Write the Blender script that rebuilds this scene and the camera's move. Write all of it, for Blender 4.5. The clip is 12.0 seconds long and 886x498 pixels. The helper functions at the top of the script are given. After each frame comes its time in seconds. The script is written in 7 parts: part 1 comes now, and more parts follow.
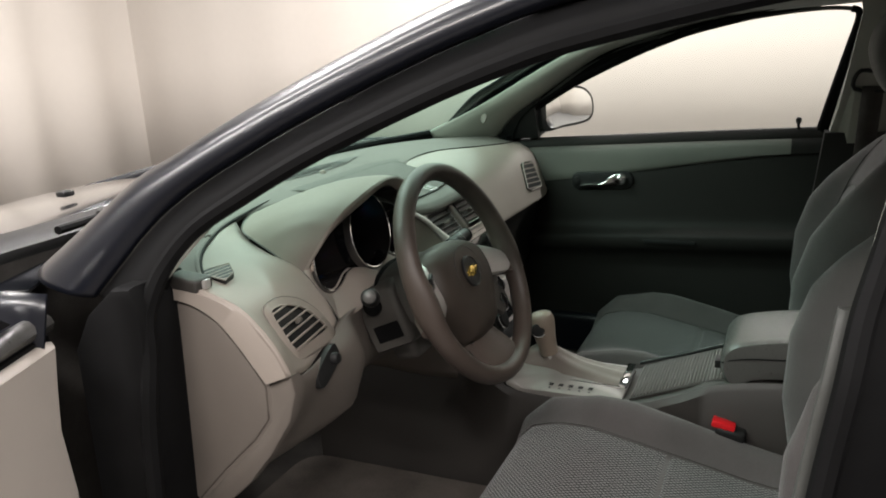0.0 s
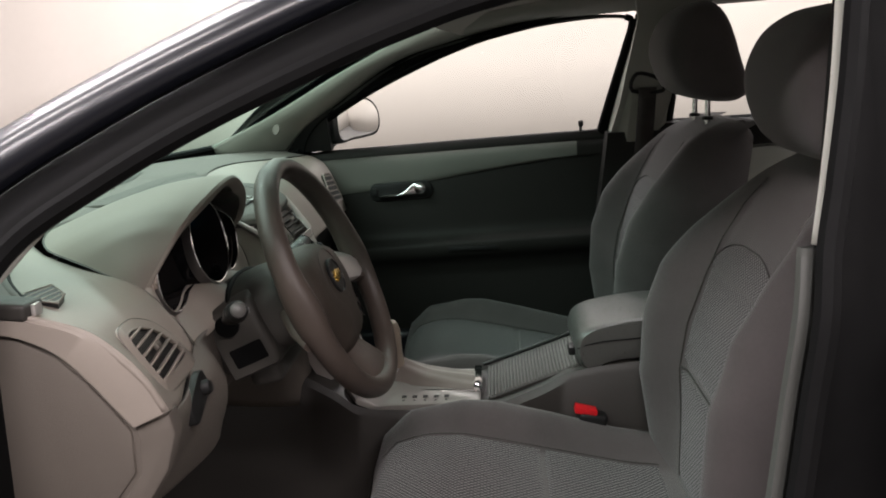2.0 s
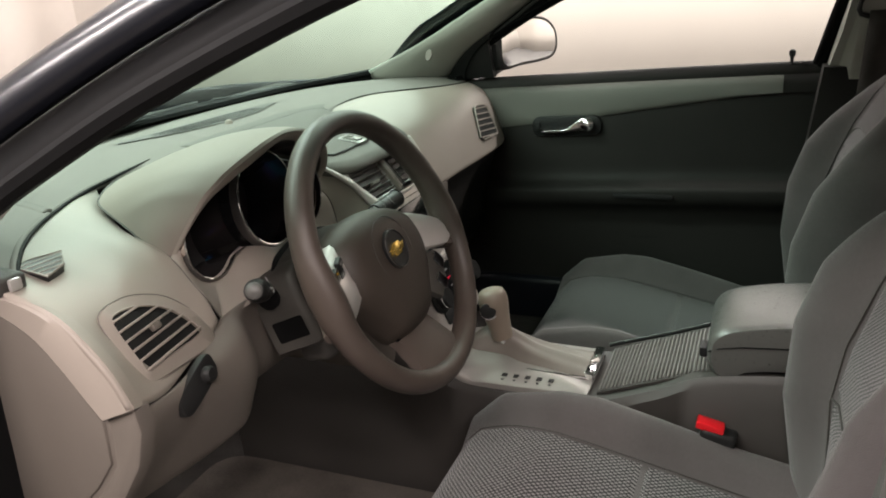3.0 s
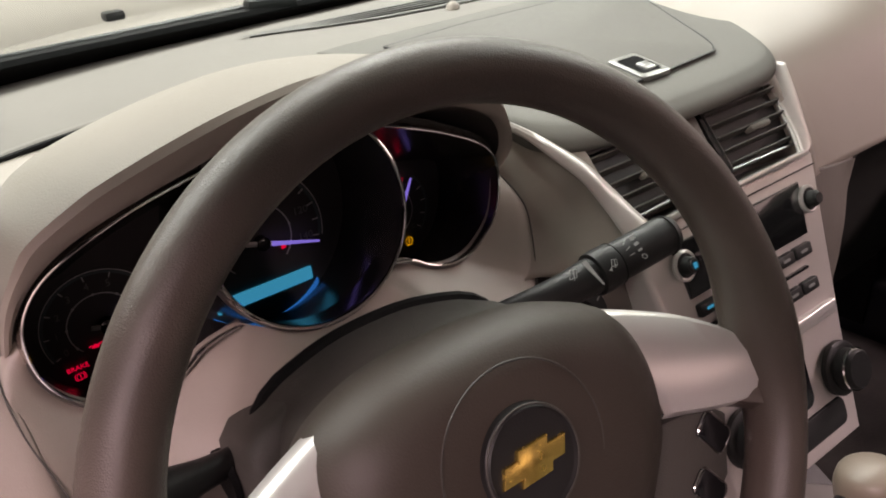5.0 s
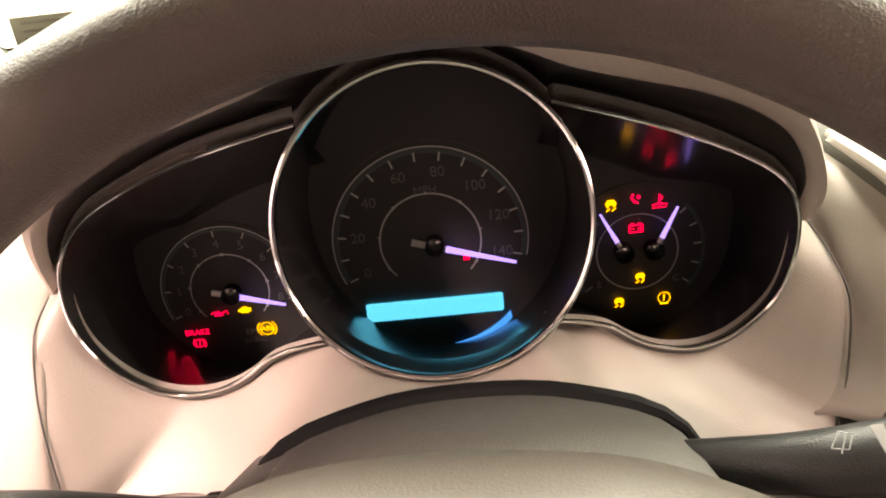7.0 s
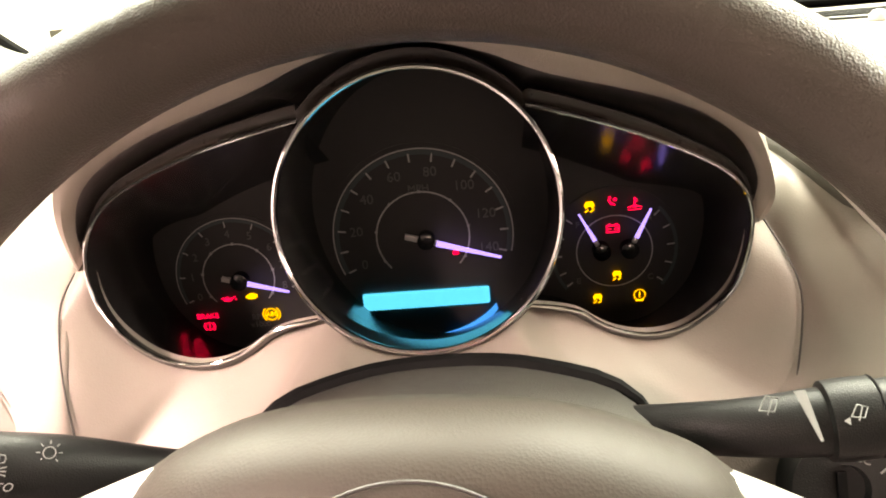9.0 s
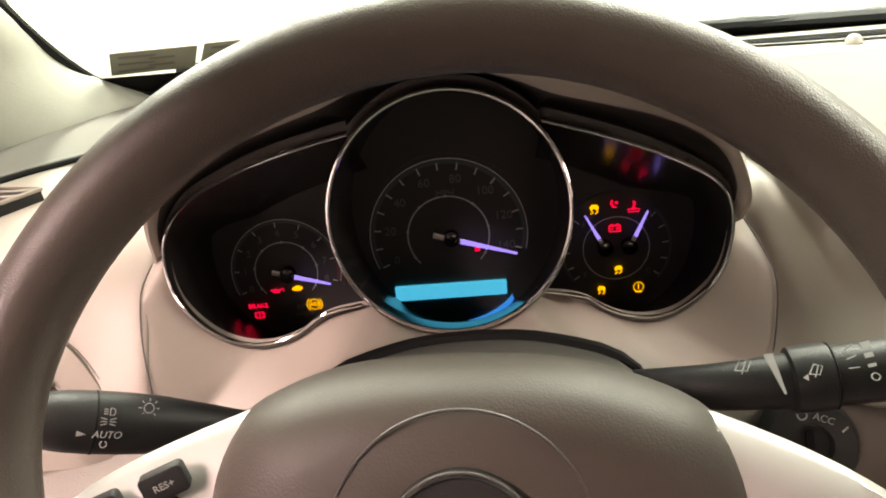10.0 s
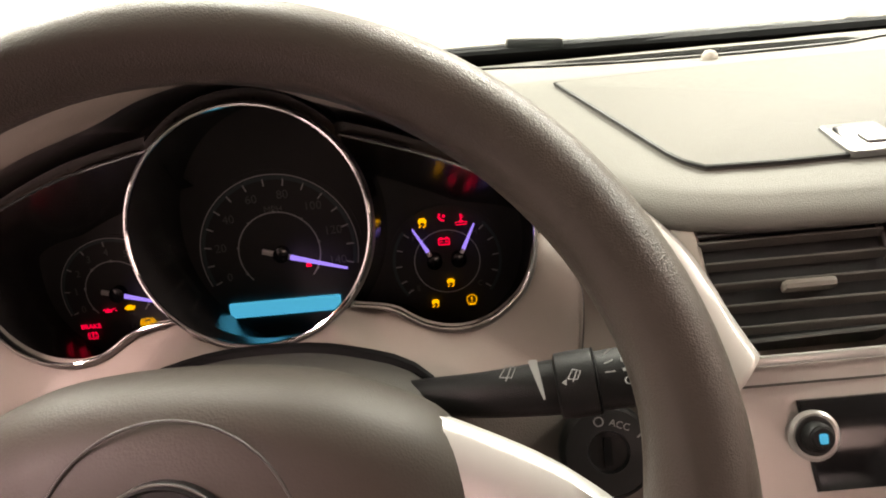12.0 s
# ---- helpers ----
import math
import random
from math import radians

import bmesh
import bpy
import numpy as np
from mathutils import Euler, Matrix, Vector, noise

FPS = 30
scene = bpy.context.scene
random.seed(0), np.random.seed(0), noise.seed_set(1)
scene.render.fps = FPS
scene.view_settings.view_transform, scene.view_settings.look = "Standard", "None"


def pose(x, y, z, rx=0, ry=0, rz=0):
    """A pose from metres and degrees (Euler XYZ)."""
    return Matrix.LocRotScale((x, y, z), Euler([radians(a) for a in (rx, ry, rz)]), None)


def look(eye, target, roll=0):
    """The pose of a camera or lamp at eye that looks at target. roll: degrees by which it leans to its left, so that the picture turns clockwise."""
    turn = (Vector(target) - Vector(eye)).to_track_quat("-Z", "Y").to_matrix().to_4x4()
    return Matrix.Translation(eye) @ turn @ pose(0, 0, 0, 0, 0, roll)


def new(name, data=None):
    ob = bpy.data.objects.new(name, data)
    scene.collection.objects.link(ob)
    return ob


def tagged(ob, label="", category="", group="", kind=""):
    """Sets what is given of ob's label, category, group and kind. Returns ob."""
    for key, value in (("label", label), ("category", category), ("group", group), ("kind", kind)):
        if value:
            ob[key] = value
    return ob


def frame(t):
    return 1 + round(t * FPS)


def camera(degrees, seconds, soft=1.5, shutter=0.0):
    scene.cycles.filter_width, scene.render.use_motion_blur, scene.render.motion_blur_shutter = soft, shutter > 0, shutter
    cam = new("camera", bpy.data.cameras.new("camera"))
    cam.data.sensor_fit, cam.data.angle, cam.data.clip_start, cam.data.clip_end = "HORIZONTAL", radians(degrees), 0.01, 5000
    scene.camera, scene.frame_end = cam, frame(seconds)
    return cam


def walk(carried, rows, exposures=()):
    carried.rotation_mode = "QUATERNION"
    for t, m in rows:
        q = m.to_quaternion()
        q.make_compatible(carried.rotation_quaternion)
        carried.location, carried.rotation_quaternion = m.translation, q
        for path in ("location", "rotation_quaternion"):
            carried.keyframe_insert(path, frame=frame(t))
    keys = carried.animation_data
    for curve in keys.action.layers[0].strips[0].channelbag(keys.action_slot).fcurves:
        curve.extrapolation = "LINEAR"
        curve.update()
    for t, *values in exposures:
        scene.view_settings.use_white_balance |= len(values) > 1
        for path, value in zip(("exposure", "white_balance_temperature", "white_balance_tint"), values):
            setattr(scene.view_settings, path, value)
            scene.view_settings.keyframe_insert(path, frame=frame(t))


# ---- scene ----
cam = camera(59.1, 12.0, 1.9)
PATH = [
    (0, (-1.476, -0.477, 1.267), (0.275, 0.336, 0.746), -3.4),
    (0.5, (-1.489, -0.31, 1.23), (0.401, 0.099, 0.716), -3.0),
    (1, (-1.534, -0.176, 1.194), (0.403, -0.025, 0.719), -3.1),
    (1.5, (-1.515, -0.148, 1.182), (0.433, -0.087, 0.733), -3.1),
    (2, (-1.44, -0.236, 1.19), (0.501, -0.098, 0.728), -3.0),
    (2.5, (-1.35, -0.335, 1.216), (0.531, 0.112, 0.702), -3.5),
    (3, (-1.191, -0.427, 1.223), (0.546, 0.312, 0.562), -3.9),
    (3.2, (-1.121, -0.454, 1.224), (0.548, 0.378, 0.502), -4.0),
    (4.8, (-0.549, -0.235, 1.156), (0.518, 1.2, 0.261), -6.2),
    (5, (-0.508, -0.203, 1.14), (0.485, 1.278, 0.236), -6.1),
    (5.5, (-0.424, -0.14, 1.102), (0.303, 1.495, 0.21), -6.7),
    (6, (-0.36, -0.105, 1.078), (-0.045, 1.692, 0.258), -6.8),
    (6.5, (-0.32, -0.086, 1.057), (-0.299, 1.75, 0.264), -6.5),
    (6.7, (-0.324, -0.093, 1.064), (-0.355, 1.75, 0.288), -6.5),
    (8.5, (-0.319, -0.122, 1.059), (-0.419, 1.737, 0.33), -5.6),
    (9, (-0.307, -0.143, 1.058), (-0.417, 1.732, 0.371), -5.3),
    (9.5, (-0.311, -0.18, 1.059), (-0.419, 1.706, 0.403), -5.3),
    (10, (-0.318, -0.206, 1.071), (-0.43, 1.681, 0.417), -5.3),
    (10.5, (-0.312, -0.205, 1.063), (-0.425, 1.682, 0.411), -5.3),
    (11, (-0.305, -0.207, 1.055), (-0.405, 1.682, 0.406), -5.4),
    (11.5, (-0.283, -0.204, 1.056), (-0.328, 1.69, 0.415), -5.4),
    (12, (-0.23, -0.208, 1.059), (-0.258, 1.697, 0.451), -5.5),
]

EXPOSURES = [(0.0, 0.22, 6300, 13), (0.5, 0.14, 6300, 13), (2.0, 0.04, 6300, 19), (2.4, 0.03, 6350, 17), (3.2, 0.72, 6650, 20), (5.0, 0.94, 7050, 46), (5.5, 1.37, 7150, 43), (6.0, 2.15, 7650, 50), (6.5, 2.92, 8000, 47), (8.5, 2.65, 8150, 35), (9.0, 2.95, 8000, 38), (9.5, 2.62, 7850, 37), (10.0, 2.12, 7650, 37), (10.5, 2.1, 7700, 37), (11.5, 2.1, 7900, 40), (12.0, 1.88, 7600, 45)]
walk(cam, [(t, look(eye, target, roll)) for t, eye, target, roll in PATH], EXPOSURES)

# ---- light ----
world = bpy.data.worlds.new("booth_air")
world.use_nodes = True
world.node_tree.nodes["Background"].inputs[0].default_value = (0.9, 0.93, 1.0, 1)
world.node_tree.nodes["Background"].inputs[1].default_value = 0.02
scene.world = world


def area_lamp(x, y, z, sx, sy, watts, colour=(1.0, 0.95, 0.88), target=None):
    data = bpy.data.lights.new("booth_lamp", "AREA")
    data.shape, data.size, data.size_y, data.energy, data.color = "RECTANGLE", sx, sy, watts, colour
    ob = new("booth_lamp", data)
    ob.matrix_world = look((x, y, z), target or (x, y + 0.001, 0))
    return ob


# rows of ceiling lamps over the booth's front and far side, warmer and fewer beside the open door
# the two beyond y = -4 are unseen fills, added to brighten cabin and mirror
for lx, ly, watts in ((-2.6, 2.9, 128), (-0.9, 2.3, 92), (0.9, 2.3, 92), (2.4, 2.9, 95), (3.4, 0.9, 130), (3.4, -1.8, 132), (3.2, -4.3, 95), (0.0, -4.4, 140)):
    area_lamp(lx, ly, 3.42, 0.3, 2.2, watts, (1.0, 0.96, 0.90))
for lx, ly, watts in ((-2.9, 0.4, 108), (-2.9, -2.4, 140)):
    area_lamp(lx, ly, 3.42, 0.3, 2.2, watts, (1.0, 0.94, 0.865))


# ---- materials ----
def material(name, base, rough=0.5, metal=0.0, vary=0.12, scale=9.0, grain=0.0, grain_scale=900.0, coat=0.0, sheen=0.0, spec=0.5, rough_vary=0.08, coat_rough=0.04):
    """Principled surface: broad colour drift, fine speckle, uneven gloss and a fine relief, in metres."""
    m = bpy.data.materials.new(name)
    m.use_nodes = True
    nt = m.node_tree
    b = nt.nodes["Principled BSDF"]
    tc = nt.nodes.new("ShaderNodeTexCoord")

    def noise_tex(sc, detail=4):
        n = nt.nodes.new("ShaderNodeTexNoise")
        n.inputs["Scale"].default_value, n.inputs["Detail"].default_value = sc, detail
        nt.links.new(tc.outputs["Object"], n.inputs["Vector"])
        return n

    broad, fine = noise_tex(scale), noise_tex(scale * 23, 6)
    mix = nt.nodes.new("ShaderNodeMath")
    mix.operation = "MULTIPLY_ADD"
    nt.links.new(fine.outputs["Fac"], mix.inputs[0])
    mix.inputs[1].default_value = 0.35
    nt.links.new(broad.outputs["Fac"], mix.inputs[2])
    ramp = nt.nodes.new("ShaderNodeMapRange")
    ramp.inputs["From Min"].default_value, ramp.inputs["From Max"].default_value = 0.35, 1.0
    ramp.inputs["To Min"].default_value, ramp.inputs["To Max"].default_value = 1 - vary, 1 + vary
    nt.links.new(mix.outputs[0], ramp.inputs["Value"])
    col = nt.nodes.new("ShaderNodeVectorMath")
    col.operation = "SCALE"
    col.inputs[0].default_value = base
    nt.links.new(ramp.outputs["Result"], col.inputs["Scale"])
    nt.links.new(col.outputs["Vector"], b.inputs["Base Color"])
    rr = nt.nodes.new("ShaderNodeMapRange")
    rr.inputs["To Min"].default_value, rr.inputs["To Max"].default_value = max(0.0, rough - rough_vary), min(1.0, rough + rough_vary)
    nt.links.new(fine.outputs["Fac"], rr.inputs["Value"])
    nt.links.new(rr.outputs["Result"], b.inputs["Roughness"])
    b.inputs["Metallic"].default_value = metal
    b.inputs["Coat Weight"].default_value = coat
    b.inputs["Coat Roughness"].default_value = coat_rough
    b.inputs["Sheen Weight"].default_value = sheen
    b.inputs["Specular IOR Level"].default_value = spec
    if grain:
        v = nt.nodes.new("ShaderNodeTexVoronoi")
        v.inputs["Scale"].default_value = grain_scale
        nt.links.new(tc.outputs["Object"], v.inputs["Vector"])
        bump = nt.nodes.new("ShaderNodeBump")
        bump.inputs["Strength"].default_value, bump.inputs["Distance"].default_value = grain, 0.0004
        nt.links.new(v.outputs["Distance"], bump.inputs["Height"])
        nt.links.new(bump.outputs["Normal"], b.inputs["Normal"])
    return m


def weave(name, dark, light, pitch):
    """Dotted mesh fabric: pale knots on a dark ground, in rows offset by half."""
    m = material(name, light, 0.85, vary=0.2, sheen=0.15, spec=0.2)
    nt = m.node_tree
    b = nt.nodes["Principled BSDF"]
    tc = nt.nodes.new("ShaderNodeTexCoord")
    v = nt.nodes.new("ShaderNodeTexVoronoi")
    v.inputs["Scale"].default_value, v.inputs["Randomness"].default_value = 1 / pitch, 0.12
    v.voronoi_dimensions = "2D"
    nt.links.new(tc.outputs["UV"], v.inputs["Vector"])
    r = nt.nodes.new("ShaderNodeValToRGB")
    r.color_ramp.elements[0].position, r.color_ramp.elements[0].color = 0.28, (*light, 1)
    r.color_ramp.elements[1].position, r.color_ramp.elements[1].color = 0.44, (*dark, 1)
    nt.links.new(v.outputs["Distance"], r.inputs["Fac"])
    nt.links.new(r.outputs["Color"], b.inputs["Base Color"])
    bump = nt.nodes.new("ShaderNodeBump")
    bump.invert, bump.inputs["Strength"].default_value, bump.inputs["Distance"].default_value = True, 0.6, 0.0006
    nt.links.new(v.outputs["Distance"], bump.inputs["Height"])
    nt.links.new(bump.outputs["Normal"], b.inputs["Normal"])
    return m


def glow(name, colour, strength):
    m = bpy.data.materials.new(name)
    m.use_nodes = True
    b = m.node_tree.nodes["Principled BSDF"]
    b.inputs["Base Color"].default_value = (*[c * 0.02 for c in colour], 1)
    b.inputs["Specular IOR Level"].default_value = 0.1
    b.inputs["Emission Color"].default_value, b.inputs["Emission Strength"].default_value = (*colour, 1), strength
    return m


def thin_glass(name, tint, gloss=0.035):
    m = bpy.data.materials.new(name)
    m.use_nodes = True
    nt = m.node_tree
    nt.nodes.clear()
    out, mix = nt.nodes.new("ShaderNodeOutputMaterial"), nt.nodes.new("ShaderNodeMixShader")
    clear, shine, facing = nt.nodes.new("ShaderNodeBsdfTransparent"), nt.nodes.new("ShaderNodeBsdfGlossy"), nt.nodes.new("ShaderNodeLayerWeight")
    clear.inputs["Color"].default_value = (*tint, 1)
    shine.inputs["Roughness"].default_value = 0.02
    power, scale_ = nt.nodes.new("ShaderNodeMath"), nt.nodes.new("ShaderNodeMath")
    power.operation, scale_.operation = "POWER", "MULTIPLY_ADD"
    power.inputs[1].default_value = 5.0
    scale_.inputs[1].default_value, scale_.inputs[2].default_value = 0.45, gloss
    nt.links.new(facing.outputs["Facing"], power.inputs[0])
    nt.links.new(power.outputs[0], scale_.inputs[0])
    nt.links.new(scale_.outputs[0], mix.inputs["Fac"])
    nt.links.new(clear.outputs[0], mix.inputs[1])
    nt.links.new(shine.outputs[0], mix.inputs[2])
    nt.links.new(mix.outputs[0], out.inputs["Surface"])
    return m


M_PAINT = material("dark_blue_black_paint", (0.006, 0.007, 0.011), 0.32, 0.0, 0.1, 3, spec=0.35, coat=0.25, rough_vary=0.03, coat_rough=0.13)
M_RUBBER = material("black_rubber", (0.006, 0.006, 0.0062), 0.62, vary=0.2, scale=30, grain=0.2, spec=0.08)
M_BLACK = material("black_plastic", (0.015, 0.015, 0.015), 0.42, vary=0.2, scale=40, grain=0.25, grain_scale=1500, spec=0.2)
M_GLOSSBLACK = material("gloss_black_plastic", (0.009, 0.009, 0.010), 0.12, vary=0.1, rough_vary=0.03)
M_PAD = material("beige_grey_soft_dash_skin", (0.156, 0.144, 0.131), 0.62, vary=0.05, grain=0.35, grain_scale=1100, spec=0.18)
M_TRIM = material("warm_beige_dash_trim", (0.265, 0.229, 0.199), 0.5, vary=0.06, grain=0.15, grain_scale=1100)
M_TAUPE = material("taupe_moulded_plastic", (0.125, 0.108, 0.093), 0.55, vary=0.07, grain=0.4, grain_scale=1000)
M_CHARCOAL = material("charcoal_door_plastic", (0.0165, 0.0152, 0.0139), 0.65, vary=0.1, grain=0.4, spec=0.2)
M_BIN = material("grey_dash_lid_skin", (0.105, 0.100, 0.090), 0.6, vary=0.05, grain=0.35, grain_scale=1100, spec=0.18)
M_WHEEL = material("worn_taupe_wheel_leather", (0.053, 0.0405, 0.0335), 0.44, vary=0.16, scale=22, grain=0.34, grain_scale=1300, spec=0.38, rough_vary=0.16)
M_HUB = material("taupe_airbag_cover", (0.035, 0.0275, 0.022), 0.52, vary=0.07, grain=0.20, grain_scale=950, spec=0.28)
M_SILVER = material("satin_silver_paint", (0.52, 0.50, 0.48), 0.30, 0.5, 0.015, rough_vary=0.015)
# pillar trim's grey-green dimmed in colour, for lower cover and window frame
M_DIMTRIM = material("dimmed_pillar_trim", (0.056, 0.058, 0.053), 0.6, vary=0.07, grain=0.4)
M_BOOT = material("beige_lever_boot_leather", (0.17, 0.15, 0.13), 0.55, vary=0.1, scale=30, grain=0.3)
M_PLATE = material("beige_silver_shifter_plate", (0.30, 0.285, 0.265), 0.46, 0.35, 0.03, rough_vary=0.03)
M_SHROUD = material("dark_grey_column_plastic", (0.052, 0.048, 0.042), 0.55, vary=0.08, grain=0.4, grain_scale=1000)
M_DOORTRIM = material("grey_green_door_trim", (0.118, 0.116, 0.102), 0.6, vary=0.06, grain=0.35)
M_LATCH = material("dull_chrome", (0.20, 0.197, 0.193), 0.36, 0.9, 0.03, rough_vary=0.03)
M_CONSOLE = material("dark_taupe_console_plastic", (0.032, 0.029, 0.026), 0.5, vary=0.08, grain=0.4, grain_scale=1000)
M_CHROME = material("chrome", (0.82, 0.82, 0.82), 0.08, 1.0, 0.03, rough_vary=0.03)
M_FABRIC = material("dark_grey_seat_cloth", (0.078, 0.070, 0.069), 0.9, vary=0.20, scale=9, grain=0.7, grain_scale=1100, sheen=0.2, spec=0.2)
M_WEAVE = weave("dotted_grey_seat_weave", (0.021, 0.019, 0.0195), (0.175, 0.162, 0.163), 0.0056)
M_CARPET = material("dark_carpet", (0.040, 0.037, 0.034), 0.95, vary=0.4, scale=15, grain=1.0, grain_scale=500, spec=0.1)
M_ARM = material("grey_leatherette", (0.072, 0.070, 0.066), 0.30, vary=0.06, grain=0.4, grain_scale=900)
M_HEADLINER = material("pale_grey_headliner", (0.40, 0.38, 0.34), 0.9, vary=0.06, grain=0.5)
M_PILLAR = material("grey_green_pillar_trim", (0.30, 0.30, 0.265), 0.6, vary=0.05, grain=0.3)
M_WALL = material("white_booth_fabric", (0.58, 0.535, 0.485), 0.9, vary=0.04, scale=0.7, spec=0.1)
M_DIMWALL = material("darkened_booth_fabric", (0.19, 0.183, 0.176), 0.9, vary=0.1, scale=0.7, spec=0.1)
M_CEILING = material("darkened_booth_ceiling", (0.07, 0.07, 0.07), 0.9, vary=0.1, scale=0.7, spec=0.1)
M_FLOOR = material("grey_booth_floor", (0.16, 0.155, 0.15), 0.55, vary=0.15, scale=1.3)
M_RED = material("red_plastic", (0.65, 0.01, 0.015), 0.35, vary=0.05)
M_GOLD = material("gold_emblem", (0.75, 0.50, 0.12), 0.25, 0.9, 0.1)
M_DIAL = material("black_dial_face", (0.034, 0.032, 0.032), 0.5, vary=0.1, rough_vary=0.02, spec=0.15)
M_WELL = material("gloss_black_dial_well", (0.024, 0.022, 0.022), 0.19, vary=0.1, rough_vary=0.0, spec=0.4)
M_ROSE = material("warm_polished_bezel", (0.62, 0.54, 0.49), 0.16, 0.9, 0.03, rough_vary=0.03)
M_KNOB = material("tan_moulded_knob", (0.19, 0.152, 0.118), 0.42, vary=0.06, grain=0.2)
M_BONNET = material("dark_polished_bonnet_paint", (0.008, 0.009, 0.012), 0.22, 0.0, 0.1, 3, spec=0.6, coat=1.0, rough_vary=0.02, coat_rough=0.05)
M_BEZEL = material("satin_grey_bezel", (0.14, 0.133, 0.127), 0.33, 0.7, 0.04, rough_vary=0.03)
M_STRIP = material("brown_satin_strip", (0.034, 0.027, 0.023), 0.30, vary=0.08, spec=0.45)
M_HOOD = material("beige_hood_skin", (0.225, 0.199, 0.174), 0.58, vary=0.05, grain=0.32, grain_scale=1000, spec=0.2)
M_STACK = material("silver_beige_stack_paint", (0.47, 0.43, 0.405), 0.36, 0.25, 0.03, rough_vary=0.03)
# lighter copy of the carpet, with the footwell's light in its colour
M_FLOORPILE = material("lightened_floor_pile", (0.080, 0.070, 0.061), 0.95, vary=0.45, scale=9, grain=1.0, grain_scale=420, spec=0.1)
M_RIB = material("lightened_rib_plastic", (0.100, 0.095, 0.087), 0.45, vary=0.06, grain=0.3)
# dash beige made lighter: light on the open door put into its colour
M_DOORCARD = material("lightened_beige_door_card", (0.45, 0.405, 0.36), 0.5, vary=0.05, grain=0.3, grain_scale=900)
M_VISOR = material("dark_visor_plastic", (0.020, 0.017, 0.016), 0.34, vary=0.1, grain=0.15, grain_scale=1500, spec=0.5)
M_PRINT = material("pale_print", (0.22, 0.22, 0.215), 0.6, vary=0.05)
M_DIMPRINT = material("dim_dial_print", (0.075, 0.074, 0.074), 0.5, vary=0.05)
M_FAINT = material("grey_dial_line", (0.36, 0.355, 0.35), 0.45, vary=0.05)
M_DIMBLUE = material("dim_blue_dial_band", (0.030, 0.045, 0.050), 0.5, vary=0.05)
M_DIMRED = material("dim_red_dial_band", (0.10, 0.008, 0.012), 0.5, vary=0.05)
M_MIRROR = material("mirror_glass", (0.9, 0.9, 0.9), 0.02, 1.0, 0.0, rough_vary=0.0)
M_PAPER = material("pale_sticker_film", (0.20, 0.20, 0.155), 0.6, vary=0.1, scale=60)
G_CYAN = glow("cyan_display_light", (0.0, 0.64, 0.95), 0.19)
G_BLUE = glow("blue_crescent_light", (0.0, 0.33, 1.0), 0.17)
G_RED = glow("red_warning_light", (1.0, 0.01, 0.05), 0.34)
G_AMBER = glow("amber_warning_light", (1.0, 0.52, 0.0), 0.36)
G_NEEDLE = glow("lavender_needle_light", (0.30, 0.26, 1.0), 0.30)
GL_WIND = thin_glass("green_tinted_windscreen", (0.59, 0.84, 0.745))
GL_SIDE = thin_glass("clear_side_glass", (0.88, 0.91, 0.89))


# ---- builders ----
def thing(name, label, category, group="", kind=""):
    return tagged(new(name), label, category, group, kind)


def part(name, bm, mat, parent=None, label="", smooth=True, auto=40):
    me = bpy.data.meshes.new(name)
    bmesh.ops.recalc_face_normals(bm, faces=bm.faces[:])
    if smooth:
        for f in bm.faces:
            f.smooth = True
        lim = radians(auto)
        for e in bm.edges:
            if len(e.link_faces) == 2 and e.calc_face_angle(0) > lim:
                e.smooth = False
    bm.to_mesh(me)
    bm.free()
    me.materials.append(mat)
    ob = new(name, me)
    if parent:
        ob.parent = parent
    return tagged(ob, label)


def spline(pts, n):
    """Catmull-Rom through pts: n steps between each two."""
    pts = [Vector(p) for p in pts]
    out = []
    for i in range(len(pts) - 1):
        p0, p1, p2, p3 = pts[max(i - 1, 0)], pts[i], pts[i + 1], pts[min(i + 2, len(pts) - 1)]
        for k in range(n):
            t = k / n
            out.append(0.5 * (2 * p1 + (p2 - p0) * t + (2 * p0 - 5 * p1 + 4 * p2 - p3) * t * t + (3 * p1 - p0 - 3 * p2 + p3) * t**3))
    return out + [pts[-1]]


def loop_spline(pts, n):
    pts = [Vector(p) for p in pts]
    m, out = len(pts), []
    for i in range(m):
        p0, p1, p2, p3 = pts[i - 1], pts[i], pts[(i + 1) % m], pts[(i + 2) % m]
        for k in range(n):
            t = k / n
            out.append(0.5 * (2 * p1 + (p2 - p0) * t + (2 * p0 - 5 * p1 + 4 * p2 - p3) * t * t + (3 * p1 - p0 - 3 * p2 + p3) * t**3))
    return out


def evenly(pts, n, closed=False):
    """n points at even steps along a polyline."""
    pts = [Vector(p) for p in pts]
    if closed:
        pts = pts + [pts[0]]
    d = [0.0]
    for a, b in zip(pts, pts[1:]):
        d.append(d[-1] + (b - a).length)
    out, j = [], 0
    for i in range(n):
        s = d[-1] * i / (n if closed else n - 1)
        while j < len(d) - 2 and d[j + 1] < s:
            j += 1
        f = (s - d[j]) / max(d[j + 1] - d[j], 1e-9)
        out.append(pts[j].lerp(pts[j + 1], min(f, 1)))
    return out


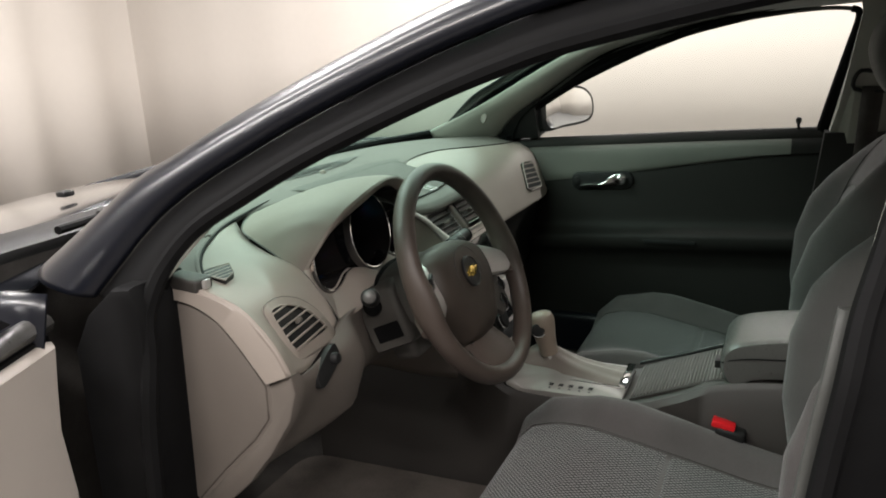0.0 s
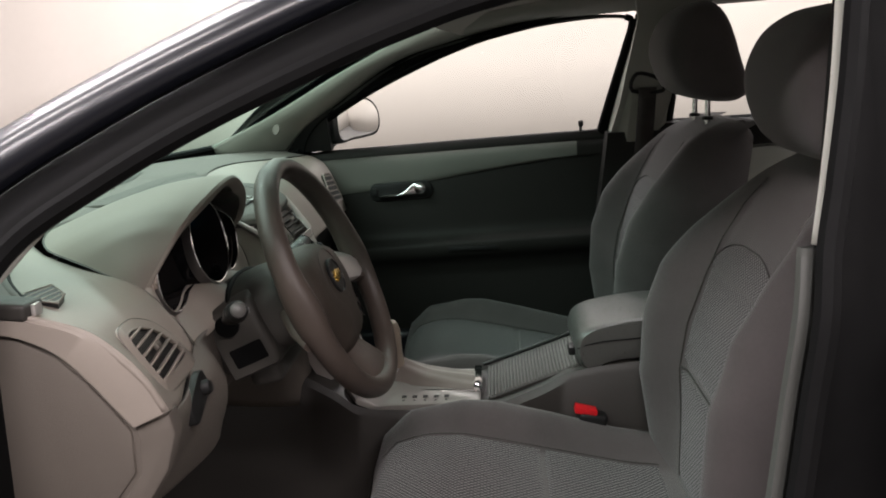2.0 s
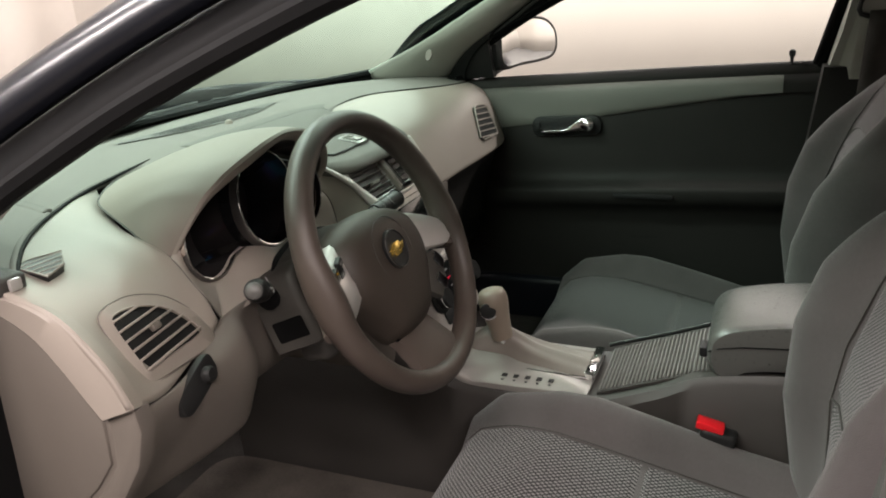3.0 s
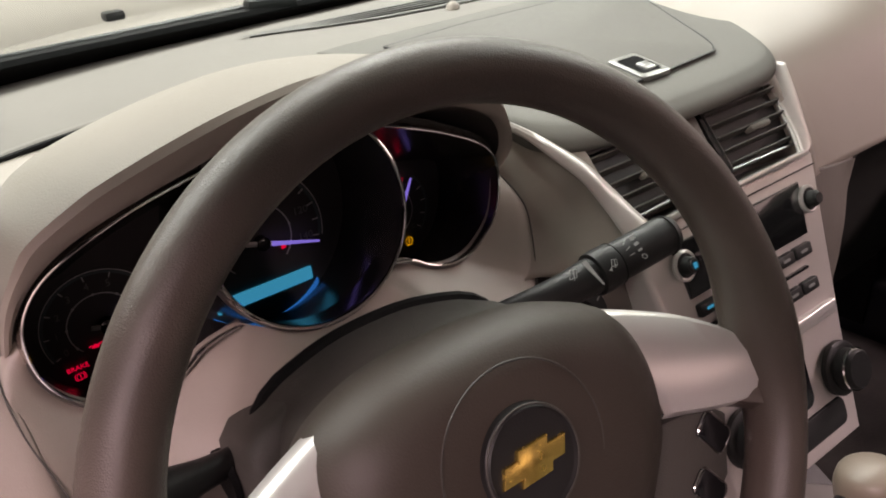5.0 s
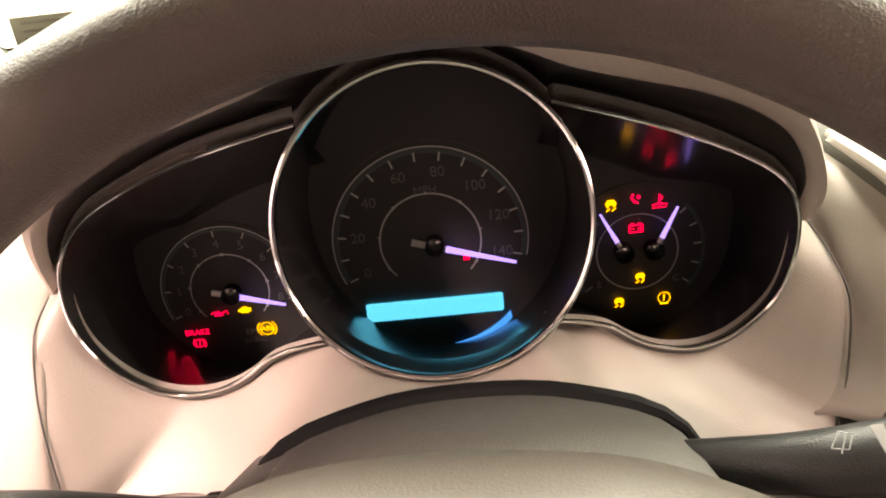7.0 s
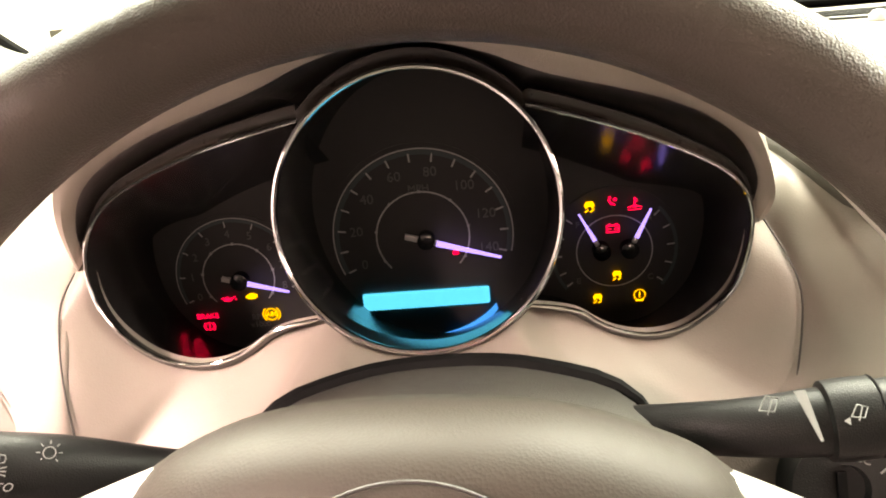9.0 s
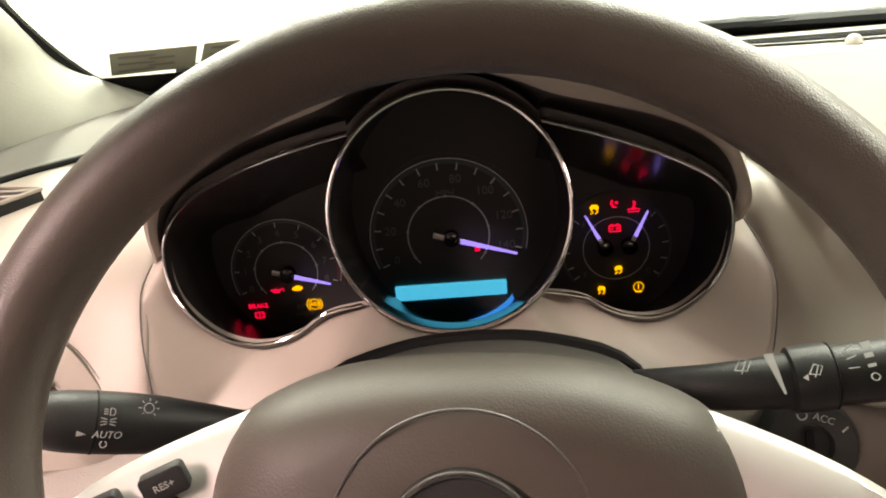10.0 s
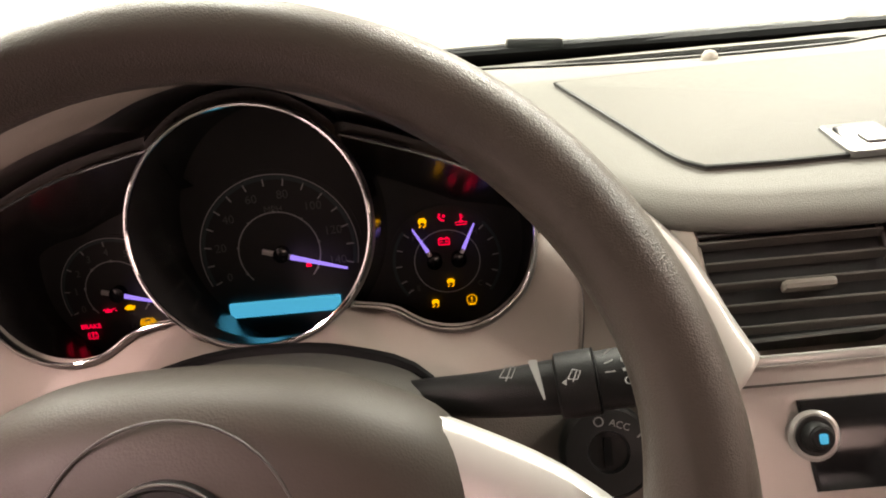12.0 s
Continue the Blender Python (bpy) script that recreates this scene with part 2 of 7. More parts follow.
def sheet(rows, bm=None, close_u=False, close_v=False):
    """A skin over rows of points, all of one length."""
    bm = bm or bmesh.new()
    vs = [[bm.verts.new(p) for p in r] for r in rows]
    nu, nv = len(vs), len(vs[0])
    for i in range(nu if close_u else nu - 1):
        for j in range(nv if close_v else nv - 1):
            q = (vs[i][j], vs[(i + 1) % nu][j], vs[(i + 1) % nu][(j + 1) % nv], vs[i][(j + 1) % nv])
            try:
                bm.faces.new(q)
            except ValueError:
                pass
    return bm


def flat_uv(bm, along=1):
    """Cloth coordinates in metres: x across, the path length of the other two along."""
    uv = bm.loops.layers.uv.new("cloth")
    for f in bm.faces:
        for lp in f.loops:
            p = lp.vert.co
            lp[uv].uv = (0.707 * (p.x + p.y - p.z), 0.707 * (p.x - p.y + p.z))
    return bm


def loft_rings(rings, cap=True):
    bm = bmesh.new()
    vs = [[bm.verts.new(p) for p in r] for r in rings]
    n = len(vs[0])
    for a, b in zip(vs, vs[1:]):
        for j in range(n):
            bm.faces.new((a[j], b[j], b[(j + 1) % n], a[(j + 1) % n]))
    if cap:
        for r in (vs[0], vs[-1]):
            c = bm.verts.new(sum((v.co for v in r), Vector()) / n)
            for j in range(n):
                bm.faces.new((r[j], r[(j + 1) % n], c))
    return bm


def solid(ob, depth, offset=-1.0):
    mod = ob.modifiers.new("thickness", "SOLIDIFY")
    mod.thickness, mod.offset = depth, offset
    return ob


def tube(path, radius, seg=10, closed=False, squash=1.0, up=(0, 0, 1)):
    """A rod along path; radius a number or one per point."""
    path = [Vector(p) for p in path]
    n = len(path)
    rad = radius if isinstance(radius, (list, tuple)) else [radius] * n
    rings = []
    side = None
    for i, p in enumerate(path):
        a, b = path[i - 1 if (closed or i) else 0], path[(i + 1) % n if closed else min(i + 1, n - 1)]
        d = (b - a).normalized()
        if side is None:
            side = d.cross(Vector(up))
            side = side.normalized() if side.length > 1e-4 else d.orthogonal().normalized()
        side = (side - d * side.dot(d)).normalized()
        other = d.cross(side)
        rings.append([p + (side * math.cos(2 * math.pi * k / seg) + other * math.sin(2 * math.pi * k / seg) * squash) * rad[i] for k in range(seg)])
    if closed:
        return sheet(rings, close_u=True, close_v=True)
    return loft_rings(rings)


def box(sx, sy, sz, m=Matrix(), r=0.0, seg=2):
    bm = bmesh.new()
    bmesh.ops.create_cube(bm, size=1)
    for v in bm.verts:
        v.co = Vector((v.co.x * sx, v.co.y * sy, v.co.z * sz))
    if r:
        bmesh.ops.bevel(bm, geom=bm.edges[:], offset=r, segments=seg, profile=0.6, affect="EDGES")
    bm.transform(m)
    return bm


def prism(outline, depth, m=Matrix(), r=0.0, seg=2):
    """An outline in local x, y, from local z = 0 to -depth, its front edge rounded by r."""
    bm = bmesh.new()
    o = [Vector((p[0], p[1], 0)) for p in outline]
    n = len(o)
    area = sum(o[i].x * o[(i + 1) % n].y - o[(i + 1) % n].x * o[i].y for i in range(n))
    if area < 0:
        o.reverse()
    layers = []
    steps = [(0.0, depth)] + ([(r * (1 - math.cos(math.pi / 2 * k / seg)), r * (1 - math.sin(math.pi / 2 * k / seg))) for k in range(seg + 1)] if r else [(0.0, 0.0)])
    for inset, down in steps:
        ring = []
        for i in range(n):
            a, b, c = o[i - 1], o[i], o[(i + 1) % n]
            d1, d2 = (b - a).normalized(), (c - b).normalized()
            nn = Vector((-(d1.y + d2.y), d1.x + d2.x, 0))
            nn = nn.normalized() if nn.length > 1e-6 else Vector((-d1.y, d1.x, 0))
            ring.append(bm.verts.new(b + nn * inset + Vector((0, 0, -down))))
        layers.append(ring)
    for a, b in zip(layers, layers[1:]):
        for j in range(n):
            bm.faces.new((a[j], a[(j + 1) % n], b[(j + 1) % n], b[j]))
    bm.faces.new(layers[0][::-1])
    bm.faces.new(layers[-1])
    bm.transform(m)
    return bm


def disc(radius, depth, m=Matrix(), r=0.0, n=40, seg=3):
    return prism([(radius * math.cos(2 * math.pi * k / n), radius * math.sin(2 * math.pi * k / n)) for k in range(n)], depth, m, r, seg)


def turned(profile, m=Matrix(), n=32):
    """A turned body: (radius, height) pairs round local z."""
    rings = [[Vector((max(rad, 1e-5) * math.cos(2 * math.pi * k / n), max(rad, 1e-5) * math.sin(2 * math.pi * k / n), h)) for k in range(n)] for rad, h in profile]
    bm = loft_rings(rings)
    bm.transform(m)
    return bm


def rounded(sx, sy, r, n=5):
    out = []
    for cx, cy, a0 in ((sx / 2 - r, sy / 2 - r, 0), (-sx / 2 + r, sy / 2 - r, 90), (-sx / 2 + r, -sy / 2 + r, 180), (sx / 2 - r, -sy / 2 + r, 270)):
        for k in range(n + 1):
            a = radians(a0 + 90 * k / n)
            out.append((cx + r * math.cos(a), cy + r * math.sin(a)))
    return out


def lettering(name, words, size, m, mat, parent, label="", depth=0.0002, slant=0.0):
    cu = bpy.data.curves.new(name, "FONT")
    cu.body, cu.size, cu.align_x, cu.align_y, cu.extrude, cu.shear = words, size, "CENTER", "CENTER", depth, slant
    cu.resolution_u = 3
    tmp = bpy.data.objects.new(name, cu)
    scene.collection.objects.link(tmp)
    me = bpy.data.meshes.new_from_object(tmp)
    bpy.data.objects.remove(tmp)
    bpy.data.curves.remove(cu)
    me.transform(m)
    me.materials.clear()
    me.materials.append(mat)
    ob = new(name, me)
    ob.parent = parent
    return tagged(ob, label)


def merge(*bms):
    out = bmesh.new()
    for b in bms:
        me = bpy.data.meshes.new("tmp")
        b.to_mesh(me)
        b.free()
        out.from_mesh(me)
        bpy.data.meshes.remove(me)
    return out


def plane_at(p, right, up):
    """A pose whose local x is right, y is up and z faces the viewer."""
    r, u = Vector(right).normalized(), Vector(up).normalized()
    n = r.cross(u).normalized()
    u = n.cross(r)
    return Matrix(((r.x, u.x, n.x, p[0]), (r.y, u.y, n.y, p[1]), (r.z, u.z, n.z, p[2]), (0, 0, 0, 1)))


# ---- booth ----
def curtain(name, a, b, height, amp, pitch, label, mat=None):
    """A hung fabric wall from a to b with soft vertical folds."""
    a, b = Vector(a), Vector(b)
    d = b - a
    nrm = Vector((-d.y, d.x, 0)).normalized()
    n = int(d.length / 0.08)
    rows = []
    for i in range(n + 1):
        s = d.length * i / n
        w = amp * (math.sin(s * 2 * math.pi / pitch + 2 * math.sin(s * 1.7)) + 0.5 * math.sin(s * 9.1 + 1))
        rows.append([a + d * (i / n) + nrm * (w * (0.5 + 0.5 * k / 3)) + Vector((0, 0, height * (1 - k / 3))) for k in range(4)])
    ob = part(name, sheet(rows), mat or M_WALL)
    solid(ob, 0.02)
    return tagged(ob, label, "curtain wall", kind="structure")


curtain("wall_north", (-4.68, 5.6, 0), (4.68, 5.6, 0), 3.5, 0.030, 0.75, "white fabric booth wall with soft vertical folds")
curtain("wall_east", (4.6, 5.68, 0), (4.6, -6.08, 0), 3.5, 0.012, 1.4, "white fabric booth wall, nearly smooth")
# rear wall is out of view, white to throw fill light into the cabin
curtain("wall_south", (4.6, -6.0, 0), (-4.6, -6.0, 0), 3.5, 0.02, 0.9, "unseen white booth wall behind the car, there to bounce fill light")
# wall out of view, kept dark so the car's paint mirrors little light
curtain("wall_west", (-4.6, -6.0, 0), (-4.6, 5.6, 0), 3.5, 0.02, 0.9, "unseen booth wall by the driver's door, darkened for the paint's reflections", M_DIMWALL)
tagged(part("floor", box(9.4, 11.8, 0.1, pose(0, -0.2, -0.05)), M_FLOOR), "smooth grey booth floor under the car", "floor", kind="structure")
# ceiling out of view, dark to hold down reflections in the pillar paint
tagged(part("ceiling", box(9.4, 11.8, 0.1, pose(0, -0.2, 3.55)), M_CEILING), "unseen plain booth ceiling, darkened for the paint's reflections", "ceiling", kind="structure")

# ---- car body ----
car = thing("car_body", "dark blue-black glossy sedan body with open driver's door", "car")


def side_x(z, belt=0.75):
    """Half width of the body side: upright below the belt, leaning in above it."""
    return belt - 0.465 * (z - 0.95) if z > 0.95 else belt + 0.03 * min(1.0, (0.95 - z) / 0.2)


L_LINE = [(0.296, 0.925), (0.290, 0.958), (0.276, 0.997), (0.237, 1.043), (0.175, 1.082), (0.074, 1.136), (-0.06, 1.194), (-0.155, 1.229), (-0.25, 1.256), (-0.45, 1.292), (-0.60, 1.302)]
U_LINE = [(0.53, 0.975), (0.45, 1.038), (0.372, 1.100), (0.30, 1.137), (0.217, 1.180), (0.110, 1.230), (-0.03, 1.290), (-0.13, 1.326), (-0.235, 1.355), (-0.45, 1.388), (-0.62, 1.396)]


def pillar_rows(sign, cuts):
    """Cross lines over the roof rail from the opening's edge to the windscreen's, as points for the given fractions and outward swells."""
    rows = []
    for (ly, lz), (uy, uz) in zip(L_LINE, U_LINE):
        row = []
        for f, out in cuts:
            y, z = ly + (uy - ly) * f, lz + (uz - lz) * f
            row.append(Vector((sign * (side_x(z) + out), y, z)))
        rows.append(row)
    cols = [spline([r[j] for r in rows], 5) for j in range(len(cuts))]
    return [list(c) for c in zip(*cols)]


for sign in (-1, 1):
    rail = part("roof_rail", sheet(pillar_rows(sign, [(f, 0.012 - 0.030 * abs((f - 0.70) / 0.29) ** 2.6) for f in [0.44 + 0.56 * k / 20 for k in range(21)]] + [(1.01, -0.06 if sign > 0 else -0.026)])), M_PAINT, car, "glossy dark windscreen pillar and roof rail")
    solid(rail, 0.004, 1 if sign > 0 else -1)
    frame_ = part("door_channel", sheet(pillar_rows(sign, [(0.0, -0.03), (0.06, -0.008), (0.18, -0.004), (0.30, -0.010), (0.44, -0.018), (0.50, -0.03)])), M_RUBBER, car, "black inner door channel")
    solid(frame_, 0.003)
    # rubber round the door opening
    lower = [(0.310, 0.60), (0.299, 0.78), (0.294, 0.88)]
    rear = [(-0.606, 1.27), (-0.594, 1.225), (-0.578, 1.150), (-0.555, 1.060), (-0.540, 1.005), (-0.530, 0.946), (-0.519, 0.876), (-0.508, 0.799), (-0.498, 0.733), (-0.48, 0.60), (-0.468, 0.45)]
    path = spline([Vector((sign * side_x(z), y, z)) for y, z in [(0.318, 0.42)] + lower + L_LINE + rear], 5)
    part("door_seal", tube(path, 0.012, 8), M_RUBBER, car, "black rubber door seal")

# driver's hinge pillar, sill, centre pillar
hp = [(0.318, 0.36), (0.308, 0.60), (0.296, 0.78), (0.289, 0.90), (0.288, 0.955), (0.30, 0.978), (0.335, 0.974), (0.385, 0.935), (0.42, 0.88), (0.43, 0.36)]
for sign in (-1, 1):
    m = Matrix(((0, 0, sign, sign * 0.775), (1, 0, 0, 0), (0, 1, 0, 0), (0, 0, 0, 1)))
    part("hinge_pillar", prism(hp, 0.10, m, 0.012), M_RUBBER, car, "black painted hinge pillar")
    fender = [Vector((sign * x, y, z)) for x, y, z in ((0.80, 0.42, 0.97), (0.84, 0.40, 0.80), (0.85, 0.40, 0.55), (0.83, 0.40, 0.32))]
    rows = []
    for k, (dx, dz, yy) in enumerate(((0, 0, 0.42), (0.02, -0.01, 0.8), (0.02, -0.03, 1.2), (-0.06, -0.08, 1.6), (-0.28, -0.14, 1.85))):
        rows.append([Vector((p.x + sign * dx, yy, max(p.z + dz * (p.z > 0.5), 0.3))) for p in fender])
    fo = part("front_wing", sheet([list(c) for c in zip(*[spline(c, 4) for c in zip(*[spline(r, 4) for r in rows])])]), M_PAINT, car, "glossy dark front wing")
    solid(fo, 0.004)
    sill = part("sill", box(0.13, 1.0, 0.16, pose(sign * 0.745, -0.06, 0.37), 0.025, 3), M_PAINT, car, "dark painted door sill")
    bp = [(-0.60, 1.26), (-0.575, 1.14), (-0.548, 1.00), (-0.530, 0.90), (-0.512, 0.78), (-0.488, 0.60), (-0.475, 0.40), (-0.60, 0.40), (-0.66, 0.80), (-0.69, 1.00), (-0.70, 1.26)]
    if sign < 0:
        bp = bp[:7] + [(-0.74, 0.40), (-0.77, 0.80), (-0.80, 1.00), (-0.80, 1.30), (-0.61, 1.31)]
    rows = [[Vector((sign * (side_x(z) - dx), y, z)) for y, z in bp] for dx in (0.005, 0.055)]
    bm = loft_rings(rows)
    part("centre_pillar", bm, M_RUBBER if sign < 0 else M_PILLAR, car, "centre pillar between the doors")
    # rear door and flank
    fl = [(-0.64, 0.955), (-0.60, 0.60), (-0.58, 0.33), (-1.6, 0.33), (-1.75, 0.66), (-1.75, 0.99), (-1.2, 0.985)]
    m = Matrix(((0, 0, sign, sign * 0.80), (1, 0, 0, 0), (0, 1, 0, 0), (0, 0, 0, 1)))
    part("rear_door", prism(fl, 0.09, m, 0.012), M_PAINT if sign < 0 else M_CHARCOAL, car, "closed rear door")
    cp = [Vector((sign * side_x(z), y, z)) for y, z in ((-1.22, 0.98), (-1.12, 1.28), (-1.30, 1.36), (-1.95, 1.10), (-1.80, 0.98))]
    ob = part("quarter_panel", loft_rings([cp, [p + Vector((-sign * 0.05, 0, 0)) for p in cp]]), M_PAINT, car, "dark rear quarter panel")

# roof, bonnet, boot, firewall, floor pan
rows = []
for y, z in ((-0.06, 1.318), (-0.25, 1.365), (-0.5, 1.395), (-0.9, 1.40), (-1.25, 1.37)):
    rows.append([Vector((x, y - 0.12 * (abs(x) / 0.57) ** 2 * (y > -0.1), z - 0.035 * (abs(x) / 0.57) ** 2)) for x in (-0.565, -0.4, -0.2, 0, 0.2, 0.4, 0.565)])
roof = part("roof", sheet([spline(c, 3) for c in rows]), M_PAINT, car, "dark painted roof")
solid(roof, 0.01, 1)
rows = [[p + Vector((0, 0.01, -0.03)) for p in r] for r in rows]
hl = part("headliner", sheet([spline(c, 3) for c in rows]), M_HEADLINER, car, "pale woven headliner")
solid(hl, 0.006, 1)
rows = []
for y, z, w in ((0.78, 0.985, 0.68), (1.0, 0.975, 0.74), (1.4, 0.93, 0.76), (1.75, 0.84, 0.70), (1.90, 0.76, 0.60)):
    rows.append([Vector((x * w, y - 0.16 * x * x, z - 0.014 - 0.05 * x * x)) for x in (-1, -0.7, -0.35, 0, 0.35, 0.7, 1)])
bonnet = part("bonnet", sheet([spline(c, 3) for c in rows]), M_BONNET, car, "glossy dark bonnet reflecting the booth")
solid(bonnet, 0.008)


def wrap(name, plan, levels, label):
    """A bumper: a plan line swept through heights, each with its own swell."""
    line = spline([(x, y, 0) for x, y in plan], 4)
    mid = Vector((0, line[0].y, 0))
    ob = part(name, sheet([[mid + (p - mid) * k + Vector((0, 0, z)) for p in line] for z, k in levels]), M_PAINT, car, label)
    solid(ob, 0.006, 0)


wrap("front_bumper", [(-0.86, 1.30), (-0.83, 1.55), (-0.66, 1.78), (-0.35, 1.90), (0, 1.93), (0.35, 1.90), (0.66, 1.78), (0.83, 1.55), (0.86, 1.30)], [(0.28, 0.94), (0.38, 1.0), (0.55, 1.01), (0.68, 0.99), (0.78, 0.93)], "dark painted front bumper")
wrap("rear_bumper", [(-0.83, -1.70), (-0.82, -2.05), (-0.68, -2.33), (-0.35, -2.44), (0, -2.46), (0.35, -2.44), (0.68, -2.33), (0.82, -2.05), (0.83, -1.70)], [(0.28, 0.94), (0.38, 1.0), (0.55, 1.01), (0.75, 0.99), (0.90, 0.95), (1.0, 0.88)], "dark painted rear bumper and wings")
boot = part("boot_lid", sheet([spline([Vector((x * w, y + 0.06 * x * x, z - 0.03 * x * x)) for x in (-1, -0.5, 0, 0.5, 1)], 3) for y, z, w in ((-1.72, 1.035, 0.70), (-1.95, 1.04, 0.71), (-2.2, 1.03, 0.69), (-2.36, 1.0, 0.62))]), M_PAINT, car, "dark painted boot lid")
solid(boot, 0.008)
part("rear_glass", sheet([spline([Vector((x * w, y, z - 0.03 * x * x)) for x in (-1, -0.5, 0, 0.5, 1)], 3) for y, z, w in ((-1.25, 1.372, 0.56), (-1.5, 1.23, 0.62), (-1.72, 1.045, 0.68))]), GL_SIDE, car, "clear rear window")
part("firewall", box(1.5, 0.04, 0.62, pose(0, 0.72, 0.64)), M_CARPET, car)
part("floor_carpet", box(1.5, 2.5, 0.05, pose(0, -0.52, 0.31)), M_CARPET, car, "dark grey floor carpet")
part("cowl", box(1.36, 0.14, 0.03, pose(0, 0.77, 0.955), 0.01), M_BLACK, car, "black plastic cowl")
for sx, sy in ((-1, 1), (1, 1), (-1, -1), (1, -1)):
    wheel = part("road_wheel", turned([(0.0, -0.09), (0.20, -0.09), (0.30, -0.10), (0.325, -0.07), (0.33, 0.0), (0.325, 0.07), (0.30, 0.10), (0.20, 0.09), (0.0, 0.085)], pose(sx * 0.74, 1.25 if sy > 0 else -1.55, 0.33, 0, 90, 0)), M_RUBBER, car, "black tyre on a road wheel")
part("washer_nozzle", box(0.03, 0.03, 0.014, pose(-0.20, 1.08, 0.966), 0.005), M_BLACK, car)

# ---- windscreen, wipers and glass ----
WS = [(-0.66, 0.50, 0.995), (-0.55, 0.57, 0.988), (-0.42, 0.635, 0.985), (-0.2, 0.675, 0.983), (0, 0.69, 0.983), (0.2, 0.675, 0.983), (0.42, 0.635, 0.985), (0.55, 0.57, 0.988), (0.66, 0.50, 0.995)]
WT = [(-0.55, -0.115, 1.318), (-0.46, -0.095, 1.326), (-0.35, -0.075, 1.332), (-0.17, -0.062, 1.337), (0, -0.06, 1.338), (0.17, -0.062, 1.337), (0.35, -0.075, 1.332), (0.46, -0.095, 1.326), (0.55, -0.115, 1.318)]
lo, hi = spline(WS, 3), spline(WT, 3)
rows = [[a.lerp(b, t) + Vector((0, 0.010, 0.016)) * (math.sin(math.pi * t) * (1 - (a.x / 0.66) ** 2)) for a, b in zip(lo, hi)] for t in [k / 10 for k in range(11)]]
screen = thing("windscreen", "green-tinted laminated windscreen with a black edge band", "windscreen")
part("glass", sheet(rows), GL_WIND, screen)
edge = [[p + Vector((0, -0.004, -0.004)) for p in r] for r in rows]
part("black_edge_band", merge(tube([p + Vector((0, -0.004, 0.004)) for p in lo], 0.011, 8), tube([r[0] for r in edge], 0.006, 8), tube([r[-1] for r in edge], 0.008, 8)), M_RUBBER, screen, "black ceramic edge band")
part("foot_band", merge(sheet([[p + Vector((0, -0.016, -0.010)) for p in lo], [p + Vector((0, -0.014, 0.002)) for p in lo], [a.lerp(b, 0.030 + 0.050 * max(0.0, min(1.0, (0.1 - a.x) / 0.5))) + Vector((0, -0.006, -0.004)) for a, b in zip(lo, hi)]])), M_RUBBER, screen, "black band along the windscreen's foot")
# film stickers low on the driver's side
stick = thing("film_sticker", "pale translucent film label on the windscreen's lower corner", "sticker")
for sm, w, h in ((plane_at((-0.588, 0.4665, 1.026), (0.063, 0.032, -0.001), (0.016, -0.038, 0.022)), 0.070, 0.042), (plane_at((-0.521, 0.500, 1.026), (0.063, 0.035, -0.001), (0.016, -0.038, 0.022)), 0.070, 0.042)):
    film_ = part("label_film", box(w, h, 0.0006, sm), M_PAPER, stick, "olive-grey film label")
    for k in range(5):
        part("print_bar", box(w * (0.30 if k % 2 else 0.42), 0.0030, 0.0004, sm @ pose(-0.014 + 0.02 * (k % 2), 0.013 - 0.0065 * k, 0.0008)), M_TAUPE, film_)



def wiper(x0, x1, y0, y1, z0, z1, clip):
    w = thing("wiper", "black wiper arm and blade lying along the windscreen's foot", "wiper", "windscreen wipers")
    at = lambda t, dy=0, dz=0: Vector((x0 + (x1 - x0) * t, y0 + (y1 - y0) * t + 0.012 * math.sin(math.pi * t) + dy, z0 + (z1 - z0) * t + dz))
    part("blade", tube([at(k / 12) for k in range(13)], 0.0075, 8), M_RUBBER, w)
    part("arm", tube([at(0.12, 0.012, 0.004), at(0.5, 0.014, 0.004), at(0.9, 0.03, 0.0)], [0.005, 0.006, 0.008], 8), M_BLACK, w)
    part("blade_clip", box(0.062, 0.018, 0.012, Matrix.Translation(at((clip - x0) / (x1 - x0), 0.002, 0.008)) @ Matrix.Rotation(radians(4), 4, "Y"), 0.004), M_BLACK, w)


wiper(-0.62, 0.30, 0.600, 0.712, 1.004, 0.987, -0.122)
wiper(-0.02, 0.56, 0.735, 0.660, 0.982, 0.980, 0.27)

# ---- passenger side: pillar trim, door, mirror ----
WIN = [(0.215, 0.972), (0.212, 1.058), (0.150, 1.108), (0.010, 1.194), (-0.130, 1.236), (-0.354, 1.270), (-0.496, 1.282), (-0.572, 1.278), (-0.588, 1.262), (-0.575, 1.20), (-0.548, 1.09), (-0.525, 0.990)]
pil = thing("pillar_trim", "moulded grey-green trim over the passenger's windscreen pillar", "pillar trim")
rows = []
for (y, z, x), (y2, z2, x2) in zip([(0.345, 0.965, 0.725), (0.275, 1.040, 0.690), (0.180, 1.100, 0.664), (0.012, 1.200, 0.628), (-0.130, 1.243, 0.608), (-0.30, 1.278, 0.585), (-0.5, 1.29, 0.575), (-0.9, 1.30, 0.57)],
                                   [(0.565, 0.985, 0.625), (0.43, 1.04, 0.61), (0.33, 1.085, 0.595), (0.16, 1.172, 0.57), (0.04, 1.228, 0.55), (-0.10, 1.290, 0.53), (-0.5, 1.345, 0.50), (-0.9, 1.36, 0.50)]):
    a, b = Vector((x, y, z)), Vector((x2, y2, z2))
    rows.append(spline([a, a.lerp(b, 0.3) + Vector((-0.025, -0.01, 0)), a.lerp(b, 0.7) + Vector((-0.022, -0.012, 0)), b], 3))
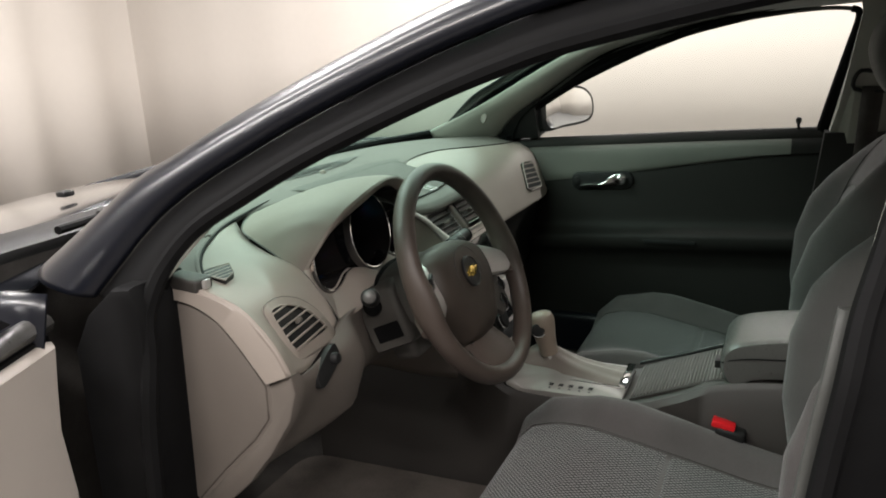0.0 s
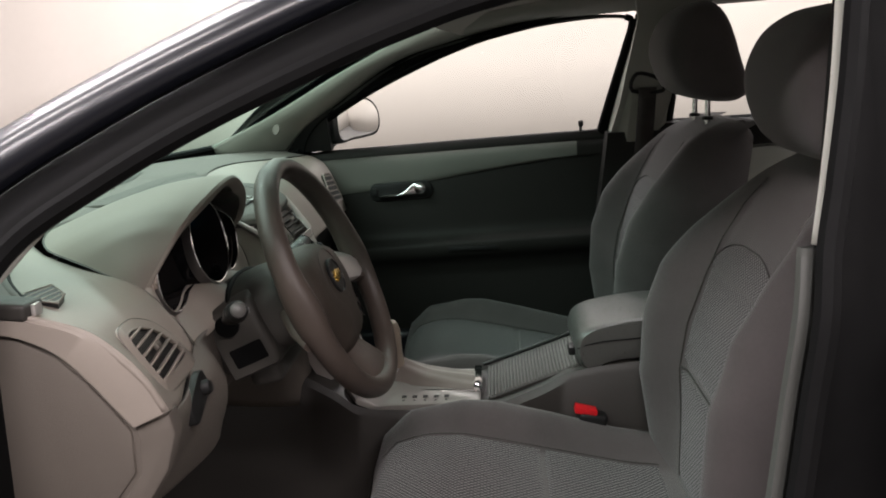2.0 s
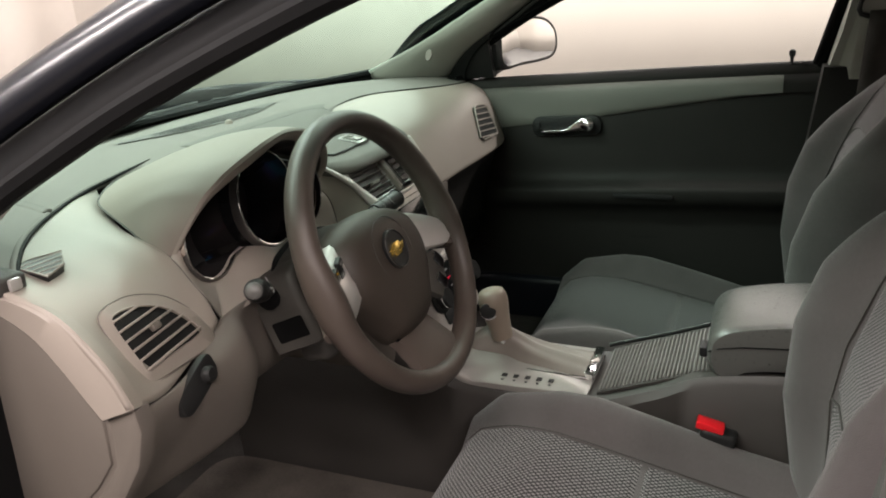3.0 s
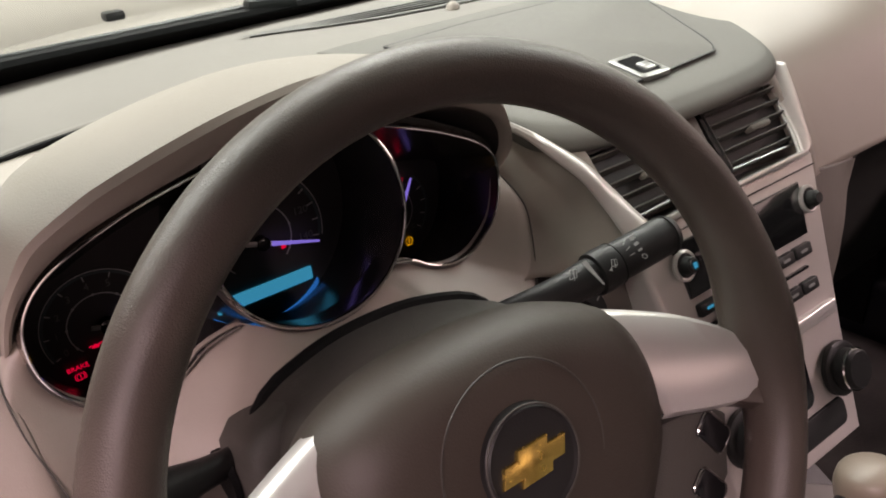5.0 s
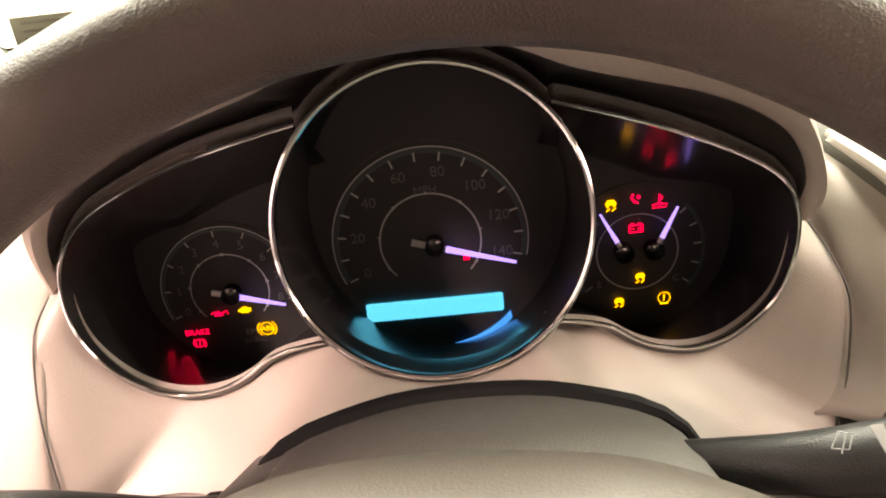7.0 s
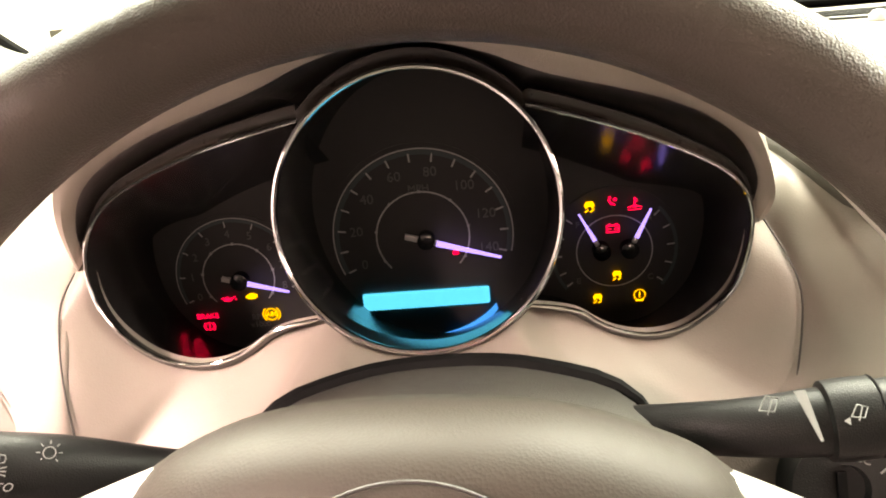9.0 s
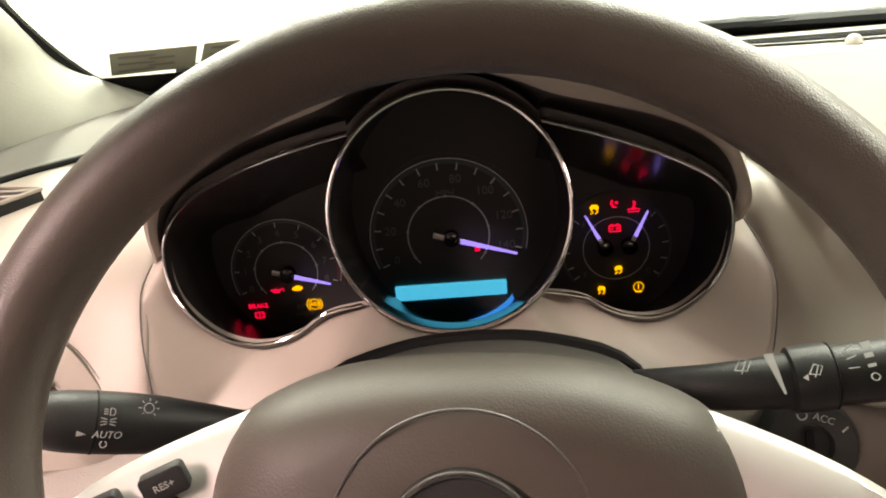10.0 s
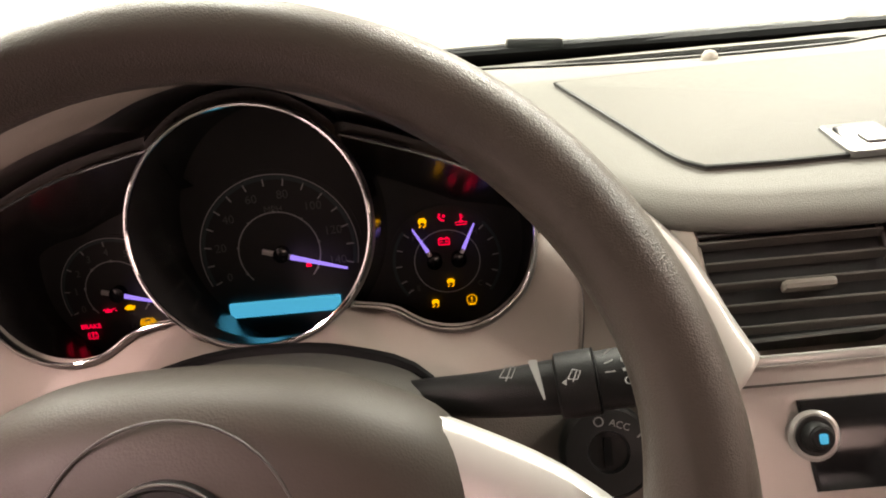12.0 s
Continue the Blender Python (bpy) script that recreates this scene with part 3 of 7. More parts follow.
ob = part("trim_shell", sheet([list(c) for c in zip(*[spline(c, 4) for c in zip(*rows)])]), M_PILLAR, pil)
solid(ob, 0.006, 0)
part("tweeter_button", disc(0.013, 0.004, plane_at((0.560, 0.318, 1.045), (0.55, 0.80, 0), (0.2, -0.2, 0.9)), 0.002), M_TAUPE, pil, "round plug in the trim")
drows = []
for (y, z, x), (y2, z2, x2) in zip([(0.29, 0.965, 0.735), (0.215, 1.05, 0.695), (0.138, 1.114, 0.645), (0.003, 1.204, 0.598), (-0.134, 1.250, 0.575), (-0.30, 1.290, 0.552)],
                                   [(0.525, 0.985, 0.612), (0.43, 1.026, 0.642), (0.34, 1.069, 0.630), (0.16, 1.160, 0.597), (0.04, 1.220, 0.576), (-0.10, 1.286, 0.553)]):
    a, b = Vector((x, y, z)), Vector((x2, y2, z2))
    drows.append(spline([a, a.lerp(b, 0.3) + Vector((-0.025, -0.01, 0)), a.lerp(b, 0.7) + Vector((-0.020, -0.012, 0)), b], 3))
lp = thing("pillar_trim", "moulded grey-green trim over the driver's windscreen pillar", "pillar trim")
me_ = part("trim_shell", sheet([[Vector((-p.x, p.y, p.z)) for p in r] for r in [list(c) for c in zip(*[spline(c, 4) for c in zip(*drows)])]]), M_PILLAR, lp)
solid(me_, 0.006, 0)
part("edge_seal", tube(spline([(-0.560, 0.566, 0.990), (-0.607, 0.528, 0.989), (-0.633, 0.475, 1.006), (-0.640, 0.43, 1.028), (-0.629, 0.34, 1.071), (-0.596, 0.16, 1.162), (-0.575, 0.04, 1.222)], 5), 0.0045, 8), M_RUBBER, lp, "black seal between trim and windscreen")


def win_point(y, z, dx=0.0):
    return Vector((side_x(z, 0.742) + dx, y, z))


pdoor = thing("passenger_door", "closed passenger door with dark lower panel and grey upper trim", "car door")
belt = [(0.34, 0.958), (0.215, 0.966), (0.0, 0.974), (-0.25, 0.983), (-0.5, 0.991), (-0.62, 0.995)]
prof = {"sill": [(0.0, 0.742), (-0.012, 0.730), (-0.022, 0.722)], "band": [(-0.024, 0.721), (-0.05, 0.708), (-0.085, 0.706)], }


def door_rows(spec, span=None):
    rows = []
    for y, z in span or belt:
        rows.append(spline([Vector((x, y, z + dz)) for dz, x in spec(y)], 3))
    return [list(c) for c in zip(*[spline(c, 5) for c in zip(*rows)])]


def band_low(y):
    """Foot of the upper band: it narrows towards the rear."""
    return -0.118 + 0.06 * max(0.0, min(1.0, (0.15 - y) / 0.6))


ob = part("window_sill", sheet(door_rows(lambda y: [(-0.002, 0.752), (0.002, 0.738), (-0.012, 0.724), (-0.024, 0.722)])), M_CHARCOAL, pdoor, "dark window sill strip")
ob = part("upper_trim", sheet(door_rows(lambda y: [(-0.024, 0.722), (-0.032, 0.709), (-0.06, 0.704), (band_low(y), 0.706), (band_low(y) - 0.004, 0.716)], belt[:4] + [(-0.462, 0.990)])), M_DOORTRIM, pdoor, "smooth grey upper door trim band")
ob = part("lower_panel", sheet(door_rows(lambda y: [(band_low(y) - 0.003, 0.712), (band_low(y) - 0.03, 0.709), (-0.20, 0.705), (-0.252, 0.700), (-0.267, 0.665), (-0.277, 0.655), (-0.307, 0.660), (-0.345, 0.690), (-0.46, 0.695), (-0.60, 0.700)])), M_CHARCOAL, pdoor, "dark textured lower door panel with armrest ledge")
part("rear_filler", sheet(door_rows(lambda y: [(-0.024, 0.722), (-0.034, 0.710), (-0.06, 0.7055), (band_low(y), 0.707), (band_low(y) - 0.006, 0.712)], [(-0.455, 0.990), (-0.5, 0.991), (-0.62, 0.995)])), M_CHARCOAL, pdoor, "dark rear end of the upper trim")
part("door_shell", box(0.06, 0.95, 0.62, pose(0.79, -0.14, 0.65), 0.02), M_PAINT, pdoor, "dark painted outer skin")
hm = plane_at((0.703, 0.025, 0.851), (0, -1, 0.03), (0, 0, 1))
part("handle_bezel", prism(rounded(0.175, 0.050, 0.022), 0.012, hm @ pose(0, 0, 0.004), 0.004), M_BLACK, pdoor, "dark recessed handle bezel")
lever = part("handle_lever", prism([(p.x, p.y) for p in loop_spline([(-0.062, -0.012, 0), (-0.02, -0.0155, 0), (0.02, -0.012, 0), (0.05, -0.008, 0), (0.066, 0.006, 0), (0.060, 0.018, 0), (0.042, 0.020, 0), (0.024, 0.010, 0), (0.0, -0.006, 0), (-0.04, -0.007, 0)], 3)], 0.014, hm @ pose(0, 0, 0.017), 0.004, 3), M_CHROME, pdoor, "polished chrome release lever")
part("lock_toggle", prism(rounded(0.014, 0.020, 0.004), 0.008, hm @ pose(-0.072, 0.002, 0.010), 0.002), M_BLACK, pdoor, "small black lock toggle")
part("lever_knuckle", turned([(0.017, 0), (0.0165, 0.006), (0.012, 0.011), (0.0, 0.013)], hm @ pose(0.055, 0.004, 0.010), 20), M_CHROME, pdoor, "rounded chrome lever end")
part("pull_pocket", box(0.012, 0.14, 0.012, pose(0.655, -0.17, 0.692), 0.004), M_BLACK, pdoor, "pull pocket lip")
part("lower_pocket", prism(rounded(0.40, 0.05, 0.02), 0.012, plane_at((0.694, -0.02, 0.595), (0, -1, 0), (0, 0, 1)), 0.005), M_BLACK, pdoor)
part("lock_pin", merge(tube([(0.735, -0.476, 0.988), (0.733, -0.476, 1.012)], 0.004, 8), turned([(0.006, 0), (0.007, 0.004), (0.007, 0.012), (0.004, 0.015)], pose(0.733, -0.476, 1.004))), M_BLACK, pdoor, "black door lock pin")
loop = [win_point(y, z) for y, z in WIN]
fr = spline([win_point(y, z, 0.002) for y, z in WIN], 4)
cut_ = len(fr) * 15 // 24
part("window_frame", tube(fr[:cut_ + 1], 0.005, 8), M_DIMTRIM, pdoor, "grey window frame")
part("window_seal", tube(fr[cut_:], 0.008, 8), M_RUBBER, pdoor, "black upright window seal")
bm = bmesh.new()
c = bm.verts.new(sum(loop, Vector()) / len(loop))
vs = [bm.verts.new(p + Vector((0.008, 0, 0))) for p in loop]
for i in range(len(vs)):
    bm.faces.new((vs[i], vs[(i + 1) % len(vs)], c))
part("window_glass", bm, GL_SIDE, pdoor)
sail = [(0.365, 0.965), (0.213, 0.970), (0.211, 1.066), (0.19, 1.090), (0.285, 1.045)]
part("mirror_sail", loft_rings([[win_point(y, z, 0.004) for y, z in sail], [win_point(y, z, -0.016) for y, z in sail]]), M_BLACK, pdoor, "black mirror mounting triangle")


def wing_mirror(parent, m):
    """Housing, rim and glass of a wing mirror; local z looks out of the glass."""
    o = [(-0.110, -0.055), (-0.110, 0.052), (-0.06, 0.056), (0.02, 0.055), (0.07, 0.046), (0.105, 0.020), (0.113, -0.015), (0.103, -0.040), (0.07, -0.053), (-0.03, -0.058)]
    o = [(p.x, p.y) for p in loop_spline([Vector((a, b, 0)) for a, b in o], 4)]
    rings = []
    for zz, k in ((0.0, 0.93), (0.004, 0.985), (0.0, 1.03), (-0.03, 1.04), (-0.065, 0.85), (-0.09, 0.45)):
        rings.append([m @ Vector((a * k, b * k, zz)) for a, b in o])
    h = part("mirror_housing", loft_rings(rings[1:]), M_BLACK, parent, "black wing mirror housing")
    part("mirror_glass", prism([(a * 0.90, b * 0.89) for a, b in o], 0.006, m @ pose(0, 0, 0.0055), 0.0004), M_MIRROR, h, "mirror glass")
    return h


wing_mirror(pdoor, plane_at((0.836, 0.154, 1.050), (0.93, -0.36, -0.03), (0.03, 0.02, 1)) @ Matrix.Diagonal((1.10, 1.04, 1, 1)))
part("mirror_arm", tube([(0.735, 0.235, 0.985), (0.79, 0.225, 0.995), (0.84, 0.21, 1.01)], 0.022, 10), M_BLACK, pdoor)
# rear side window beyond the centre pillar
rwin = thing("rear_side_window", "clear rear passenger window with a dark sill", "car window")
rl = [(-0.705, 1.0), (-0.715, 1.315), (-1.06, 1.325), (-1.14, 1.29), (-1.24, 1.01)]
part("window_frame", tube([win_point(y, z) for y, z in rl] + [win_point(*rl[0])], 0.014, 8), M_RUBBER, rwin)
bm = bmesh.new()
bm.faces.new([bm.verts.new(win_point(y, z, 0.008)) for y, z in rl])
part("window_glass", bm, GL_SIDE, rwin)
part("sill", box(0.09, 0.62, 0.07, pose(0.71, -0.96, 0.975), 0.015), M_CHARCOAL, rwin, "dark rear door sill")
part("trim_panel", box(0.03, 0.62, 0.55, pose(0.70, -0.96, 0.68), 0.01), M_PILLAR, rwin, "grey rear door trim")
bt = thing("pillar_cover", "pale grey centre pillar trim with a seat belt guide", "pillar trim")
ob = part("cover", loft_rings([[Vector((side_x(z) - dx, y, z)) for y, z in ((-0.575, 1.345), (-0.592, 1.27), (-0.562, 1.06), (-0.546, 0.992), (-0.67, 0.992), (-0.69, 1.06), (-0.71, 1.23), (-0.75, 1.285), (-0.79, 1.345))] for dx in (0.058, 0.075)]), M_PILLAR, bt)
part("lower_cover", loft_rings([[Vector((x, y, z)) for y, z in ((-0.536, 0.991), (-0.512, 0.79), (-0.50, 0.58), (-0.68, 0.58), (-0.675, 0.991))] for x in (0.640, 0.70)]), M_CHARCOAL, bt, "dark lower pillar cover")
part("belt_guide", tube(loop_spline([(0.585, -0.600, 1.140), (0.590, -0.655, 1.125), (0.590, -0.665, 1.095), (0.592, -0.590, 1.098)], 4), 0.005, 8, closed=True), M_BLACK, bt, "black seat belt guide loop")
ob = part("belt_strap", sheet([[Vector((x, y0, z)), Vector((x + 0.004, y0 - 0.045, z))] for x, y0, z in ((0.584, -0.605, 1.105), (0.592, -0.60, 1.0), (0.600, -0.595, 0.9), (0.63, -0.59, 0.6))]), M_CARPET, bt, "dark seat belt strap")
solid(ob, 0.0015, 0)

# driver's side belt and pillar trim, seen edge-on beside the driver's seat
db = thing("pillar_cover", "grey centre pillar trim strip beside the driver's seat", "pillar trim")
strip = [(-0.532, 1.004), (-0.522, 0.946), (-0.511, 0.876), (-0.500, 0.799), (-0.491, 0.733), (-0.474, 0.58)]
rows = [[Vector((-side_x(z) + 0.012, y + 0.002, z)) for y, z in strip], [Vector((-side_x(z) + 0.016, y + 0.010, z)) for y, z in strip], [Vector((-side_x(z) + 0.024, y + 0.011, z)) for y, z in strip], [Vector((-side_x(z) + 0.03, y - 0.02, z)) for y, z in strip]]
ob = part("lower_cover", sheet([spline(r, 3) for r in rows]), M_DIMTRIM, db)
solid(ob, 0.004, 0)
top = [(-0.594, 1.24), (-0.578, 1.155), (-0.558, 1.07), (-0.541, 1.006)]
ob = part("upper_cover", sheet([spline([Vector((-side_x(z) + dx, y + dy, z)) for y, z in top], 3) for dx, dy in ((0.016, 0.002), (0.021, 0.008), (0.028, 0.004), (0.04, -0.03))]), M_PILLAR, db, "pale upper pillar trim")
solid(ob, 0.004, 0)

# ---- open driver's door ----
ddoor = thing("driver_door", "open driver's door with beige inner panel and dark edge", "car door")
dm = Matrix.Translation((-0.815, 0.43, 0)) @ Matrix.Rotation(radians(-68), 4, "Z")


def dpt(s, out, z):
    """A point of the open door: s back along it, out towards its outer skin."""
    return dm @ Vector((-out, -s, z))


inner = [(-0.03, 0.905), (0.35, 0.915), (0.98, 0.935), (1.02, 0.70), (0.95, 0.40), (0.05, 0.40), (-0.01, 0.55), (-0.018, 0.70), (-0.014, 0.80)]
part("outer_skin", loft_rings([[dpt(s, 0.05, z) for s, z in inner], [dpt(s, 0.11, z) for s, z in inner]]), M_PAINT, ddoor, "dark glossy outer skin")
pin = [(-0.018, 0.900), (0.35, 0.910), (0.95, 0.93), (0.98, 0.70), (0.92, 0.44), (0.03, 0.44), (0.004, 0.60), (-0.004, 0.69), (0.006, 0.79), (-0.006, 0.85)]
part("inner_panel", loft_rings([[dpt(s, 0.004, z) for s, z in pin], [dpt(s, -0.006, z) for s, z in pin], [dpt(s + (0.008 if s < 0.5 else -0.03), -0.014, z - 0.006) for s, z in pin]]), M_DOORCARD, ddoor, "beige inner door panel, lightened as if brightly lit")
part("door_edge", loft_rings([[dpt(s, 0.05, z) for s, z in inner], [dpt(s, 0.004, z) for s, z in inner]]), M_RUBBER, ddoor, "dark door edge")
part("sill_strip", tube([dpt(-0.045, 0.02, 0.918), dpt(0.35, 0.02, 0.928), dpt(0.98, 0.02, 0.948)], 0.019, 10, squash=0.8), M_ARM, ddoor, "grey window sill strip")
part("window_frame", tube(spline([dpt(0.06, 0.03, 0.95), dpt(0.10, 0.03, 1.00), dpt(0.22, 0.05, 1.09), dpt(0.45, 0.10, 1.20), dpt(0.70, 0.12, 1.24), dpt(0.95, 0.12, 1.24), dpt(0.98, 0.03, 0.97)], 4), 0.014, 8), M_RUBBER, ddoor, "black window frame")
wing_mirror(ddoor, plane_at(dpt(0.10, 0.17, 1.0), dm.to_3x3() @ Vector((-0.95, 0.3, 0)), (0, 0, 1)))
part("mirror_sail", loft_rings([[dpt(s, 0.02, z) for s, z in ((0.02, 0.94), (0.15, 0.945), (0.15, 1.03))], [dpt(s, 0.05, z) for s, z in ((0.02, 0.94), (0.15, 0.945), (0.15, 1.03))]]), M_BLACK, ddoor)

# ---- dashboard ----
dash = thing("dashboard", "beige-grey moulded dashboard with darker lower panels", "dashboard")
# sections across the car: x, then (y, z) from the windscreen's foot over the crown and down the face
REC = [(0.355, 0.955), (0.350, 0.93), (0.345, 0.90), (0.340, 0.87), (0.335, 0.845)]
SECTIONS = [
    (-0.705, 0.44, 0.975, [(0.260, 0.962), (0.237, 0.957), (0.205, 0.948), (0.170, 0.928), (0.130, 0.887), (0.113, 0.853)]),
    (-0.655, 0.50, 0.982, [(0.285, 0.966), (0.262, 0.958), (0.225, 0.947), (0.185, 0.928), (0.148, 0.876), (0.121, 0.838)]),
    (-0.600, 0.54, 0.985, [(0.330, 0.972), (0.300, 0.962), (0.252, 0.950), (0.194, 0.925), (0.154, 0.862), (0.137, 0.838)]),
    (-0.545, 0.575, 0.986, [(0.364, 0.975), (0.325, 0.963), (0.256, 0.948), (0.203, 0.922), (0.169, 0.872), (0.151, 0.842)]),
    (-0.514, 0.595, 0.986, [(0.380, 0.976), (0.335, 0.965), (0.250, 0.948), (0.207, 0.926), (0.175, 0.885), (0.158, 0.850)]),
    (-0.504, 0.60, 0.986, [(0.385, 0.976), *REC]),
    (-0.336, 0.655, 0.985, [(0.435, 0.978), *REC]),
    (-0.179, 0.675, 0.984, [(0.40, 0.980), *REC]),
    (-0.166, 0.68, 0.984, [(0.392, 0.974), (0.315, 0.961), (0.250, 0.944), (0.222, 0.915), (0.195, 0.875), (0.180, 0.850)]),
    (-0.130, 0.685, 0.984, [(0.378, 0.971), (0.300, 0.957), (0.240, 0.941), (0.210, 0.915), (0.176, 0.868), (0.155, 0.845)]),
    (-0.099, 0.69, 0.983, [(0.362, 0.975), (0.290, 0.954), (0.224, 0.944), (0.188, 0.915), (0.153, 0.868), (0.146, 0.845)]),
    (-0.084, 0.69, 0.983, [(0.36, 0.972), (0.290, 0.954), (0.245, 0.942), (0.225, 0.915), (0.190, 0.868), (0.165, 0.845)]),
    (0.020, 0.69, 0.983, [(0.36, 0.970), (0.290, 0.952), (0.255, 0.940), (0.235, 0.915), (0.200, 0.868), (0.180, 0.845)]),
    (0.124, 0.685, 0.983, [(0.36, 0.972), (0.290, 0.954), (0.245, 0.942), (0.225, 0.915), (0.190, 0.868), (0.165, 0.840)]),
    (0.141, 0.685, 0.983, [(0.36, 0.972), (0.290, 0.954), (0.224, 0.944), (0.188, 0.915), (0.153, 0.868), (0.146, 0.840)]),
    (0.200, 0.675, 0.984, [(0.375, 0.986), (0.300, 0.970), (0.240, 0.945), (0.210, 0.915), (0.180, 0.862), (0.165, 0.828)]),
    (0.370, 0.645, 0.984, [(0.367, 0.985), (0.300, 0.973), (0.240, 0.948), (0.205, 0.915), (0.178, 0.860), (0.165, 0.825)]),
    (0.520, 0.595, 0.983, [(0.300, 0.975), (0.265, 0.966), (0.228, 0.946), (0.203, 0.914), (0.178, 0.855), (0.165, 0.822)]),
    (0.620, 0.53, 0.980, [(0.275, 0.968), (0.250, 0.960), (0.222, 0.942), (0.200, 0.910), (0.178, 0.852), (0.168, 0.820)]),
    (0.700, 0.47, 0.975, [(0.28, 0.962), (0.260, 0.955), (0.235, 0.938), (0.215, 0.905), (0.195, 0.852), (0.185, 0.820)]),
]


def dash_point_rows():
    tops, faces = [], []
    for x, y0, z0, pts in SECTIONS:
        (y1, z1) = pts[0]
        tops.append([Vector((x, y0, z0)), Vector((x, y0 + (y1 - y0) * 0.35, z0 + (z1 - z0) * 0.1 + 0.006)), Vector((x, y0 + (y1 - y0) * 0.72, z1 + (z0 - z1) * 0.7 + 0.004)), Vector((x, y1, z1))])
        faces.append([Vector((x, y, z)) for y, z in pts])
    return tops, faces


def skin(rows, nu, nv):
    rows = [spline(r, nv) for r in rows]
    return [list(c) for c in zip(*[spline(c, nu) for c in zip(*rows)])]


tops, faces = dash_point_rows()
top_skin = skin([row for row in tops if abs(row[0].x + 0.166) > 0.002], 5, 4)
ob = part("top_pad", sheet(top_skin), M_PAD, dash, "matt beige-grey upper pad")
solid(ob, 0.006, -1)
ends = [k for k, s in enumerate(SECTIONS) if s[3][1:] == REC]
tuck = lambda row, x: [Vector((-0.336 + (x + 0.336) * (0.70 if p.z > 0.97 else 0.78 if p.z > 0.96 else 0.93 if p.z > 0.94 else 1.0 if p.z > 0.885 else 0.97), p.y + 0.004, p.z)) for p in row]
under = [[(-0.452, 0.4085, 0.978), (-0.472, 0.350, 0.965), (-0.504, 0.262, 0.943), (-0.511, 0.217, 0.925), (-0.508, 0.179, 0.885), (-0.506, 0.162, 0.850)],
         [(-0.400, 0.425, 0.976), (-0.440, 0.370, 0.955), (-0.504, 0.268, 0.930), (-0.507, 0.225, 0.915), (-0.503, 0.187, 0.885), (-0.502, 0.168, 0.850)]]
for rows in (faces[:ends[0]] + [[Vector(p) for p in row] for row in under], [tuck(faces[ends[-1] + 1], -0.174)] + faces[ends[-1] + 1:]):
    ob = part("face_panel", sheet(skin(rows, 5, 4)), M_TRIM, dash, "light beige face panel")
    solid(ob, 0.006, -1)


def pad_height(x, y):
    """Height of the upper pad at x, y, from its nearest points."""
    near = sorted(((p.x - x) ** 2 + (p.y - y) ** 2, p.z) for row in top_skin for p in row)[:4]
    w = [1 / (d + 1e-7) for d, z in near]
    return sum(a * z for a, (d, z) in zip(w, near)) / sum(w)


# the pad's rolled edge, with a dark gap before it
for side, r_ in (([(-0.676, 0.258), (-0.645, 0.292), (-0.607, 0.325), (-0.56, 0.356), (-0.508, 0.383), (-0.46, 0.404), (-0.40, 0.424), (-0.33, 0.440), (-0.26, 0.452)], 0.0060),
                 ([(0.205, 0.380), (0.29, 0.384), (0.37, 0.370), (0.47, 0.322), (0.55, 0.290), (0.62, 0.277), (0.69, 0.277)], 0.0040)):
    line = spline([(x, y, 0) for x, y in side], 6)
    line = [Vector((p.x, p.y, pad_height(p.x, p.y))) for p in line]
    for _ in range(4):
        line = [line[0]] + [(a + b * 2 + c) / 4 for a, b, c in zip(line, line[1:], line[2:])] + [line[-1]]
    n_ = len(line)
    taper = [min(1.0, 0.35 + k / 8, 0.35 + (n_ - 1 - k) / 8) for k in range(n_)]
    part("pad_edge", tube([p + Vector((0, r_ * 0.9, -r_ * 0.35)) for p in line], [r_ * w for w in taper], 10), M_PAD, dash, "rolled edge of the upper pad")
    part("pad_groove", tube([p + Vector((0, -r_ * 0.12, 0.0003)) for p in line], [r_ * 0.42 * w for w in taper], 8), M_RUBBER, dash, "dark gap along the pad's edge")
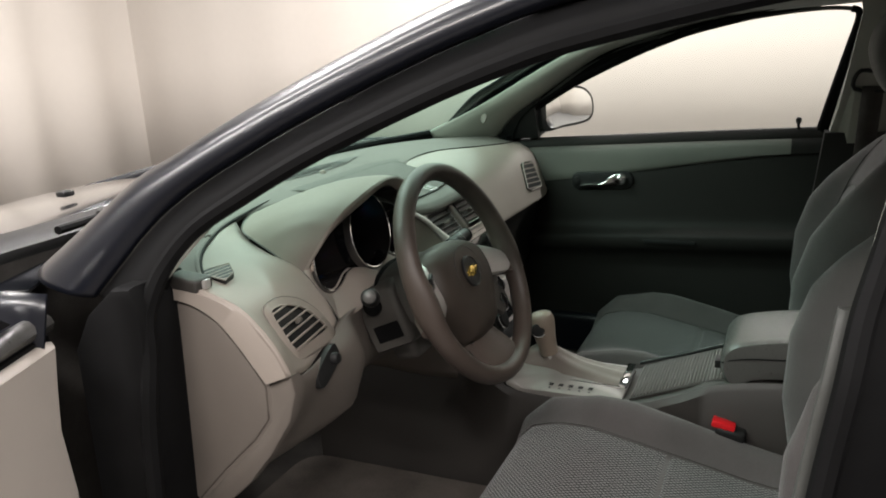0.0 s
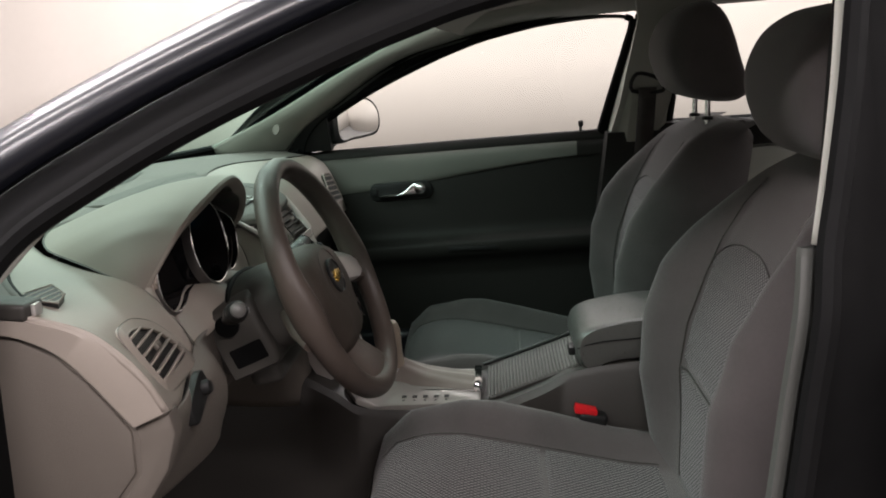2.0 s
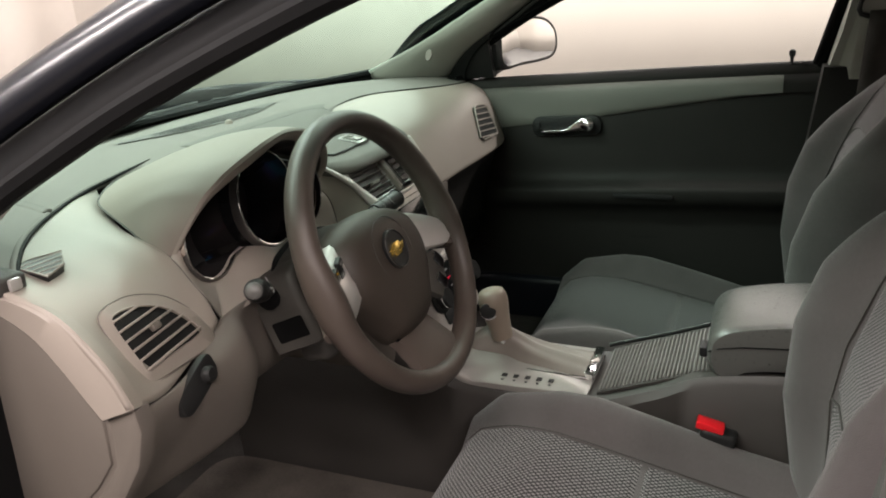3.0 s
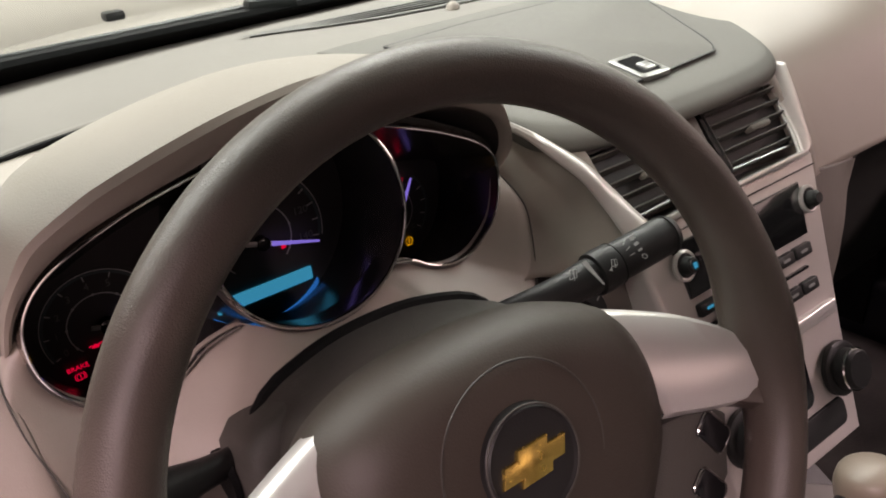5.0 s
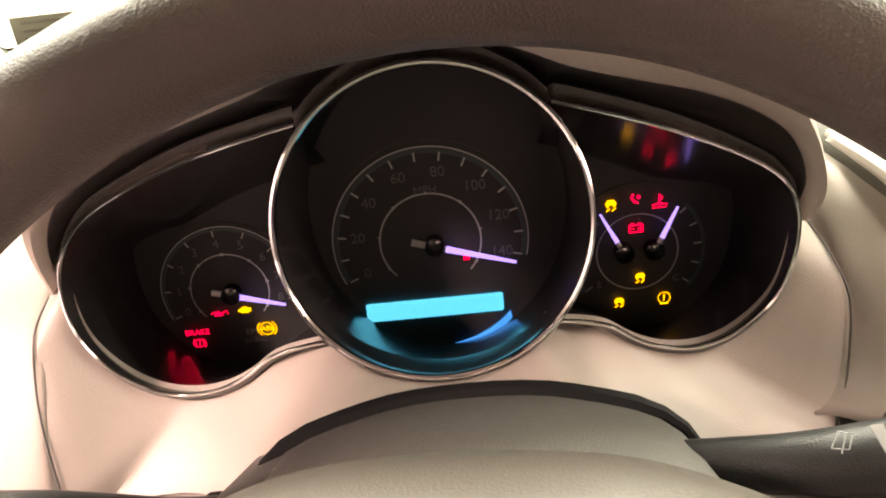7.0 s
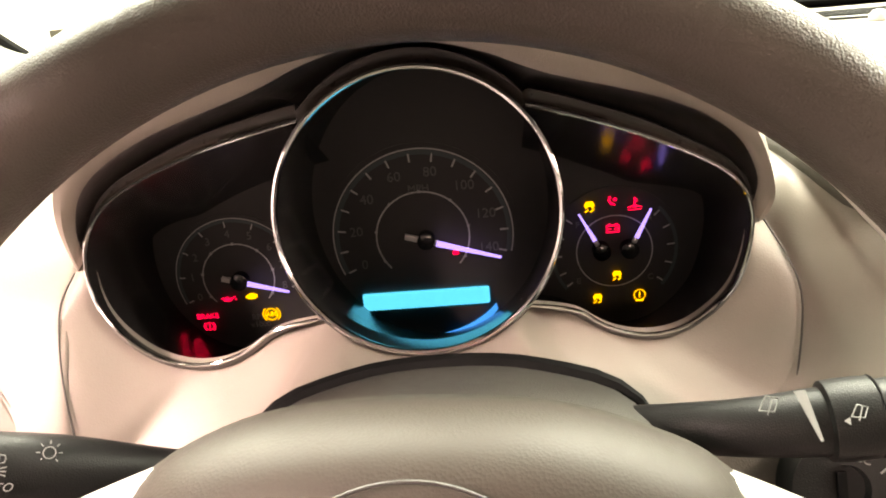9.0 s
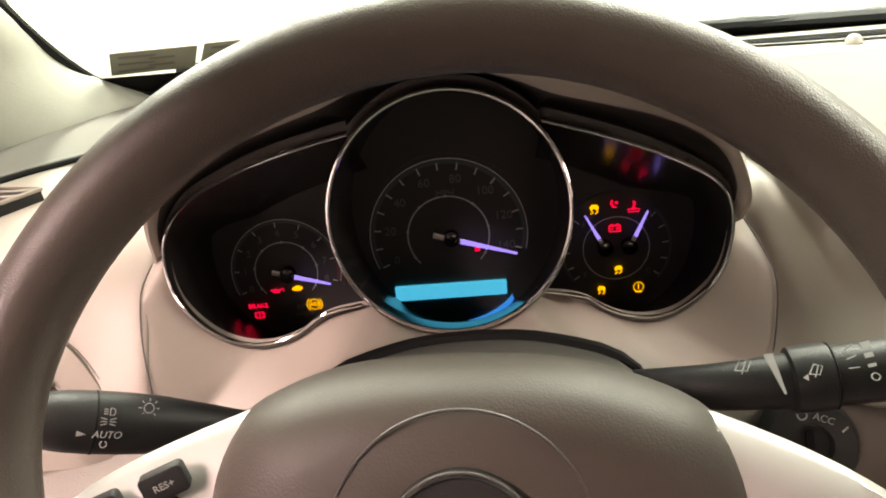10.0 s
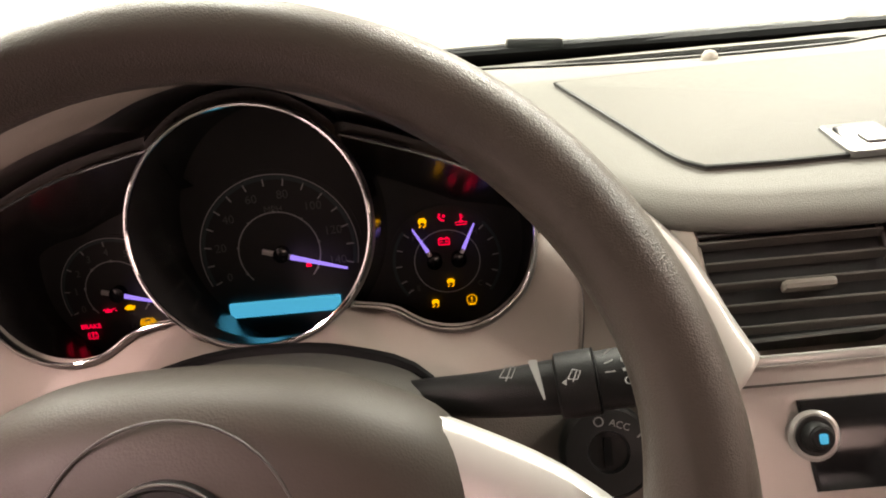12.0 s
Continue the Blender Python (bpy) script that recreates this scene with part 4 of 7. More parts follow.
LOWER = [
    (-0.700, [(0.116, 0.842), (0.112, 0.824), (0.127, 0.783), (0.165, 0.732), (0.209, 0.679), (0.30, 0.60)]),
    (-0.640, [(0.122, 0.836), (0.118, 0.820), (0.132, 0.780), (0.168, 0.730), (0.212, 0.678), (0.30, 0.60)]),
    (-0.580, [(0.138, 0.838), (0.122, 0.822), (0.124, 0.786), (0.144, 0.735), (0.185, 0.685), (0.30, 0.61)]),
    (-0.525, [(0.160, 0.846), (0.130, 0.824), (0.121, 0.790), (0.132, 0.745), (0.160, 0.70), (0.30, 0.63)]),
    (-0.490, [(0.166, 0.850), (0.140, 0.826), (0.128, 0.790), (0.140, 0.745), (0.170, 0.70), (0.30, 0.64)]),
    (-0.450, [(0.164, 0.852), (0.160, 0.830), (0.157, 0.792), (0.166, 0.750), (0.20, 0.71), (0.30, 0.65)]),
    (-0.336, [(0.160, 0.852), (0.158, 0.830), (0.160, 0.790), (0.168, 0.750), (0.20, 0.71), (0.30, 0.65)]),
    (-0.220, [(0.164, 0.852), (0.158, 0.830), (0.152, 0.790), (0.160, 0.745), (0.20, 0.70), (0.30, 0.64)]),
    (-0.150, [(0.172, 0.848), (0.156, 0.826), (0.140, 0.785), (0.135, 0.73), (0.15, 0.67), (0.20, 0.60)]),
    (-0.090, [(0.165, 0.845), (0.160, 0.820), (0.145, 0.77), (0.130, 0.72), (0.125, 0.66), (0.13, 0.58)]),
    (0.020, [(0.185, 0.842), (0.175, 0.820), (0.16, 0.77), (0.15, 0.72), (0.14, 0.66), (0.13, 0.58)]),
    (0.150, [(0.165, 0.838), (0.160, 0.815), (0.148, 0.77), (0.140, 0.72), (0.14, 0.66), (0.15, 0.58)]),
    (0.215, [(0.165, 0.829), (0.160, 0.812), (0.150, 0.77), (0.150, 0.72), (0.16, 0.66), (0.19, 0.58)]),
    (0.262, [(0.170, 0.822), (0.172, 0.800), (0.176, 0.77), (0.190, 0.72), (0.21, 0.66), (0.25, 0.58)]),
]
low_skin = skin([[Vector((x, y, z)) for y, z in pts] for x, pts in LOWER], 5, 4)
ob = part("lower_panel", sheet(low_skin), M_TAUPE, dash, "taupe lower knee panel")
solid(ob, 0.006, -1)
# glove box continues the lower panel in a much darker colour, set back
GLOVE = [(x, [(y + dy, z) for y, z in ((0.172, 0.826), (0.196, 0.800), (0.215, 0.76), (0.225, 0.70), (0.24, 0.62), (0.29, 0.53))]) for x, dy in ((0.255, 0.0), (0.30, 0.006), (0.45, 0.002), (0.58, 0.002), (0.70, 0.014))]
ob = part("glove_box", sheet(skin([[Vector((x, y, z)) for y, z in pts] for x, pts in GLOVE], 5, 4)), M_CHARCOAL, dash, "glove box panel, set back and darker than the lower dash")
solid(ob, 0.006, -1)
ob = part("fascia_bridge", box(0.36, 0.02, 0.12, pose(-0.336, 0.44, 0.87)), M_BLACK, dash, "dark fascia behind the instruments")
# end of the dash on the driver's side
me_x = Matrix(((0, 0, -1, -0.704), (1, 0, 0, 0), (0, 1, 0, 0), (0, 0, 0, 1)))
cap = [(0.330, 0.941), (0.31, 0.941), (0.263, 0.934), (0.225, 0.914), (0.196, 0.884), (0.174, 0.855), (0.156, 0.828), (0.158, 0.780), (0.185, 0.745), (0.244, 0.689), (0.30, 0.63), (0.36, 0.63), (0.36, 0.941)]
part("end_backing", prism([(0.36, 0.955), (0.240, 0.950), (0.190, 0.936), (0.157, 0.910), (0.132, 0.880), (0.115, 0.848), (0.111, 0.824), (0.124, 0.782), (0.162, 0.726), (0.207, 0.672), (0.287, 0.60), (0.36, 0.60)], 0.01, me_x @ pose(0, 0, -0.0035)), M_TAUPE, dash)
part("end_cover", prism(cap, 0.02, me_x, 0.004), M_TAUPE, dash, "removable taupe fuse cover")
rim_ = [(0.152, 0.832), (0.150, 0.816), (0.154, 0.778), (0.182, 0.741), (0.241, 0.685), (0.297, 0.627), (0.285, 0.60), (0.205, 0.672), (0.160, 0.726), (0.122, 0.782), (0.109, 0.824), (0.113, 0.848)]
part("end_rim", prism(rim_, 0.02, me_x @ pose(0, 0, -0.001), 0.005), M_TAUPE, dash)
up = [(0.340, 0.964), (0.304, 0.962), (0.237, 0.957), (0.189, 0.943), (0.156, 0.918), (0.130, 0.887), (0.112, 0.852)]
dn = [(0.340, 0.944), (0.310, 0.943), (0.263, 0.936), (0.223, 0.916), (0.194, 0.885), (0.172, 0.856), (0.154, 0.834)]
ua, da = spline([(0, *p) for p in up], 5), spline([(0, *p) for p in dn], 5)
rows = [[Vector((-0.688, p.y + 0.002, p.z - 0.005)) for p in ua], [Vector((-0.702, p.y, p.z - 0.001)) for p in ua], [Vector((-0.708, *(p.lerp(q, 0.18)).yz)) for p, q in zip(ua, da)], [Vector((-0.709, *(p.lerp(q, 0.9)).yz)) for p, q in zip(ua, da)], [Vector((-0.704, q.y, q.z)) for q in da]]
part("end_trim", sheet(rows), M_TRIM, dash, "curved light beige trim round the end")
part("door_ledge", box(0.034, 0.135, 0.018, pose(-0.690, 0.312, 0.968, 4, 0, -3), 0.005, 3), M_CONSOLE, dash, "dark ledge beside the pillar")


def vent(parent, m, outline, slats, tilt=25, knob=True, rim=M_TRIM, blade=M_BLACK, rim_w=0.009, angle=0, deep=0.005, thick=0.0018, tall=0.007):
    """A louvred outlet: frame, dark box and blades that follow the outline's width."""
    v = part("air_vent", prism([(x * 1.0, y * 1.0) for x, y in outline], 0.03, m @ pose(0, 0, -deep)), M_BLACK, parent, "louvred air vent")
    ring = [Vector((x, y, 0)) for x, y in outline]
    part("vent_frame", tube([m @ p for p in ring], rim_w / 2, 6, closed=True), rim, v)
    ca, sa = math.cos(radians(angle)), math.sin(radians(angle))
    rot = [(x * ca + y * sa, -x * sa + y * ca) for x, y in outline]
    ys = [p[1] for p in rot]
    for k in range(slats):
        y = min(ys) + (max(ys) - min(ys)) * (k + 0.5) / slats
        xs = []
        for (xa, ya), (xb, yb) in zip(rot, rot[1:] + rot[:1]):
            if (ya - y) * (yb - y) < 0:
                xs.append(xa + (xb - xa) * (y - ya) / (yb - ya))
        if len(xs) < 2:
            continue
        w = max(xs) - min(xs)
        part("slat", box(w, thick, tall, m @ pose(0, 0, 0, 0, 0, angle) @ pose((max(xs) + min(xs)) / 2, y, 0.0, tilt), 0.0006, 1), blade, v)
    if knob:
        part("vent_knob", box(0.014, 0.009, 0.008, m @ pose(0, 0, 0.002, 0, 0, angle), 0.003), M_TAUPE, v)
    return v


# round-cornered outlet at the driver's end
VN = Vector((0.176, -0.840, 0.513)).normalized()
vm = plane_at(Vector((-0.608, 0.167, 0.886)) + VN * 0.0030, (0.984, 0.151, -0.091), (-0.001, 0.521, 0.853))
rim_o = [(p.x, p.y) for p in loop_spline([(-0.058, 0.036, 0), (-0.020, 0.043, 0), (0.015, 0.037, 0), (0.050, 0.020, 0), (0.076, -0.012, 0), (0.084, -0.042, 0), (0.066, -0.052, 0), (0.0, -0.052, 0), (-0.044, -0.050, 0), (-0.058, -0.042, 0), (-0.062, 0.0, 0)], 4)]
out_o = [(p.x, p.y) for p in loop_spline([(-0.050, 0.022, 0), (-0.038, 0.031, 0), (-0.010, 0.029, 0), (0.022, 0.018, 0), (0.044, 0.002, 0), (0.062, -0.026, 0), (0.057, -0.034, 0), (0.0, -0.036, 0), (-0.043, -0.036, 0), (-0.048, -0.026, 0)], 3)]
ra, rb = evenly([Vector((x, y, 0)) for x, y in rim_o], 90, True), evenly([Vector((x, y, 0)) for x, y in out_o], 90, True)
part("vent_surround", sheet([[vm @ Vector((p.x * k, p.y * k, h)) for p in ra] for k, h in ((1.0, -0.006), (0.995, -0.0005), (0.97, 0.0012))] + [[vm @ Vector((p.x, p.y, h)) for p in rb] for h in (0.0032, -0.001)], close_v=True), M_TRIM, dash)
part("vent_groove", tube([vm @ Vector((x * 1.01, y * 1.01, 0.0)) for x, y in rim_o], 0.0006, 6, closed=True), M_TAUPE, dash)
vent(dash, vm @ pose(0, 0, 0.0022), out_o, 6, 0, rim_w=0.003, angle=4, blade=M_TRIM, thick=0.0026, deep=0.003)
# side window outlet on the top of the dash
vent(dash, plane_at((-0.640, 0.266, 0.9630), (1, -0.1, 0), (0, 0.990, 0.139)), [(-0.022, 0.026), (0.036, 0.014), (0.014, -0.016), (-0.014, -0.028)], 6, 0, knob=False, rim_w=0.003, blade=M_TRIM, deep=0.0, thick=0.0024, tall=0.0016)
part("ledge_clip", box(0.014, 0.006, 0.013, pose(-0.692, 0.2430, 0.964), 0.003), M_SILVER, dash, "small bright clip")
# passenger outlet
vent(dash, plane_at((0.555, 0.187, 0.888), (1, 0.0, 0), (0, 0.39, 0.92)), [(-0.022, 0.040), (-0.006, 0.043), (0.040, 0.038), (0.052, 0.028), (0.054, -0.028), (0.046, -0.040), (-0.046, -0.036), (-0.058, -0.026)], 6, 0, knob=False, rim_w=0.004, thick=0.0034, tall=0.003, deep=0.0005, angle=-6, blade=M_TRIM)
# light switch beside the column
swm = plane_at((-0.604, 0.121, 0.822), (0.94, 0.10, 0.28), (-0.2, 0.20, 0.9))
sw = part("light_switch", prism([(p.x, p.y) for p in loop_spline([(-0.037, -0.002, 0), (-0.030, 0.010, 0), (0.0, 0.0155, 0), (0.032, 0.016, 0), (0.036, 0.004, 0), (0.030, -0.010, 0), (0.0, -0.0145, 0), (-0.032, -0.014, 0)], 4)], 0.01, swm @ pose(0, 0, 0.003), 0.002), M_BLACK, dash, "black light switch panel")
part("switch_knob", turned([(0.009, 0), (0.0095, 0.006), (0.007, 0.010), (0.0, 0.011)], swm @ pose(0.015, 0.001, 0.003), 20), M_BLACK, sw)
# slot vent and sensor on the crown
near_e = spline([(-0.208, 0.572, 0), (-0.117, 0.540, 0), (-0.02, 0.520, 0), (0.10, 0.512, 0), (0.22, 0.530, 0)], 6)
far_e = spline([(-0.206, 0.575, 0), (-0.105, 0.578, 0), (-0.01, 0.574, 0), (0.10, 0.566, 0), (0.22, 0.536, 0)], 6)
slot = part("defrost_slot", sheet([[Vector((p.x, p.y, pad_height(p.x, p.y) + 0.002)) for p in e] for e in (near_e, [a.lerp(b, 0.5) for a, b in zip(near_e, far_e)], far_e)]), M_SHROUD, dash, "long tapering defroster slot")
for f_ in (0.2, 0.4, 0.6, 0.8):
    part("slot_rib", tube([Vector((a.lerp(b, f_).x, a.lerp(b, f_).y, 0.9897 - 0.04 * max(0.0, 0.53 - a.lerp(b, f_).y))) for a, b in zip(near_e, far_e)][1:-1], 0.0011, 6), M_BLACK, slot)
part("sun_sensor", turned([(0.0075, -0.002), (0.007, 0.002), (0.004, 0.0055), (0.0, 0.0065)], pose(0.012, 0.503, pad_height(0.012, 0.503) + 0.002), 20), M_TRIM, dash, "small pale sensor dome")

# ---- lidded bin above the centre vents ----
bin_ = thing("dash_bin", "grey lidded storage bin on the dashboard's centre", "storage bin")
BINS = [(-0.182, 0.34, 0.0), (-0.155, 0.27, 0.5), (-0.125, 0.212, 0.9), (-0.085, 0.190, 1), (-0.03, 0.184, 1), (0.02, 0.183, 1), (0.07, 0.184, 1), (0.125, 0.190, 1), (0.165, 0.212, 0.9), (0.195, 0.27, 0.5), (0.222, 0.34, 0.0)]
lid_z = lambda y: 0.986 + 0.20 * (y - 0.40) if y < 0.40 else 0.986 + 0.06 * (y - 0.40)
rows = []
for x, yf, k in BINS:
    rows.append([Vector((x, 0.465, 0.985)), Vector((x, 0.41, lid_z(0.41) + 0.001)), Vector((x, max(0.33, yf + 0.03), lid_z(max(0.33, yf + 0.03)))), Vector((x, yf + 0.030, lid_z(yf + 0.03))), Vector((x, yf + 0.008, lid_z(yf) - 0.002)), Vector((x, yf, lid_z(yf) - 0.012 + 0.004 * (1 - k))), Vector((x, yf + 0.008, 0.924 + 0.026 * (1 - k))), Vector((x, yf + 0.05, 0.918 + 0.03 * (1 - k)))])
ob = part("bin_body", sheet(skin(rows, 4, 4)), M_BIN, bin_)
solid(ob, 0.004, -1)
lid_o = [(-0.141, 0.403), (-0.05, 0.412), (0.08, 0.412), (0.155, 0.402), (0.168, 0.386), (0.116, 0.246), (0.102, 0.233), (0.030, 0.228), (-0.04, 0.226), (-0.083, 0.228), (-0.095, 0.242)]
lidp = evenly([Vector((x, y, 0)) for x, y in lid_o], 60, True)
part("lid", loft_rings([[Vector((p.x, p.y, lid_z(p.y) - 0.006)) for p in lidp], [Vector((p.x, p.y, lid_z(p.y) + 0.0030)) for p in lidp], [Vector((0.02 + (p.x - 0.02) * 0.98, 0.31 + (p.y - 0.31) * 0.98, lid_z(p.y) + 0.0040)) for p in lidp]]), M_BIN, bin_, "flush grey lid")
part("lid_gap", tube([Vector((p.x, p.y, lid_z(p.y) + 0.0026)) for p in lidp], 0.0015, 6, closed=True), M_BLACK, bin_, "dark gap round the lid")
lm = plane_at((0.015, 0.246, lid_z(0.246) + 0.001), (1, 0, 0), (0, 0.98, 0.19))
latch = part("latch", prism(rounded(0.036, 0.044, 0.005), 0.004, lm @ pose(0, 0, 0.0045), 0.0015), M_LATCH, bin_, "square silver latch")
part("latch_well", prism(rounded(0.025, 0.031, 0.004), 0.002, lm @ pose(0, 0, 0.0049)), M_GLOSSBLACK, latch)
part("latch_tab", prism(rounded(0.013, 0.014, 0.002), 0.003, lm @ pose(0.003, -0.005, 0.0062), 0.001), M_LATCH, latch)

# ---- centre stack ----
stack = thing("centre_stack", "silver and black centre stack with radio and climate controls", "control panel")
SD = Vector((0, 0.417, 1)).normalized()


def on_stack(x, z, lift=0.0):
    """Pose on the sloping stack face at x and height z."""
    y = 0.153 + 0.417 * (z - 0.875)
    return plane_at((x, y, z), (1, 0, 0), SD) @ pose(0, 0, lift)


H = 1.083
edge_l, edge_r = [(-0.100, 0.868), (-0.092, 0.80), (-0.078, 0.72), (-0.066, 0.63)], [(0.105, 0.63), (0.117, 0.72), (0.130, 0.80), (0.140, 0.868)]
o = [(x, (z - 0.75) * H) for x, z in edge_l + edge_r]
part("stack_panel", prism(o, 0.06, on_stack(0, 0.75), 0.006, 3), M_STACK, stack, "satin silver-beige stack panel")
part("display", prism([(-0.065, 0.024), (0.105, 0.024), (0.100, -0.022), (-0.060, -0.022)], 0.006, on_stack(0, 0.828, 0.003), 0.002), M_GLOSSBLACK, stack, "dark glossy radio display")
for x in (-0.060, 0.110):
    k = part("dial_knob", turned([(0.0105, 0), (0.0105, 0.0025), (0.0095, 0.0035), (0.0075, 0.0035), (0.0071, 0.009), (0.006, 0.0102), (0, 0.0102)], on_stack(x, 0.834, 0.003), 28), M_BLACK, stack, "black radio knob with silver base ring")
    part("knob_ring", turned([(0.0125, 0), (0.0128, 0.0022), (0.0112, 0.0034), (0.0096, 0.0030), (0.0096, 0.0)], on_stack(x, 0.834, 0.003), 28), M_SILVER, k)
    part("knob_cap", turned([(0.0055, 0), (0.0055, 0.001), (0.005, 0.002), (0, 0.002)], on_stack(x, 0.834, 0.0130), 24), M_BLACK, k)
    if x < 0:
        part("power_mark", prism(rounded(0.004, 0.005, 0.001), 0.001, on_stack(x, 0.834, 0.0158)), G_CYAN, k, "small lit power mark")
for row, (z, n, w, h) in enumerate(((0.797, 6, 0.024, 0.011), (0.768, 6, 0.023, 0.011))):
    for k in range(n):
        x = 0.02 + (k - (n - 1) / 2) * (w + 0.002)
        b = part("radio_button", prism(rounded(w, h, 0.002), 0.006, on_stack(x, z, 0.005), 0.0015), M_BLACK, stack)
        part("button_mark", prism(rounded(w * 0.4, 0.0025, 0.0008), 0.0004, on_stack(x, z, 0.0052)), M_PRINT if (row or k > 1) else G_CYAN, b)
part("disc_slot", box(0.135, 0.0035, 0.004, on_stack(0.02, 0.783, 0.002), 0.001, 1), M_GLOSSBLACK, stack, "black disc slot")
part("silver_bar", prism([(-0.07, 0.006), (0.11, 0.006), (0.108, -0.006), (-0.068, -0.006)], 0.006, on_stack(0, 0.742, 0.006), 0.003), M_SILVER, stack, "silver dividing bar")
part("silver_bar", prism([(-0.090, 0.002), (0.130, 0.002), (0.129, -0.003), (-0.089, -0.003)], 0.005, on_stack(0, 0.870, 0.004), 0.0015), M_SILVER, stack, "silver strip under the vents")
part("panel_joint", box(0.232, 0.0012, 0.002, on_stack(0.020, 0.858, 0.0003)), M_SHROUD, stack, "fine joint above the radio")
part("climate_panel", prism(rounded(0.060, 0.062, 0.01), 0.006, on_stack(0.02, 0.705, 0.003), 0.002), M_GLOSSBLACK, stack, "black climate display")
for x in (-0.048, 0.090):
    k = part("climate_knob", turned([(0.025, 0), (0.025, 0.005), (0.022, 0.007), (0.019, 0.007), (0.018, 0.020), (0.016, 0.022), (0, 0.022)], on_stack(x, 0.692, 0.003), 32), M_BLACK, stack, "black climate knob")
    part("knob_ring", tube([on_stack(x, 0.692, 0.02) @ Vector((0.0185 * math.cos(a / 16 * math.pi), 0.0185 * math.sin(a / 16 * math.pi), 0)) for a in range(32)], 0.0014, 6, closed=True), M_CHROME, k)
for k in range(3):
    part("climate_mark", prism(rounded(0.012, 0.003, 0.001), 0.0005, on_stack(0.02, 0.722 - 0.014 * k, 0.0036)), (M_PRINT, G_RED, M_PRINT)[k], stack)
part("switch_strip", prism(rounded(0.135, 0.026, 0.008), 0.006, on_stack(0.02, 0.657, 0.003), 0.002), M_BLACK, stack, "black lower switch strip")
for sgn, x0 in ((-1, -0.049), (1, 0.089)):
    vo = [(-0.051, 0.030), (0.051, 0.030), (0.049, -0.028), (-0.040, -0.030)] if sgn < 0 else [(-0.051, 0.030), (0.051, 0.030), (0.040, -0.030), (-0.049, -0.028)]
    v = vent(stack, plane_at((x0, 0.180, 0.899), (1, 0, 0), (0, 0.62, 0.79)), vo, 5, -25, rim=M_LATCH, rim_w=0.0030, knob=False, blade=M_SHROUD)
    part("vent_knob", box(0.028, 0.006, 0.010, plane_at((x0 + 0.004, 0.177, 0.898), (1, 0, 0), (0, 0.62, 0.79)), 0.003), M_TAUPE, v)
part("vent_divider", prism([(-0.008, 0.036), (0.008, 0.036), (0.006, -0.034), (-0.006, -0.034)], 0.02, plane_at((0.020, 0.176, 0.899), (1, 0, 0), (0, 0.62, 0.79)), 0.004), M_TAUPE, stack, "rounded divider between the vents")
for sgn in (-1, 1):
    pts = [(0.020 + sgn * (x - 0.02), y, z) for x, y, z in ((0.222, 0.245, 0.966), (0.192, 0.232, 0.953), (0.160, 0.216, 0.934), (0.140, 0.192, 0.910), (0.126, 0.160, 0.880), (0.120, 0.150, 0.868))]
    if sgn < 0:
        pts = [(-0.150, 0.254, 0.957), (-0.139, 0.227, 0.949), (-0.127, 0.214, 0.939), (-0.109, 0.193, 0.921), (-0.098, 0.178, 0.903), (-0.092, 0.163, 0.889), (-0.083, 0.148, 0.873)]
    inn = spline(pts if sgn < 0 else pts[2:], 5)
    outw = [(-0.1515, 0.2525, 0.955), (-0.142, 0.2235, 0.945), (-0.133, 0.207, 0.932), (-0.119, 0.185, 0.911), (-0.111, 0.169, 0.890), (-0.107, 0.154, 0.872), (-0.100, 0.139, 0.856)]
    if sgn > 0:
        outw = [(0.038 - x, y, z) for x, y, z in outw[2:5]] + [(0.143, 0.158, 0.876)]
    oue = spline(outw, 5)
    rows = [[a.lerp(b, t) + Vector((0, -0.0035 * math.sin(math.pi * t) - 0.002, 0.0015 * math.sin(math.pi * t))) for a, b in zip(inn, oue)] for t in (0, 0.15, 0.35, 0.65, 0.85, 1)]
    wing = part("silver_wing", sheet(rows), M_STACK, stack, "satin silver strip that widens along the vents' edge")
    solid(wing, 0.003, 0)
    part("bright_strip", tube(inn, 0.0020, 8), M_SILVER, wing)

# ---- instrument cluster ----
cluster = thing("instrument_cluster", "three-dial instrument cluster with chrome rims and lit warning lamps", "instrument cluster")
LPOD = [(-0.388, 0.997), (-0.413, 0.992), (-0.438, 0.986), (-0.464, 0.976), (-0.482, 0.967), (-0.493, 0.954), (-0.498, 0.942), (-0.498, 0.923), (-0.493, 0.908), (-0.480, 0.893), (-0.466, 0.885), (-0.450, 0.882), (-0.434, 0.885), (-0.421, 0.892), (-0.413, 0.899), (-0.390, 0.902)]
RPOD = [(-0.285, 0.996), (-0.262, 0.989), (-0.234, 0.979), (-0.209, 0.967), (-0.194, 0.958), (-0.186, 0.946), (-0.185, 0.932), (-0.187, 0.920), (-0.192, 0.905), (-0.202, 0.895), (-0.216, 0.885), (-0.234, 0.883), (-0.249, 0.887), (-0.259, 0.893), (-0.266, 0.899), (-0.288, 0.902)]
pod_y = lambda z: 0.200 + 0.08 * (z - 0.95)


def eased(line, times=7):
    """The same line with its small kinks smoothed away."""
    for _ in range(times):
        line = [line[0]] + [(a + b * 2 + c) / 4 for a, b, c in zip(line, line[1:], line[2:])] + [line[-1]]
    return line


RC, RR = Vector((-0.3365, 0.187, 0.9545)), 0.0640
ring_m = plane_at(RC, (1, 0, 0), (0, 0.17, 0.985))
ring_pts = [ring_m @ Vector((RR * math.cos(math.pi * k / 48), RR * math.sin(math.pi * k / 48), 0)) for k in range(96)]
DIAL_Y = 0.272


